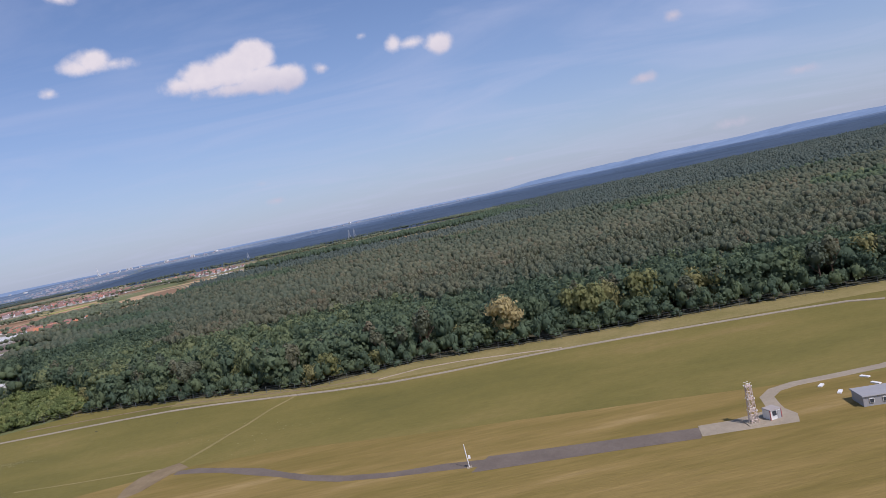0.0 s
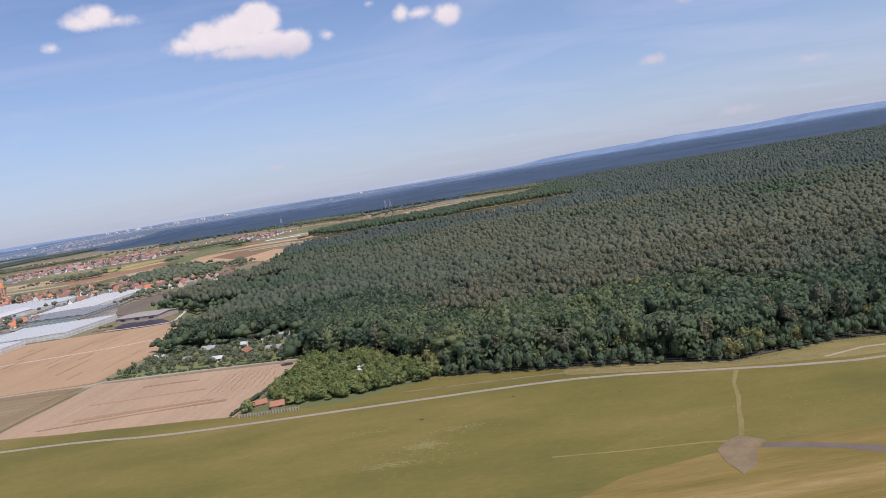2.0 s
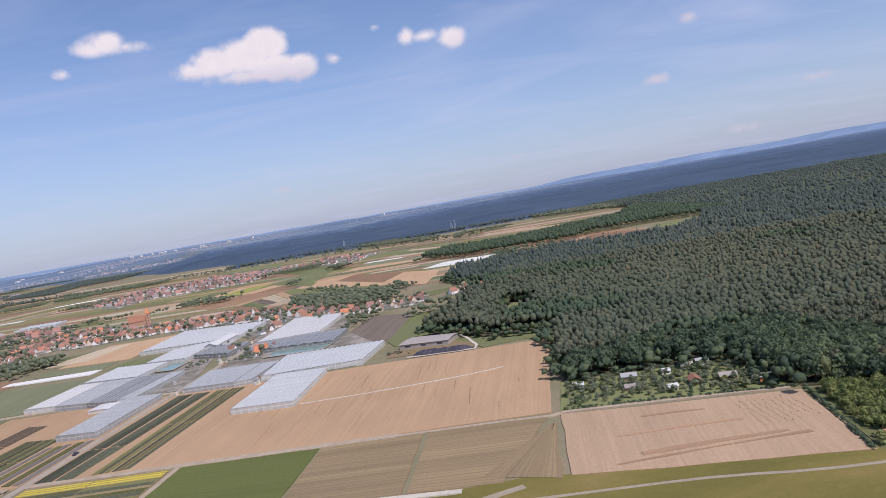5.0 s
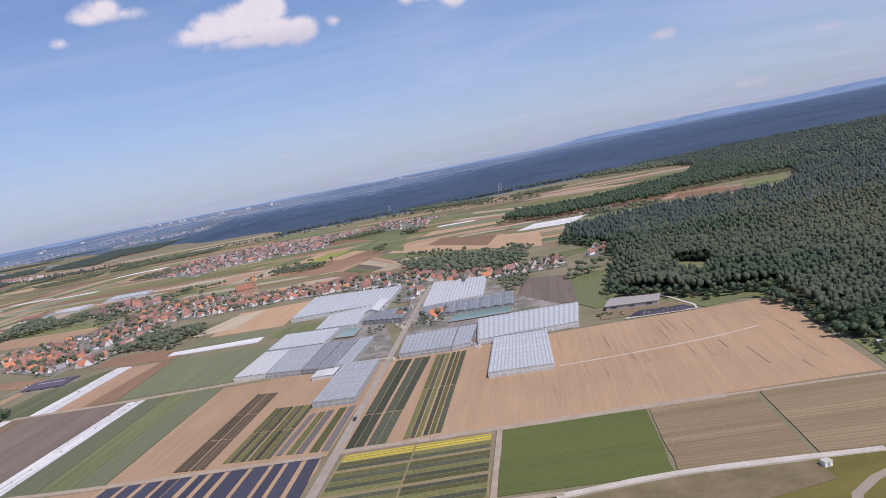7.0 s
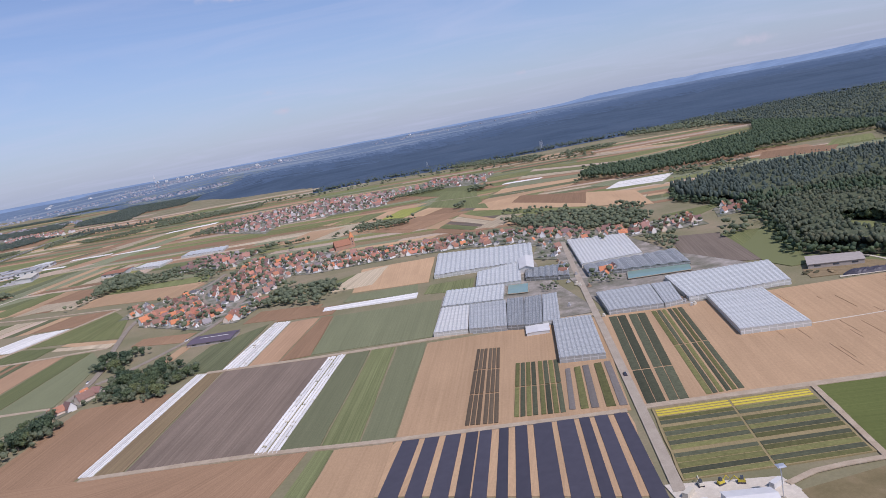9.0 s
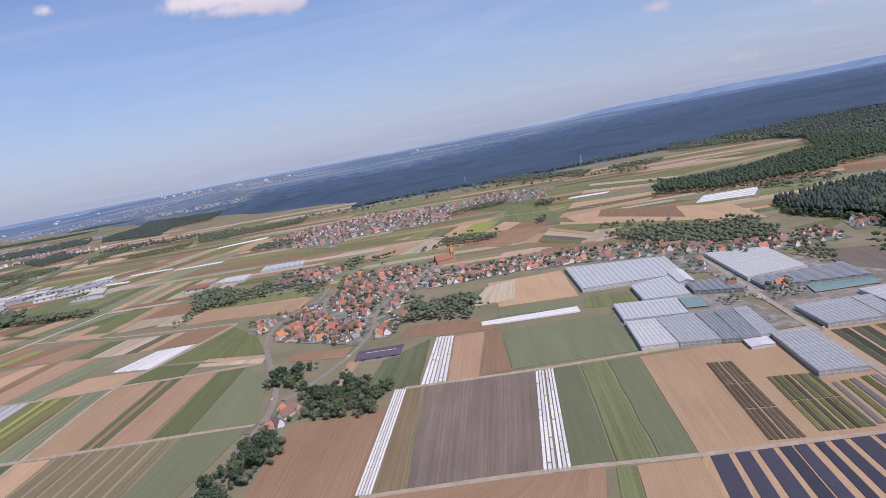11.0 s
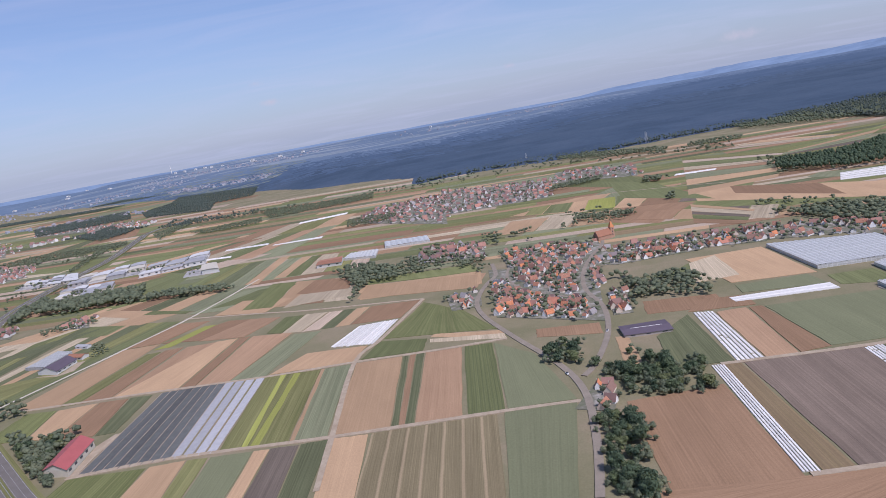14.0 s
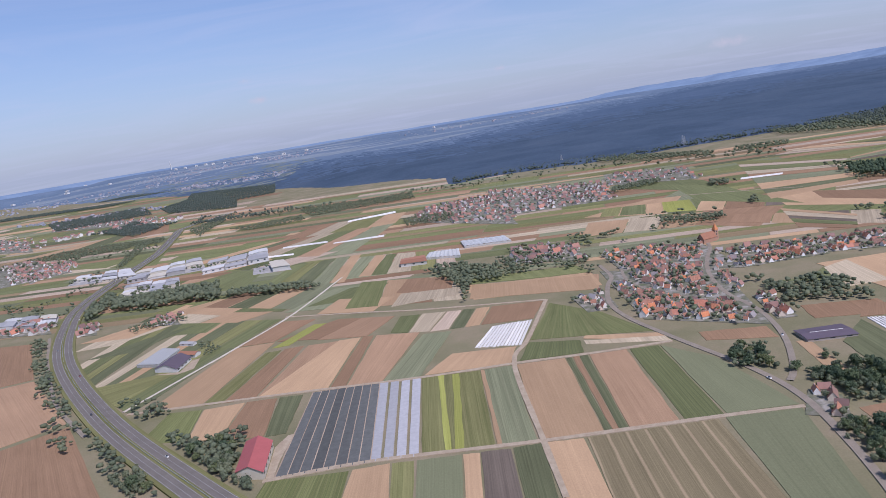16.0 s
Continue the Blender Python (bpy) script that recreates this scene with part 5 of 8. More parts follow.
HOUSES = [house_kind(6.2, 4.6, 2.5, 5.4, M_TILE, True), house_kind(7.6, 4.8, 2.6, 5.8, M_TILE, True), house_kind(5.2, 4.4, 2.8, 5.8, M_TILE, True), house_kind(9.0, 4.8, 2.2, 5.2, M_TILE, True),
          house_kind(5.6, 5.0, 2.8, 4.6, M_SLATE, True, label="house with white plaster walls and a dark grey roof")]
far_houses = []


def joined_houses(rows, wall_mat, roof_mat, label):
    """Far houses in one mesh: gabled walls and overhanging roofs, each with its own tone."""
    vs, fs, mi, tint = [], [], [], []
    for x, y, turn, ln, wd, eave, rdg, tone in rows:
        c, s = math.cos(turn), math.sin(turn)
        h, w, o = ln / 2, wd / 2, 0.3
        k = (rdg - eave) / w
        pts = [(-h, -w, 0), (h, -w, 0), (h, w, 0), (-h, w, 0), (-h, -w, eave), (h, -w, eave), (h, w, eave), (-h, w, eave), (-h, 0, rdg), (h, 0, rdg),
               (-h - o, -w - o, eave - k * o + 0.1), (h + o, -w - o, eave - k * o + 0.1), (h + o, w + o, eave - k * o + 0.1), (-h - o, w + o, eave - k * o + 0.1), (-h - o, 0, rdg + 0.1), (h + o, 0, rdg + 0.1)]
        n, base = len(vs), max(0.0, far_height(x, y) - 1) if y > 1150 else 0.0
        vs += [(x + px * c - py * s, y + px * s + py * c, base + pz) for px, py, pz in pts]
        tint += [tone] * len(pts)
        for f, m in (((0, 1, 5, 4), 0), ((2, 3, 7, 6), 0), ((1, 2, 6, 9, 5), 0), ((3, 0, 4, 8, 7), 0), ((10, 11, 15, 14), 1), ((12, 13, 14, 15), 1)):
            fs.append(tuple(n + i for i in f)); mi.append(m)
    me = poly_mesh("far_houses", vs, fs, wall_mat)
    me.materials.append(roof_mat)
    me.polygons.foreach_set("material_index", mi)
    me.attributes.new("tint", "FLOAT", "POINT").data.foreach_set("value", tint)
    return tagged(new("far_houses", me), label, "houses", kind="stuff")


def quarter(a, b, c, d, count):
    rng = random.Random(int(abs(a[0] * 3 + a[1] * 5)))
    far = (a[1] + c[1]) / 2 > 470 or (a[0] + c[0]) / 2 < -720
    sheet("village_ground", "gardens, yards and lanes between village houses", "ground", [a, b, c, d], M_YARD)
    wide, deep = 0.5 * (dist(a, d) + dist(b, c)), 0.5 * (dist(a, b) + dist(c, d))
    nu = max(1, round(math.sqrt(count * wide / deep)))
    nv = max(1, round(count / nu))
    turn = math.degrees(math.atan2(d[1] - a[1], d[0] - a[0]))
    for i in range(nu):
        for j in range(nv):
            x, y = spot(a, b, c, d, (i + 0.5 + rng.uniform(-0.34, 0.34)) / nu, (j + 0.5 + rng.uniform(-0.34, 0.34)) / nv)
            if on_street(x, y, 2.4):
                continue
            heading = turn + rng.choice((0, 90, 90, 90, 35)) + rng.uniform(-14, 14)
            s = rng.uniform(0.58, 0.86)
            if far:
                far_houses.append((x, y, radians(heading), rng.uniform(5.0, 8.0) * s, rng.uniform(4.6, 5.6) * s, 2.3 * s, rng.uniform(4.8, 5.8) * s, rng.random()))
            else:
                src = rng.choice(HOUSES[:-1] if rng.random() < 0.86 else HOUSES[-1:])
                m = pose(x, y, 0, 0, 0, heading) @ Matrix.Diagonal((s, s, s * rng.uniform(0.9, 1.1), 1))
                if id(src) in planted:
                    ob = copy_thing(src, m)
                else:
                    planted[id(src)] = ob = src
                    src.matrix_basis = m
                ob["group"] = "village houses"
            hx, hy = x + 0.5 * wide / nu + rng.uniform(-1, 1), y + rng.uniform(-1.5, 1.5) + 0.3 * deep / nv
            if rng.random() < (0.7 if far else 0.5) and not on_street(hx, hy, 2.0):
                s *= rng.uniform(0.75, 0.95)
                far_houses.append((hx, hy, radians(heading + 90), rng.uniform(4.6, 7.5) * s, rng.uniform(4.4, 5.4) * s, 2.2 * s, rng.uniform(4.6, 5.6) * s, rng.random()))
            for _ in range(3):
                tx, ty = x + rng.uniform(-6, 6), y + rng.uniform(-6, 6)
                if rng.random() < 0.8 and not on_street(tx, ty, 0.8):
                    garden_trees.append((tx, ty, rng.uniform(0.28, 0.72)))


def slab_roof(name, pts, z0, z1, mat, uv=True):
    """A sloping sheet through four points with a little thickness."""
    v = [(*p, z) for p, z in pts] + [(*p, z - 0.08) for p, z in pts]
    (p0, _), (p1, _), (p2, _), (p3, _) = pts
    uvs = [(0, 0), (0, dist(p0, p1)), (dist(p0, p3) + 0.3, dist(p0, p1)), (dist(p0, p3) + 0.3, 0)] * 2
    return poly_mesh(name, v, [(0, 1, 2, 3), (7, 6, 5, 4), (0, 4, 5, 1), (1, 5, 6, 2), (2, 6, 7, 3), (3, 7, 4, 0)], mat, uvs)


def greenhouse(a, b, c, d, bays, tone):
    bays = round(1.7 * bays)
    eave = 1.8
    rise = min(0.4, 0.14 * dist(a, d) / bays)
    root = tagged(empty("greenhouse"), {"bright": "large glasshouse with bright glass ridge roofs", "grey": "grey glasshouse with ridge roofs", "dark": "shaded dark glasshouse block", "cream": "cream whitewashed glasshouse with ridge roofs"}[tone], "greenhouse", "nursery glasshouses")
    glass = GLASS[tone]
    for k in range(bays):
        s0, s1, sm = k / bays, (k + 1) / bays, (k + 0.5) / bays
        for u, w, zu, zw in ((s0, sm, eave, eave + rise), (sm, s1, eave + rise, eave)):
            pts = [(spot(a, b, c, d, u, 0), zu), (spot(a, b, c, d, u, 1), zu), (spot(a, b, c, d, w, 1), zw), (spot(a, b, c, d, w, 0), zw)]
            part("roof_pane", slab_roof("roof_pane", pts, 0, 0, glass), root)
    for p, q in ((a, b), (b, c), (c, d), (d, a)):
        v = [(*p, 0), (*q, 0), (*q, eave), (*p, eave)]
        n = Vector((q[1] - p[1], p[0] - q[0])).normalized() * 0.1
        v += [(x + n.x, y + n.y, z) for x, y, z in v]
        part("wall", poly_mesh("wall", v, [(0, 1, 2, 3), (7, 6, 5, 4), (0, 4, 5, 1), (2, 6, 7, 3), (1, 5, 6, 2), (3, 7, 4, 0)], glass, [(0, 0), (dist(p, q), 0), (dist(p, q), eave), (0, eave)] * 2), root)
    for r in (0, 1):
        zig = [(spot(a, b, c, d, k / (2 * bays), r), eave + rise * (k % 2)) for k in range(2 * bays + 1)]
        v = [(*p, z + o) for p, z in zig for o in (-0.06, 0.08)]
        part("gable_frame", poly_mesh("gable_frame", v, [(2 * k, 2 * k + 2, 2 * k + 3, 2 * k + 1) for k in range(2 * bays)], M_STEEL), root, "steel gable frame")
    return root


def basin(a, b, c, d):
    root = tagged(empty("water_basin"), "shallow grey turquoise water basin with a thin rim", "basin")
    part("water", poly_mesh("water", [(*p, 0.75) for p in (a, b, c, d)], [(0, 1, 2, 3)], M_POND), root)
    part("rim", beams_mesh("rim", M_OLD, [((*p, 0.68), (*q, 0.68), 0.16) for p, q in ((a, b), (b, c), (c, d), (d, a))]), root)


def hall(a, b, c, d, high, roof, wall, pitch=0.16):
    """A shed or barn with a low gable roof along its longer side."""
    if dist(a, b) > dist(a, d):
        a, b, c, d = b, c, d, a
    big = dist(a, d) > 18
    words = {"white": "white", "grey": "grey", "violet": "violet grey", "red": "red", "cream": "cream", "brown": "brown tiled", "orange": "orange tiled", "weathered": "weathered"}[roof]
    root = tagged(empty("hall" if big else "shed"), f"{'long hall' if big else 'small shed'} with pale walls and a {words} roof", "hall" if big else "shed")
    rise = (pitch if dist(a, b) < 10 or pitch > 0.16 else 0.03) * dist(a, b)
    m0, m1 = between(a, b, 0.5), between(d, c, 0.5)
    vs = [(*p, -0.1) for p in (a, b, c, d)] + [(*p, high) for p in (a, b, c, d)] + [(*m0, high + rise), (*m1, high + rise)]
    part("wall", poly_mesh("wall", vs, [(0, 1, 5, 8, 4), (2, 3, 7, 9, 6), (1, 2, 6, 5), (3, 0, 4, 7), (3, 2, 1, 0)], ROOFS[wall] if wall in ROOFS else M_PLASTER), root)
    for e0, e1 in ((a, d), (b, c)):
        o0, o1 = between(m0, e0, 1.06), between(m1, e1, 1.06)
        o0, o1, p0, p1 = between(o1, o0, 1.02), between(o0, o1, 1.02), between(m1, m0, 1.02), between(m0, m1, 1.02)
        part("roof", slab_roof("roof", [(o0, high + 0.05), (o1, high + 0.05), (p1, high + rise + 0.12), (p0, high + rise + 0.12)], 0, 0, ROOFS[roof]), root)
    n = max(1, int(dist(a, d) / 4))
    count = n if pitch > 0.16 else min(n, 3)
    for e0, e1 in ((a, d), (b, c)):
        for k in range(count):
            x, y = between(e0, e1, (k + 0.5) / count)
            ob = part("window", box_mesh("window", M_DARKGLASS, (0, 0, 0, min(2.0, 0.45 * dist(a, d) / n), 0.08, 0.3 * high)), root)
            ob.matrix_basis = pose(x, y, 0.45 * high, 0, 0, math.degrees(math.atan2(e1[1] - e0[1], e1[0] - e0[0])))
    return root


def bed_rows(name, label, cat, a, b, c, d, widths, mats, high=0.25, cuts=((0.0, 1.0),), row_label="", ragged=0.0, torn=0):
    """Raised strips side by side from ad to bc; widths alternate strip and gap, from side ab to side dc. torn: breaks in each strip."""
    if len(widths) == 1 and dist(a, b) < dist(a, d):
        a, b, c, d = b, c, d, a
    root = tagged(empty(name), label, cat)
    total, at, rng = sum(widths), 0.0, random.Random(int(abs(a[0] * 11)))
    for k, w in enumerate(widths):
        if k % 2 == 0:
            pieces = cuts
            if torn:
                ends = [0.0] + sorted(rng.random() for _ in range(torn)) + [1.0]
                pieces = [(u, v - rng.uniform(0.003, 0.018)) for u, v in zip(ends, ends[1:]) if v - u > 0.03]
            for r0, r1 in pieces:
                vs, fs, n = [], [], 10
                q0, q1 = r0 + rng.uniform(0, ragged), r1 - rng.uniform(0, ragged)
                for j in range(n + 1):
                    r, sh = q0 + (q1 - q0) * j / n, rng.uniform(-0.02, 0.02) * min(w, 0.5)
                    for f, z in ((0, 0.02), (0.03, 0.6), (0.5, 1.0), (0.97, 0.6), (1, 0.02)):
                        vs.append((*spot(a, b, c, d, (at + sh + f * w) / total, r), 0.0 if f in (0, 1) else 0.25 + 0.45 * high * z))
                fs = [(5 * j + i, 5 * j + i + 1, 5 * j + i + 6, 5 * j + i + 5) for j in range(n) for i in range(4)]
                fs += [(0, 1, 2, 3, 4), tuple(5 * n + i for i in (4, 3, 2, 1, 0))]
                part("strip", poly_mesh("strip", vs, fs, mats[(k // 2) % len(mats)]), root, row_label)
        at += w
    return root


# ---- the nursery, the villages and the fields' covers ----
# glasshouses of the nursery
greenhouse((-222.7, 193.7), (-218.4, 229.6), (-201, 226.8), (-204.3, 191), 10, "bright")
greenhouse((-223.8, 230.5), (-222.2, 260.9), (-184.5, 257.7), (-190, 230.3), 12, "bright")
greenhouse((-250.6, 231.4), (-249.4, 255.4), (-229.9, 253.9), (-232.8, 228.7), 7, "grey")
greenhouse((-232.5, 228.5), (-229.5, 253.7), (-222.9, 253), (-226.4, 229.4), 3, "grey")
greenhouse((-244.9, 303.1), (-240.7, 362.3), (-212.9, 352.8), (-217.7, 304.7), 10, "cream")
greenhouse((-245.7, 285.3), (-244.9, 300.6), (-204.4, 301.1), (-206.9, 276), 5, "dark")
greenhouse((-311.1, 334.7), (-309.4, 388.7), (-258.3, 372.1), (-262.8, 329.7), 12, "bright")
greenhouse((-292.3, 298), (-290.2, 324.8), (-269.2, 331.3), (-273, 293.6), 6, "bright")
greenhouse((-270.7, 297.1), (-268.7, 312.8), (-249.8, 310), (-253.1, 288.3), 4, "dark")
greenhouse((-307.3, 274.7), (-305.2, 299.5), (-280.2, 292.9), (-283.1, 269.2), 8, "bright")
greenhouse((-310.4, 241.3), (-307.5, 272.3), (-296.5, 269.9), (-298.2, 238.7), 5, "cream")
greenhouse((-297.8, 238.5), (-296.3, 269.8), (-282.1, 267.7), (-284.8, 234.7), 6, "grey")
greenhouse((-284.6, 234.5), (-281.6, 268.2), (-275.2, 267.2), (-279.2, 232.6), 3, "dark")
greenhouse((-279.1, 232.5), (-274.9, 266.1), (-268.4, 265.8), (-273, 231.4), 3, "dark")
greenhouse((-272.8, 231.9), (-268, 265.5), (-262.5, 265.1), (-266.8, 232.2), 3, "grey")
greenhouse((-273.4, 196.2), (-269.4, 232.5), (-256.9, 230), (-260.6, 193.8), 6, "grey")
greenhouse((-538.2, 595.5), (-540, 621.4), (-501.4, 614.2), (-498.8, 589.4), 5, "bright")
greenhouse((-572.3, 573.1), (-568.3, 593.4), (-543.4, 589.8), (-543.7, 561.4), 5, "cream")
# basins
basin((-233.6, 270.1), (-231.1, 281.2), (-206.9, 277.9), (-209.6, 267.4))
basin((-280.5, 279.7), (-278.7, 293.9), (-270.4, 291.7), (-272.2, 277.4))
# sheds and halls
hall((-279.3, 225), (-278.5, 233.4), (-271.1, 232.2), (-271.9, 224.3), 1.1, "white", "white", 0.02)
hall((-271.4, 312.8), (-269.4, 334.4), (-262.4, 335), (-265.1, 311.1), 2.5, "white", "white")
hall((-177.9, 242.6), (-173.4, 252.9), (-157.4, 247.2), (-161, 238.1), 1.9, "weathered", "weathered")
barn = hall((-417.5, 288.6), (-416.9, 299.9), (-397.6, 298.9), (-398.2, 286.4), 1.3, "violet", "weathered")
part("ridge_light", beams_mesh("ridge_light", ROOFS["white"], [((-413.5, 294.3, 1.72), (-400.5, 292.8, 1.72), 0.16)]), barn, "white ridge light")
hall((-642.6, 251.5), (-644.6, 275), (-634.0, 272.3), (-632.2, 248.6), 3.0, "red", "cream", 0.2)
hall((-724.8, 390.2), (-721.7, 408.4), (-708.6, 402.8), (-710.4, 384.3), 2.2, "violet", "white", 0.17)
greenhouse((-740.8, 404.7), (-736, 431.5), (-722.5, 424), (-726, 399), 4, "grey")
hall((-720.1, 412.3), (-718.6, 418.2), (-706.2, 412.2), (-707.8, 406.4), 1.8, "brown", "white")
hall((-727, 436), (-726, 440), (-716, 435), (-717, 431), 1.6, "grey", "white")
hall((-591.9, 559.5), (-591.4, 578.5), (-572.6, 579.6), (-571, 556.3), 3, "brown", "white")
# village quarters
quarter((-465.6, 347.3), (-461, 449.6), (-398.7, 417), (-419, 313.9), 150)
quarter((-448.5, 442.6), (-448.5, 497.9), (-382.3, 480.3), (-387.2, 407.2), 70)
quarter((-387.2, 407.2), (-378.8, 451.9), (-328.5, 441.4), (-336.8, 407.7), 54)
quarter((-335.9, 410.4), (-327.2, 440), (-288.5, 433.7), (-303, 401), 32)
quarter((-301.9, 403.6), (-290.3, 438), (-231.2, 411.6), (-232.7, 374.9), 44)
quarter((-487.6, 371.5), (-489.9, 404.7), (-469.4, 405.7), (-471.3, 371.8), 7)
quarter((-413.9, 319.6), (-407.7, 356.4), (-397.8, 355), (-405, 318.5), 9)
quarter((-511.4, 513.5), (-504.7, 557), (-454.5, 544.3), (-461.4, 485.6), 24)
quarter((-211.8, 348.9), (-203.8, 377.4), (-169.2, 378.9), (-172.3, 346.3), 18)
quarter((-162.9, 358.4), (-155, 384.7), (-135.5, 390.8), (-141.9, 363.9), 6)
quarter((-266.5, 374.6), (-262.4, 418.1), (-207.8, 372.2), (-213.7, 345.9), 30)
quarter((-586.9, 791.4), (-570.3, 888.8), (-481.8, 918.7), (-481.7, 667.6), 80)
quarter((-493.8, 727.8), (-481.9, 953.1), (-346.7, 860.5), (-374.1, 723), 110)
quarter((-351.9, 826.9), (-327, 937.3), (-237.1, 872.7), (-266.4, 767.7), 28)
quarter((-1056.9, 794.6), (-1177.8, 993.5), (-1141.7, 1015.7), (-992.9, 834.3), 45)
quarter((-901.8, 539.3), (-930.3, 586.3), (-883.7, 570.3), (-854.5, 525.8), 14)
quarter((-1301.1, 1196.5), (-1488.1, 1504.4), (-1325.2, 1325), (-1207.5, 1133.6), 26)
quarter((-827.4, 504), (-838, 533.7), (-821.3, 527.5), (-808, 499.1), 6)
quarter((-1364.3, 1479.2), (-1424.4, 1616.4), (-1113.5, 1422.4), (-1065.7, 1296), 40)
quarter((-772.2, 498.5), (-780, 523.4), (-759.3, 519.1), (-745.3, 490.5), 6)
quarter((-450.7, 232), (-440.2, 248.8), (-433, 241), (-439, 225.5), 4)
quarter((-263, 338.7), (-252.1, 385), (-237.3, 387.9), (-247.4, 324.4), 6)
quarter((-258.3, 291.7), (-256.7, 301.4), (-249.7, 299), (-250.9, 288.9), 1)
quarter((-247.9, 278.3), (-244.4, 294.6), (-235.5, 291.5), (-238.9, 273.2), 2)
# copses, hedges and garden trees
copse((-399.9, 339.8), (-392.8, 363.3), (-359.4, 356.1), (-367, 322.1), 45, "oak")
copse((-434.1, 237.4), (-427.3, 261), (-398.1, 258.1), (-405.3, 226.9), 45, "oak")
copse((-448.5, 202.5), (-444.2, 223.6), (-434, 215.4), (-438.9, 189.3), 26, "oak")
copse((-451.6, 178.7), (-449.3, 192.9), (-439.5, 186.5), (-440.3, 170.4), 16, "oak")
copse((-453, 273.8), (-449.9, 292.2), (-432.1, 297.2), (-433.2, 270.1), 16, "oak")
copse((-506.9, 509.7), (-507.3, 564.3), (-477, 547.2), (-475.6, 473.8), 22, "oak")
copse((-550.9, 490.5), (-560.1, 524.8), (-511.4, 513.5), (-505, 471.7), 24, "oak")
copse((-459.6, 530.3), (-455.3, 576.2), (-412.4, 557), (-418.5, 508), 18, "oak")
copse((-481.5, 478.7), (-477.3, 513.9), (-459.3, 487.6), (-461.6, 437.2), 14, "oak")
copse((-666.7, 251.4), (-677.9, 288.8), (-649.5, 286.2), (-642.6, 251.5), 30, "oak")
copse((-711.7, 322.1), (-716.2, 332.8), (-698.6, 332.3), (-693.2, 321.1), 10, "oak")
copse((-779.4, 367), (-865.3, 520.7), (-854.8, 515.4), (-766.4, 361.9), 22, "oak")
copse((-738.4, 304.5), (-773, 371.6), (-750.2, 355.6), (-695.3, 280.7), 16, "oak")
copse((-678.7, 251.3), (-686.5, 265.2), (-676, 259.9), (-667.4, 248), 6, "oak")
copse((-868.2, 549.9), (-902.7, 676.1), (-871.9, 656.5), (-843.9, 536.8), 30, "oak")
copse((-848.8, 594.7), (-865.4, 642.2), (-742, 592.4), (-728.6, 544.4), 45, "oak")
copse((-732.6, 558.8), (-734.9, 583.9), (-659.6, 556.4), (-651.3, 529.3), 28, "oak")
copse((-949.7, 618.1), (-984, 674.6), (-927.2, 650.6), (-885.5, 582.3), 24, "oak")
copse((-803.4, 544), (-835.8, 633.5), (-805.1, 634), (-773.2, 558.2), 20, "oak")
copse((-1120.1, 1195.1), (-1186.2, 1352), (-1053.5, 1237.1), (-1008.2, 1143.9), 30, "fir")
copse((-1122.1, 901.9), (-1158, 961), (-914.7, 937), (-900.2, 896.8), 40, "oak")
copse((-952.9, 1145.9), (-986.6, 1280.1), (-613.4, 1072.9), (-610.5, 986.1), 120, "oak")
copse((-613.4, 1072.9), (-605.9, 1125.6), (-435.2, 1092.3), (-445.2, 1016.2), 45, "oak")
copse((-298.7, 975.7), (-262.3, 1071.4), (-93.9, 909.3), (-122.5, 856), 80, "oak")
copse((-440.4, 1052.9), (-423.6, 1180.7), (-267.3, 1084.4), (-293.8, 965.2), 40, "oak")
copse((-192.2, 613.7), (-145.5, 682.8), (-112.9, 687.1), (-165.6, 610), 40, "fir")
copse((-396.8, 543.2), (-384.9, 564.7), (-335.8, 550.8), (-342, 536.8), 18, "oak")
copse((-297.5, 583.1), (-289.4, 599.7), (-285, 593.8), (-293.2, 577.5), 2, "oak")
copse((-283.4, 700.5), (-266.8, 732.7), (-253.4, 709.5), (-268.6, 676.8), 6, "fir")
copse((-268.1, 458.3), (-256.6, 516.1), (-179.3, 432.7), (-192.9, 386.9), 70, "oak")
copse((-395.9, 583.4), (-379.8, 613.4), (-327.4, 580.2), (-326.3, 545.4), 14, "oak")
copse((-552.6, 473.7), (-574, 524.1), (-517.6, 517.7), (-501, 476.5), 26, "oak")
copse((-507, 481.2), (-523.8, 533), (-486.5, 544), (-456.6, 458.3), 26, "oak")
copse((-182.2, 620.9), (-158.4, 724.2), (-52.4, 566), (-80.2, 504.1), 130, "oak")
copse((-177.8, 312.4), (-168.4, 335.3), (-158.7, 332.5), (-168.7, 310), 8, "oak")
copse((-171, 277.2), (-153.9, 317.3), (-143.3, 312.9), (-160.8, 267), 20, "oak")
copse((-398.2, 357.2), (-403.9, 386.5), (-366.2, 364.3), (-359.6, 341.1), 30, "oak")
copse((-429.2, 247.8), (-442.7, 278.2), (-413.2, 269.9), (-400.7, 240), 12, "oak")

start_level(0.236, 1)
field("soil_tan", (-261.6, 159.0), (-253.5, 232.6), (-222.0, 229.4), (-230.5, 158.3))
start_level(0.25, 12)
field("straw_olive", (-262.8, 127.1), (-259.1, 158.6), (-224.3, 155.3), (-226.8, 126.2))
bed_rows("fleece_rows", "rows of white crop fleece on a field", "crop cover", (-404.7, 175.1), (-398.4, 247.7), (-394.2, 247.2), (-400.6, 174.3), [1, 0.5] * 4 + [1], [M_FLEECE], high=0.15, ragged=0.01)
bed_rows("fleece_rows", "rows of white crop fleece on a field", "crop cover", (-356.4, 170.8), (-348.1, 241.2), (-342, 240.9), (-349.6, 169.8), [1, 0.4, 1.1, 0.35, 0.9, 0.8, 1, 0.4, 1, 0.35, 1], [M_FLEECE], high=0.15, torn=4)
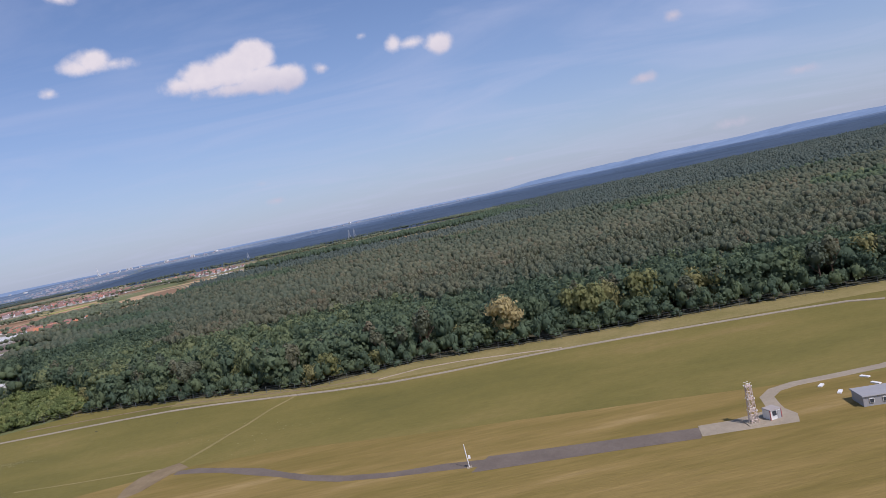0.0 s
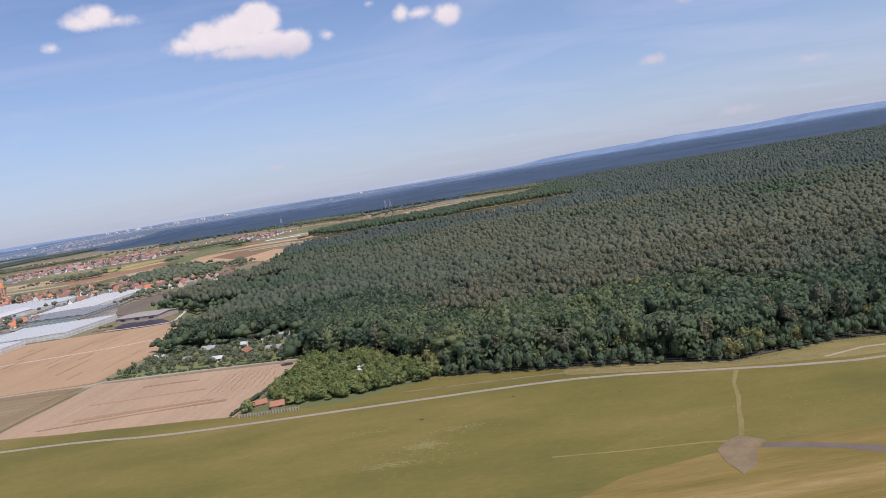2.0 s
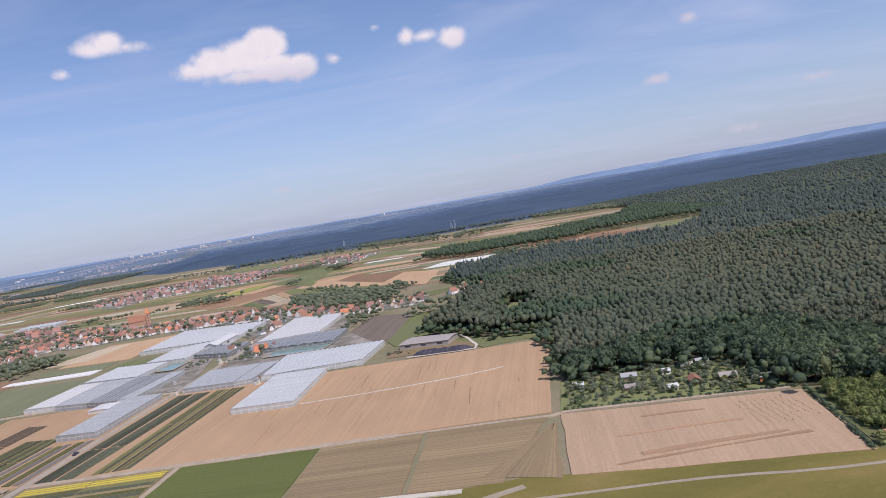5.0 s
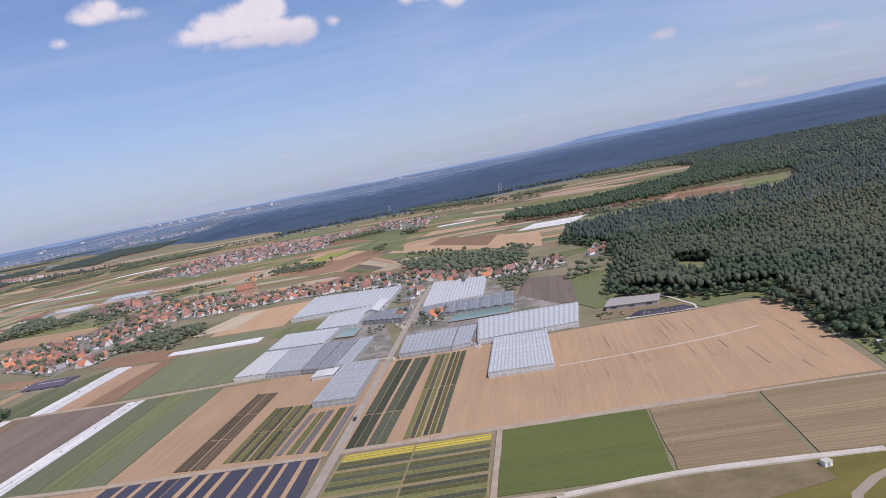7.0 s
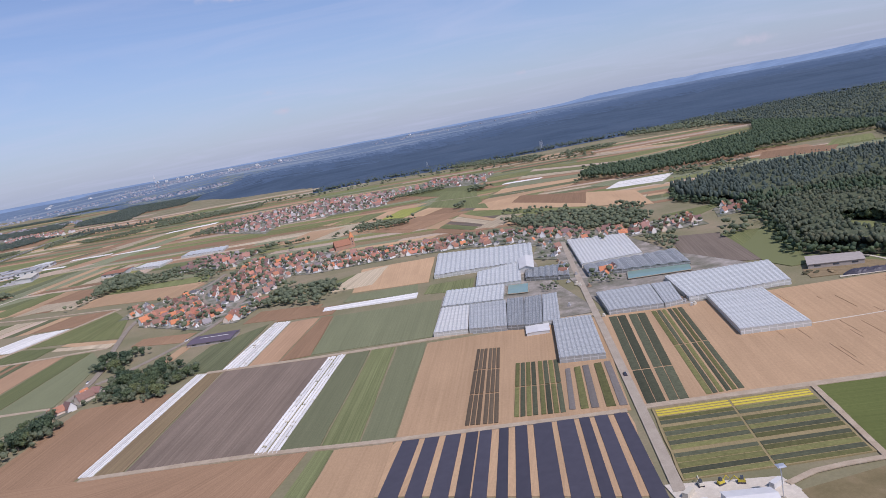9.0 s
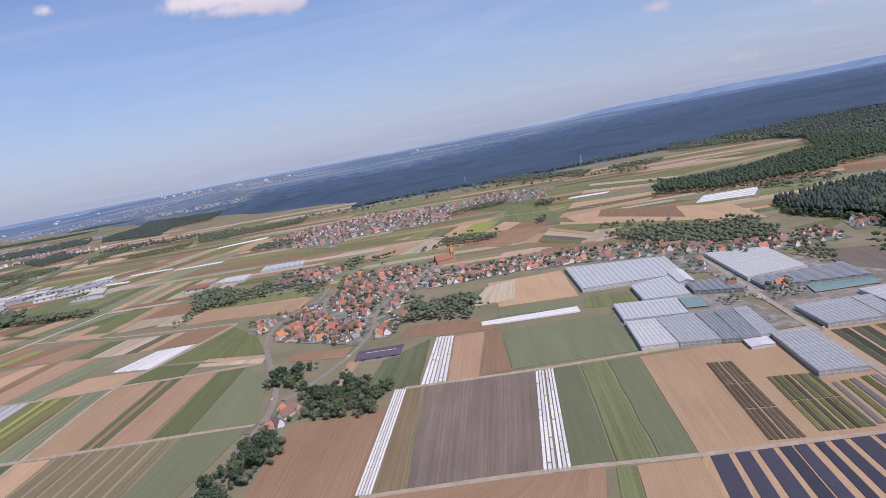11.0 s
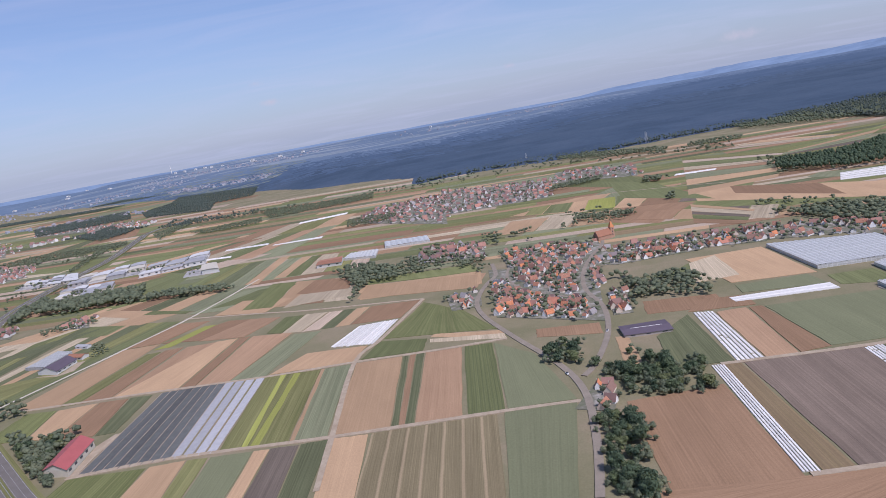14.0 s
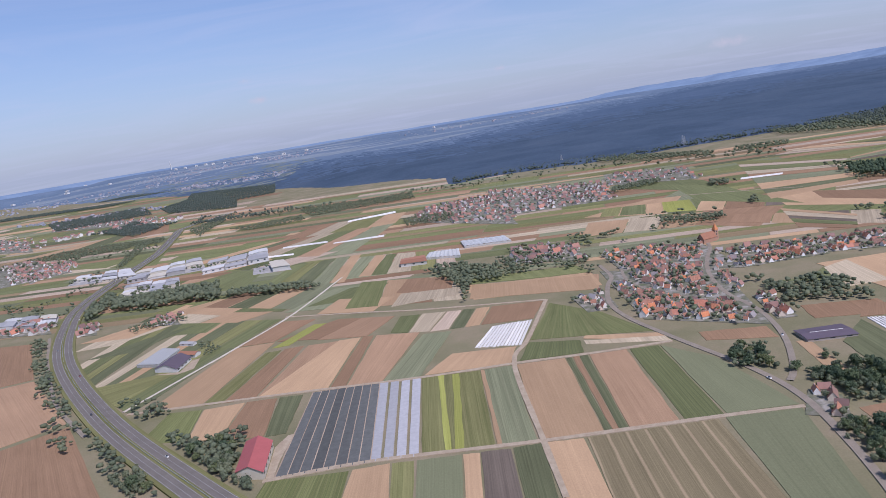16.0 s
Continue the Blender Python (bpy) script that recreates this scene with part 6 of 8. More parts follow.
bed_rows("fleece_rows", "rows of white crop fleece on a field", "crop cover", (-389, 247.2), (-383, 304.6), (-375.5, 302.2), (-380, 245.8), [1, 0.42] * 5 + [1], [M_FLEECE], high=0.15, torn=4)
bed_rows("fleece_rows", "one broad sheet of white crop fleece", "crop cover", (-362.3, 308.6), (-319, 303.3), (-318.5, 312.2), (-362.4, 315.4), [1, 0.04] * 3 + [1], [M_FLEECE])
bed_rows("fleece_rows", "rows of white crop fleece on a field", "crop cover", (-550.3, 345.8), (-538.1, 375.1), (-516.8, 375.6), (-528.3, 339.2), [1, 0.3] * 12 + [1], [M_FLEECE], ragged=0.03)
bed_rows("film_rows", "field covered in strips of dark slate film", "crop cover", (-628.5, 248.2), (-626.2, 322), (-595.8, 320.4), (-595.1, 247.9), [1, 0.06] * 7 + [1], [M_SLATE_COVER], high=0.12)
bed_rows("cover_rows", "strips of pale grey crop cover", "crop cover", (-594.9, 247.8), (-595.5, 320.3), (-576.9, 318.4), (-578, 246.6), [1, 0.3] * 3 + [1], [M_FILM_GREY], high=0.12, ragged=0.01)
bed_rows("film_rows", "field covered in strips of black mulch film", "crop cover", (-325, 118.5), (-317.5, 164), (-264.3, 158.9), (-267.5, 100.9), [4.2, 1.2, 3.5, 1.4, 3.7, 1.1, 2.9, 0.25, 2.9, 1.6, 2.2, 1.4, 2.8, 1.3, 4.3, 1.0, 4.0, 1.0, 2.4, 1.0, 3.1, 1.2, 3.0], [M_FILM], high=0.15)
bed_rows("planted_beds", "brown planted beds on bare soil", "crop beds", (-302.1, 166.6), (-296.1, 220.5), (-288.9, 218.3), (-293.9, 165), [1, 0.25] * 2 + [1, 0.6, 1, 0.25, 1, 0.25, 1], [M_BED_BROWN], cuts=((0.0, 0.33), (0.345, 0.66), (0.675, 1.0)))
bed_rows("planted_beds", "green planted beds on bare soil", "crop beds", (-289.9, 166.5), (-285.6, 202.1), (-273.6, 199.3), (-277.5, 164.4), [1, 0.25] * 3 + [1, 0.6, 1, 0.25, 1, 0.25, 1, 0.25, 1], [M_BED_GREEN, M_BED_DARK], cuts=((0.0, 0.5), (0.52, 1.0)))
bed_rows("planted_beds", "grey violet planted beds", "crop beds", (-276.5, 165.3), (-272.9, 191.1), (-260.2, 191.5), (-263, 162.5), [0.8, 0.6, 1, 0.3, 1, 0.8, 1.2, 0.4, 1], [M_BED_GREY, M_BED_GREEN])
bed_rows("planted_beds", "dark green planted beds with a path between", "crop beds", (-259, 161.1), (-251.4, 229.2), (-239.7, 227.2), (-249.2, 160.5), [1, 0.03, 1, 0.32, 1, 0.03, 1], [M_BED_DARK], cuts=((0.0, 0.3), (0.31, 1.0)))
bed_rows("planted_beds", "bright green planted beds with yellow flowers", "crop beds", (-245.1, 160.7), (-237.8, 227.3), (-227.9, 226.2), (-236.1, 160.8), [1, 0.1, 0.8, 0.2, 0.8, 0.35, 0.8, 0.2, 0.8, 0.2, 1], [M_BED_GREEN, M_BED_DARK], cuts=((0.0, 0.5), (0.51, 1.0)))
bed_rows("flower_rows", "long beds of green and yellow flowers", "crop beds", (-261.9, 127.8), (-227.7, 126.5), (-224.6, 154.8), (-258.2, 157.3), [0.8, 0.1, 0.9, 0.08, 1, 0.1, 0.9, 0.08, 0.8, 0.75, 0.9, 0.1, 0.9, 0.08, 0.9, 0.1, 1, 0.08, 0.9, 0.7, 0.9, 0.1, 0.8, 0.3, 0.45, 0.22, 0.4, 0.22, 0.35], [M_BED_GREEN, M_BED_DARK, M_BED_GREEN, M_BED_GREEN, M_BED_DARK, M_BED_GREEN, M_BED_DARK, M_BED_GREEN, M_BED_DARK, M_BED_GREEN, M_BED_DARK, M_BED_GREEN, M_BED_YELLOW, M_BED_YELLOW, M_BED_YELLOW], cuts=((0.0, 0.48), (0.495, 1.0)))
bed_rows("fleece_rows", "pale fleece over a far field", "crop cover", (-177.3, 540.3), (-137.1, 528.1), (-116.3, 564.5), (-160, 569.8), [1, 0.3, 1, 0.6] * 4 + [1], [M_FLEECE])
bed_rows("fleece_rows", "narrow strip of white crop fleece", "crop cover", (-790.6, 724.2), (-792.3, 733.8), (-705.7, 710.7), (-703.8, 700.5), [1], [M_FLEECE])
bed_rows("fleece_rows", "narrow strip of white crop fleece", "crop cover", (-725.3, 751.6), (-726.1, 762), (-676.8, 755.3), (-675.3, 743.8), [1], [M_FLEECE])
bed_rows("fleece_rows", "narrow strip of white crop fleece", "crop cover", (-667.6, 730.4), (-667.1, 736.5), (-614.2, 735.1), (-613.7, 724.3), [1], [M_FLEECE])
bed_rows("fleece_rows", "narrow strip of white crop fleece", "crop cover", (-668, 878.7), (-668, 893), (-608.1, 912.3), (-607.5, 895.6), [1], [M_FLEECE])
bed_rows("fleece_rows", "narrow strip of white crop fleece", "crop cover", (-243.8, 717.7), (-238.1, 727.3), (-200.1, 716.9), (-205.6, 706.5), [1], [M_FLEECE])



# ---- airfield things ----
start_level(0.125, 5)
sheet("asphalt_strip", "dark asphalt strip on the airfield grass", "pavement", [(-1.2, 53.6), (0.4, 56.3), (9, 54.6), (17.4, 53.0), (16.6, 50.9), (8, 52.3)], M_STRIP)
sheet("concrete_pad", "pale grey concrete pad at the end of the strip", "pavement", [(17.3, 53.4), (19.9, 53.1), (22.1, 53.5), (24.3, 53.7), (24.6, 51.8), (23.9, 50.2), (22.5, 50.4), (16.8, 51.2)], M_OLD)
def plain_lane(name, label, pts, width, mat, z=0.1215, wobble=0.0):
    return tagged(new(name, ribbon(name, pts, width, z, mat, thick=0.2, wobble=wobble)), label, "path", kind="structure")


plain_lane("service_lane", "grey service lane curving over the grass", [(23.6, 52.2), (24.0, 54.5), (24.5, 56.5), (25.8, 57.8), (27.8, 58.3), (31.4, 58.2), (35.8, 58.2), (44, 59.6), (56, 62)], 1.15, M_OLD)
plain_lane("asphalt_track", "narrow worn asphalt track", [(-31.6, 69.8), (-29.4, 69.2), (-25.4, 67.2), (-21.8, 64.9), (-18.7, 62.5), (-15.8, 60.2), (-12.5, 58.3), (-8.1, 56.8), (-3.5, 56), (0.4, 55)], 1.25, M_STRIP, wobble=0.5)
plain_lane("trodden_path", "trodden straw-coloured path over the meadow", [(-23.6, 93.4), (-26.2, 88.4), (-27.8, 83.4), (-29.3, 80.1), (-30.6, 76.6), (-32.2, 73)], 0.5, M_VERGE, wobble=0.4)
plain_lane("trodden_path", "trodden straw-coloured path over the meadow", [(-52, 75), (-44, 73.6), (-36, 72.6), (-33, 71.8)], 0.3, M_VERGE, wobble=0.6)
sheet("bare_earth", "bare dry earth where tracks meet", "ground", [(-32.4, 73.0), (-30.6, 70.8), (-32.2, 69.5), (-33.8, 66.0), (-35.8, 64.6), (-36.2, 67.8), (-35.9, 70.4), (-34.4, 72.0)], M_DIRT)
plain_lane("fence_path", "sandy path along the airfield fence", [(-70, 107.4), (-45, 103.8), (-30, 98.4), (-22, 95.6), (-12, 93.6)], 0.5, M_DIRT, 0.157, 0.4)
plain_lane("fence_path", "pale sandy path along the airfield fence", [(-12, 92.6), (-6, 94.0), (0, 93.2), (6, 91.2), (13, 88.8)], 0.5, M_TRACK, 0.158, 0.3)
sheet("verge", "dry grass verge between the lane and the fence", "meadow", [(-45, 102.6), (-25.8, 95), (-10, 91.2), (13, 88.6), (60, 82.6), (130, 75), (130, 80.4), (60, 88), (38, 91.6), (14, 94.8), (-8, 98.6), (-22, 96.8), (-37, 103.4), (-45, 105.6)], M_VERGE)

# white flowers scattered in the meadow
rng_f = np.random.default_rng(31)
fx, fy = [], []
for cx, cy, sx, sy, n in ((-66, 84, 1.6, 0.7, 260), (-61, 88, 2.0, 0.6, 140), (-70, 80, 1.9, 0.5, 190), (-67, 81, 4, 2.2, 90), (-74, 92, 2, 0.6, 70), (-24, 80, 5, 3, 30)):
    fx.append(rng_f.normal(cx, sx, n)); fy.append(rng_f.normal(cy, sy, n))
fx, fy = np.concatenate(fx), np.concatenate(fy)
a = rng_f.uniform(0, 6.28, len(fx))
tuft = np.array([[-0.1, 0, 0.13], [0.1, 0.02, 0.13], [0, 0.09, 0.14], [0.02, -0.09, 0.135]])
fv = np.stack([tuft[None, :, 0] * np.cos(a)[:, None] - tuft[None, :, 1] * np.sin(a)[:, None] + fx[:, None], tuft[None, :, 0] * np.sin(a)[:, None] + tuft[None, :, 1] * np.cos(a)[:, None] + fy[:, None], np.repeat(tuft[None, :, 2], len(fx), 0)], -1).reshape(-1, 3)
ft = (np.array([[0, 1, 2], [0, 3, 1]])[None] + 4 * np.arange(len(fx))[:, None, None]).reshape(-1, 3)
M_FLOWER = plain("pale meadow flowers", (0.36, 0.32, 0.13), 0.9, 0, 0.2, 2)
tagged(new("meadow_flowers", tri_mesh("meadow_flowers", fv, ft, M_FLOWER)), "pale flower tufts in the meadow", "flowers", kind="stuff")
for x, y, r in ((-66.5, 93.5, 0.5), (-53.5, 97, 0.45), (-30, 88, 0.3), (-40, 92, 0.4), (20, 62, 0.3)):
    ob = tagged(new("molehill", tri_mesh("molehill", *crown(int(abs(x)), 0, 2, 1, 0.1, 0.5, 0.0), M_FLOOR)), "small dark mound in the grass", "mound", "dark mounds in the meadow")
    ob.matrix_world = pose(x, y, -0.05) @ Matrix.Diagonal((2 * r, 2 * r, r, 1))


def lattice_mast(x, y, high, half, panels, label, mat, name="lattice_mast", taper=0.35, cat="mast"):
    root = tagged(empty(name, x, y), label, cat)
    def corner(k, z):
        h = half * (1 - (1 - taper) * z / high)
        return Vector((h * (1, 1, -1, -1)[k % 4], h * (1, -1, -1, 1)[k % 4], z))
    for k in range(4):
        part("leg", beams_mesh("leg", mat, [(corner(k, -0.1), corner(k, high), 0.05 * half + 0.025)]), root)
        for p in range(panels):
            z0, z1 = high * p / panels, high * (p + 1) / panels
            q = (corner(k, z0), corner(k + 1, z1)) if (p + k) % 2 else (corner(k + 1, z0), corner(k, z1))
            part("brace", beams_mesh("brace", mat, [(*q, 0.03 * half + 0.012)]), root)
            part("rung", beams_mesh("rung", mat, [(corner(k, z1), corner(k + 1, z1), 0.03 * half + 0.012)]), root)
    return root


mast = lattice_mast(21.1, 51.7, 3.15, 0.27, 7, "pale painted lattice mast with three platforms on the pad", M_RUST, taper=0.6)
for z, s in ((1.1, 0.46), (2.05, 0.42), (3.05, 0.38)):
    part("platform", box_mesh("platform", M_RUST, (0, 0, z, s, s, 0.03)), mast, "small pale platform")
    for sx, sy in ((1, 1), (-1, 1), (1, -1), (-1, -1)):
        part("lamp", box_mesh("lamp", M_WHITE, (sx * s * 0.62, sy * s * 0.5, z + 0.03, 0.08, 0.07, 0.1, 0.02)), mast)
    part("railing", beams_mesh("railing", M_WHITE, [((-s / 2, -s / 2, z + 0.3), (s / 2, -s / 2, z + 0.3), 0.018), ((-s / 2, s / 2, z + 0.3), (s / 2, s / 2, z + 0.3), 0.018)]), mast)
part("footing", box_mesh("footing", M_OLD, (0, 0, -0.1, 1.3, 1.3, 0.3, 0.05)), mast, "concrete footing")

hut = tagged(empty("equipment_hut", 22.7, 52.0, 0, 14), "small white equipment hut with red stripes on the pad", "hut")
part("wall", box_mesh("wall", M_WHITE, (0, 0, 0, 0.95, 0.9, 0.86)), hut)
part("roof", box_mesh("roof", ROOFS["weathered"], (0, 0, 0.86, 1.04, 1.0, 0.07, 0.03)), hut, "flat brownish roof")
part("door", box_mesh("door", ROOFS["grey"], (0.28, -0.47, 0.06, 0.3, 0.05, 0.7)), hut, "grey steel door")
part("sign", box_mesh("sign", M_DARKGLASS, (-0.12, -0.47, 0.45, 0.34, 0.04, 0.34)), hut, "dark panel")
for sx in (-1, 1):
    part("stripe", box_mesh("stripe", ROOFS["red"], (sx * 0.5, -0.46, 0.03, 0.05, 0.06, 0.88)), hut, "red corner stripe")

station = tagged(empty("service_building", 32.2, 50.9, 0, -8), "low grey service building with a flat slate roof", "building")
part("wall", box_mesh("wall", ROOFS["grey"], (0, 0, 0, 6.2, 1.9, 0.9)), station)
part("roof", box_mesh("roof", ROOFS["grey"], (0, 0, 0.9, 6.4, 2.1, 0.08, 0.03)), station, "slate grey flat roof")
for k in range(4):
    w = part("window", box_mesh("window", M_WHITE, (-2.5 + 0.95 * k, -0.97, 0.36, 0.34, 0.06, 0.36)), station, "white window frame")
    part("pane", box_mesh("pane", M_DARKGLASS, (-2.5 + 0.95 * k, -1.0, 0.40, 0.25, 0.05, 0.28)), w)
for x, y in ((29.5, 54.3), (32.7, 54.6), (33.0, 56.5), (29.2, 56.5)):
    ob = tagged(new("concrete_slab", box_mesh("concrete_slab", M_WHITE, (0, 0, -0.02, 0.8, 0.36, 0.22, 0.03))), "pale concrete slab lying in the grass", "slab", "slabs in the grass")
    ob.matrix_world = pose(x, y, 0, 0, 0, 20 * x)

wind = tagged(empty("wind_mast", -1.3, 54.8), "thin pale mast with a small box on the grass", "mast")
part("pole", beams_mesh("pole", M_WHITE, [((0, 0, -0.1), (-0.12, 0, 2.1), 0.045)]), wind)
part("box", box_mesh("box", M_WHITE, (0.14, 0, 0.85, 0.2, 0.16, 0.25, 0.02)), wind, "white metal box")
part("plate", box_mesh("plate", M_OLD, (0, 0, -0.05, 0.5, 0.5, 0.2, 0.03)), wind)

# fence before the wood
FENCE = [(-78, 112.2), (-58, 109.6), (-37, 102.4), (-22, 95.9), (-8, 97.6), (14, 93.8), (38, 90.8), (60, 87), (130, 79.6)]
fence = tagged(empty("fence"), "dark wire mesh fence on steel posts before the wood", "fence")
M_WIRE = plain("dull steel fence wire", (0.20, 0.21, 0.20), 0.6, 0.4, 0.1, 2)
fence_line = smoothed(FENCE, 2.6)
post_mesh = beams_mesh("post", M_WIRE, [((0, 0, -0.1), (0, 0, 1.15), 0.03)])
for q in fence_line:
    part("post", post_mesh, fence).matrix_basis = pose(q.x, q.y, 0)
for z in (0.25, 0.55, 0.85, 1.15):
    part("wire", ribbon("wire", FENCE, 0.014, z, M_WIRE, thick=0.014), fence)

# ---- allotments and orchard ----
sheet("allotment_ground", "green garden plots behind the stubble field", "ground", [(-138, 150.6), (-91, 141.4), (-93, 168), (-134, 172)], CROPS["meadow"])
sheet("orchard_ground", "rough grass under the orchard trees", "ground", [(-96, 108.4), (-90.5, 140), (-78, 134), (-66, 112), (-78, 107)], CROPS["meadow"])


def garden_hut(x, y, ln, wd, high, turn, wall, roof, label):
    root = tagged(empty("garden_hut", x, y, 0, turn), label, "hut", "allotment huts")
    part("wall", box_mesh("wall", wall, (0, 0, -0.05, ln, wd, high)), root)
    k = 0.28 * wd
    for s in (-1, 1):
        e = [(-ln * 0.56, s * wd * 0.6, high - 0.1), (ln * 0.56, s * wd * 0.6, high - 0.1), (ln * 0.56, 0, high + k), (-ln * 0.56, 0, high + k)]
        v = e + [(px, py, pz - 0.1) for px, py, pz in e]
        part("roof", poly_mesh("roof", v, [(0, 1, 2, 3), (7, 6, 5, 4), (0, 4, 5, 1), (1, 5, 6, 2), (2, 6, 7, 3), (3, 7, 4, 0)], roof), root)
    part("gable", poly_mesh("gable", [(px, py, pz) for px in (-ln / 2, ln / 2) for py, pz in ((-wd / 2, high - 0.1), (wd / 2, high - 0.1), (0, high + k - 0.06))], [(0, 1, 2), (5, 4, 3), (0, 3, 4, 1), (1, 4, 5, 2), (2, 5, 3, 0)], wall), root)
    part("door", box_mesh("door", M_WOOD, (-ln * 0.2, -wd / 2 - 0.02, 0, 0.5, 0.05, high * 0.8)), root)
    part("window", box_mesh("window", M_DARKGLASS, (ln * 0.22, -wd / 2 - 0.02, high * 0.4, 0.55, 0.05, 0.4)), root)
    return root


for x, y, ln, wd, high, turn, wall, roof, label in (
        (-90.0, 110.4, 2.1, 1.7, 0.75, 8, M_WOOD, ROOFS["brown"], "small timber hut with a red tiled roof by the orchard"),
        (-93.4, 112.8, 2.0, 1.5, 0.7, 15, M_WOOD, ROOFS["brown"], "small timber hut with a red tiled roof by the orchard"),
        (-95.5, 148.6, 3.6, 2.0, 1.2, -12, ROOFS["orange"], ROOFS["weathered"], "orange garden hut with a weathered roof"),
        (-100.5, 153.5, 3.4, 2.2, 1.1, -12, M_WOOD, ROOFS["weathered"], "brown garden hut with a weathered roof"),
        (-101, 167, 2.8, 2.0, 1.2, -10, M_PLASTER, ROOFS["grey"], "pale garden hut with a grey roof"),
        (-105, 166, 2.6, 1.8, 1.1, -8, M_PLASTER, ROOFS["cream"], "pale garden hut with a cream roof"),
        (-107.5, 154.5, 3.0, 2.2, 1.2, 80, M_WOOD, ROOFS["brown"], "brown garden hut with a tiled roof"),
        (-110.5, 164.5, 2.0, 1.6, 1.0, -8, M_PLASTER, ROOFS["white"], "small white garden hut"),
        (-113, 152.5, 2.2, 1.6, 1.0, 0, M_PLASTER, ROOFS["white"], "small white garden hut"),
        (-119, 165, 3.4, 2.2, 1.1, -14, M_WOOD, ROOFS["grey"], "brown garden hut with a grey roof"),
        (-121, 157, 2.4, 1.8, 1.0, -6, M_WOOD, ROOFS["weathered"], "weathered garden hut with a boarded roof"),
        (-131, 165, 2.4, 1.6, 1.0, -10, M_PLASTER, ROOFS["white"], "small white garden hut")):
    garden_hut(x, y, ln, wd, high, turn, wall, roof, label)

van = tagged(empty("caravan", -78, 124.6, 0, 20), "white caravan parked under orchard trees", "caravan")
part("body", box_mesh("body", M_WHITE, (0, 0, 0.25, 1.7, 0.9, 0.8, 0.2)), van)
part("window", box_mesh("window", M_DARKGLASS, (0.2, -0.42, 0.62, 0.6, 0.06, 0.24)), van)
for sx in (-0.35, 0.35):
    part("wheel", beams_mesh("wheel", M_FILM, [((sx, -0.46, 0.2), (sx, 0.46, 0.2), 0.22)]), van)

rg = random.Random(41)
ox, oy = scatter([(-95, 110), (-89.5, 139), (-78, 134), (-62, 113), (-78, 108.5)], 1.95, 42)
for x, y in zip(ox, oy):
    if min(dist((x, y), p) for p in ((-90.2, 110.4), (-93.4, 112.8))) > 2.0 and min(dist((x, y), p) for p in ((-78, 124), (-77.4, 121), (-77, 118.5))) > 2.6:
        plant(FRUITS, x, y, rg.uniform(0.62, 1.1), "orchard trees", rg)
qx, qy = scatter([(-94, 111), (-89.5, 139), (-77, 134), (-62, 113.5), (-78, 109.5)], 1.7, 48)
off = np.array([min(dist((x, y), p) for p in ((-90.2, 110.4), (-93.4, 112.8), (-78, 124), (-78.5, 121), (-79, 118.5))) > 2.3 for x, y in zip(qx, qy)])
qx, qy = qx[off], qy[off]
rq = np.random.default_rng(49)
wood("orchard_thicket", "dense light green thicket of orchard trees", qx, qy, rq.uniform(1.5, 3.2, len(qx)), rq.uniform(1.7, 2.8, len(qx)), WOOD_OAK, M_ORCHARD_MASS, rq.uniform(0, 1, len(qx)), -0.05, 50)
for k in range(34):
    x, y = spot((-137, 152), (-134, 171), (-93, 167), (-92, 143.5), rg.random(), rg.random())
    plant(BUSHES if rg.random() < 0.6 else FRUITS, x, y, rg.uniform(0.45, 0.85), "allotment shrubs", rg)
rh2 = np.random.default_rng(44)
ax, ay = scatter([(-136, 152.5), (-93, 144), (-94, 167), (-133, 170.5)], 2.1, 46)
free = np.array([rg.random() < 0.85 for _ in ax])
ax, ay = ax[free], ay[free]
wood("garden_shrubs", "many shrubs and small trees between allotment plots", ax, ay, rh2.uniform(0.7, 2.4, len(ax)), rh2.uniform(1.2, 2.6, len(ax)), WOOD_OAK, M_HEDGE, rh2.uniform(0, 1, len(ax)), -0.05, 47)
for p, q, label in (((-90.6, 140.4), (-97.2, 108.4), "dark green clipped hedge beside the orchard"), ((-137, 150.9), (-92, 141.6), "low clipped hedge before the allotments")):
    f = np.sort(rh2.uniform(0, 1, 150))
    hd = wood("hedge", label, p[0] + (q[0] - p[0]) * f + rh2.normal(0, 0.12, 150), p[1] + (q[1] - p[1]) * f + rh2.normal(0, 0.12, 150), rh2.uniform(0.65, 0.95, 150), rh2.uniform(0.8, 1.2, 150), WOOD_MID, M_OAK_WOOD, rh2.uniform(0, 0.5, 150), -0.05, 45)
    hd["category"], hd["kind"] = "hedge", "thing"
# pale picket fence before the orchard
pickets = tagged(empty("picket_fence"), "pale weathered picket fence before the orchard huts", "fence")
picket = box_mesh("picket", ROOFS["weathered"], (0, 0, -0.05, 0.2, 0.05, 0.75))
for k in range(22):
    x, y = between((-95.5, 107.6), (-86, 107.0), k / 21)
    part("picket", picket, pickets).matrix_basis = pose(x, y, 0, 0, 0, -4)
part("rail", beams_mesh("rail", ROOFS["weathered"], [((-95.6, 107.68, 0.5), (-85.9, 107.08, 0.5), 0.04)]), pickets)

start_level(0.25, 12)
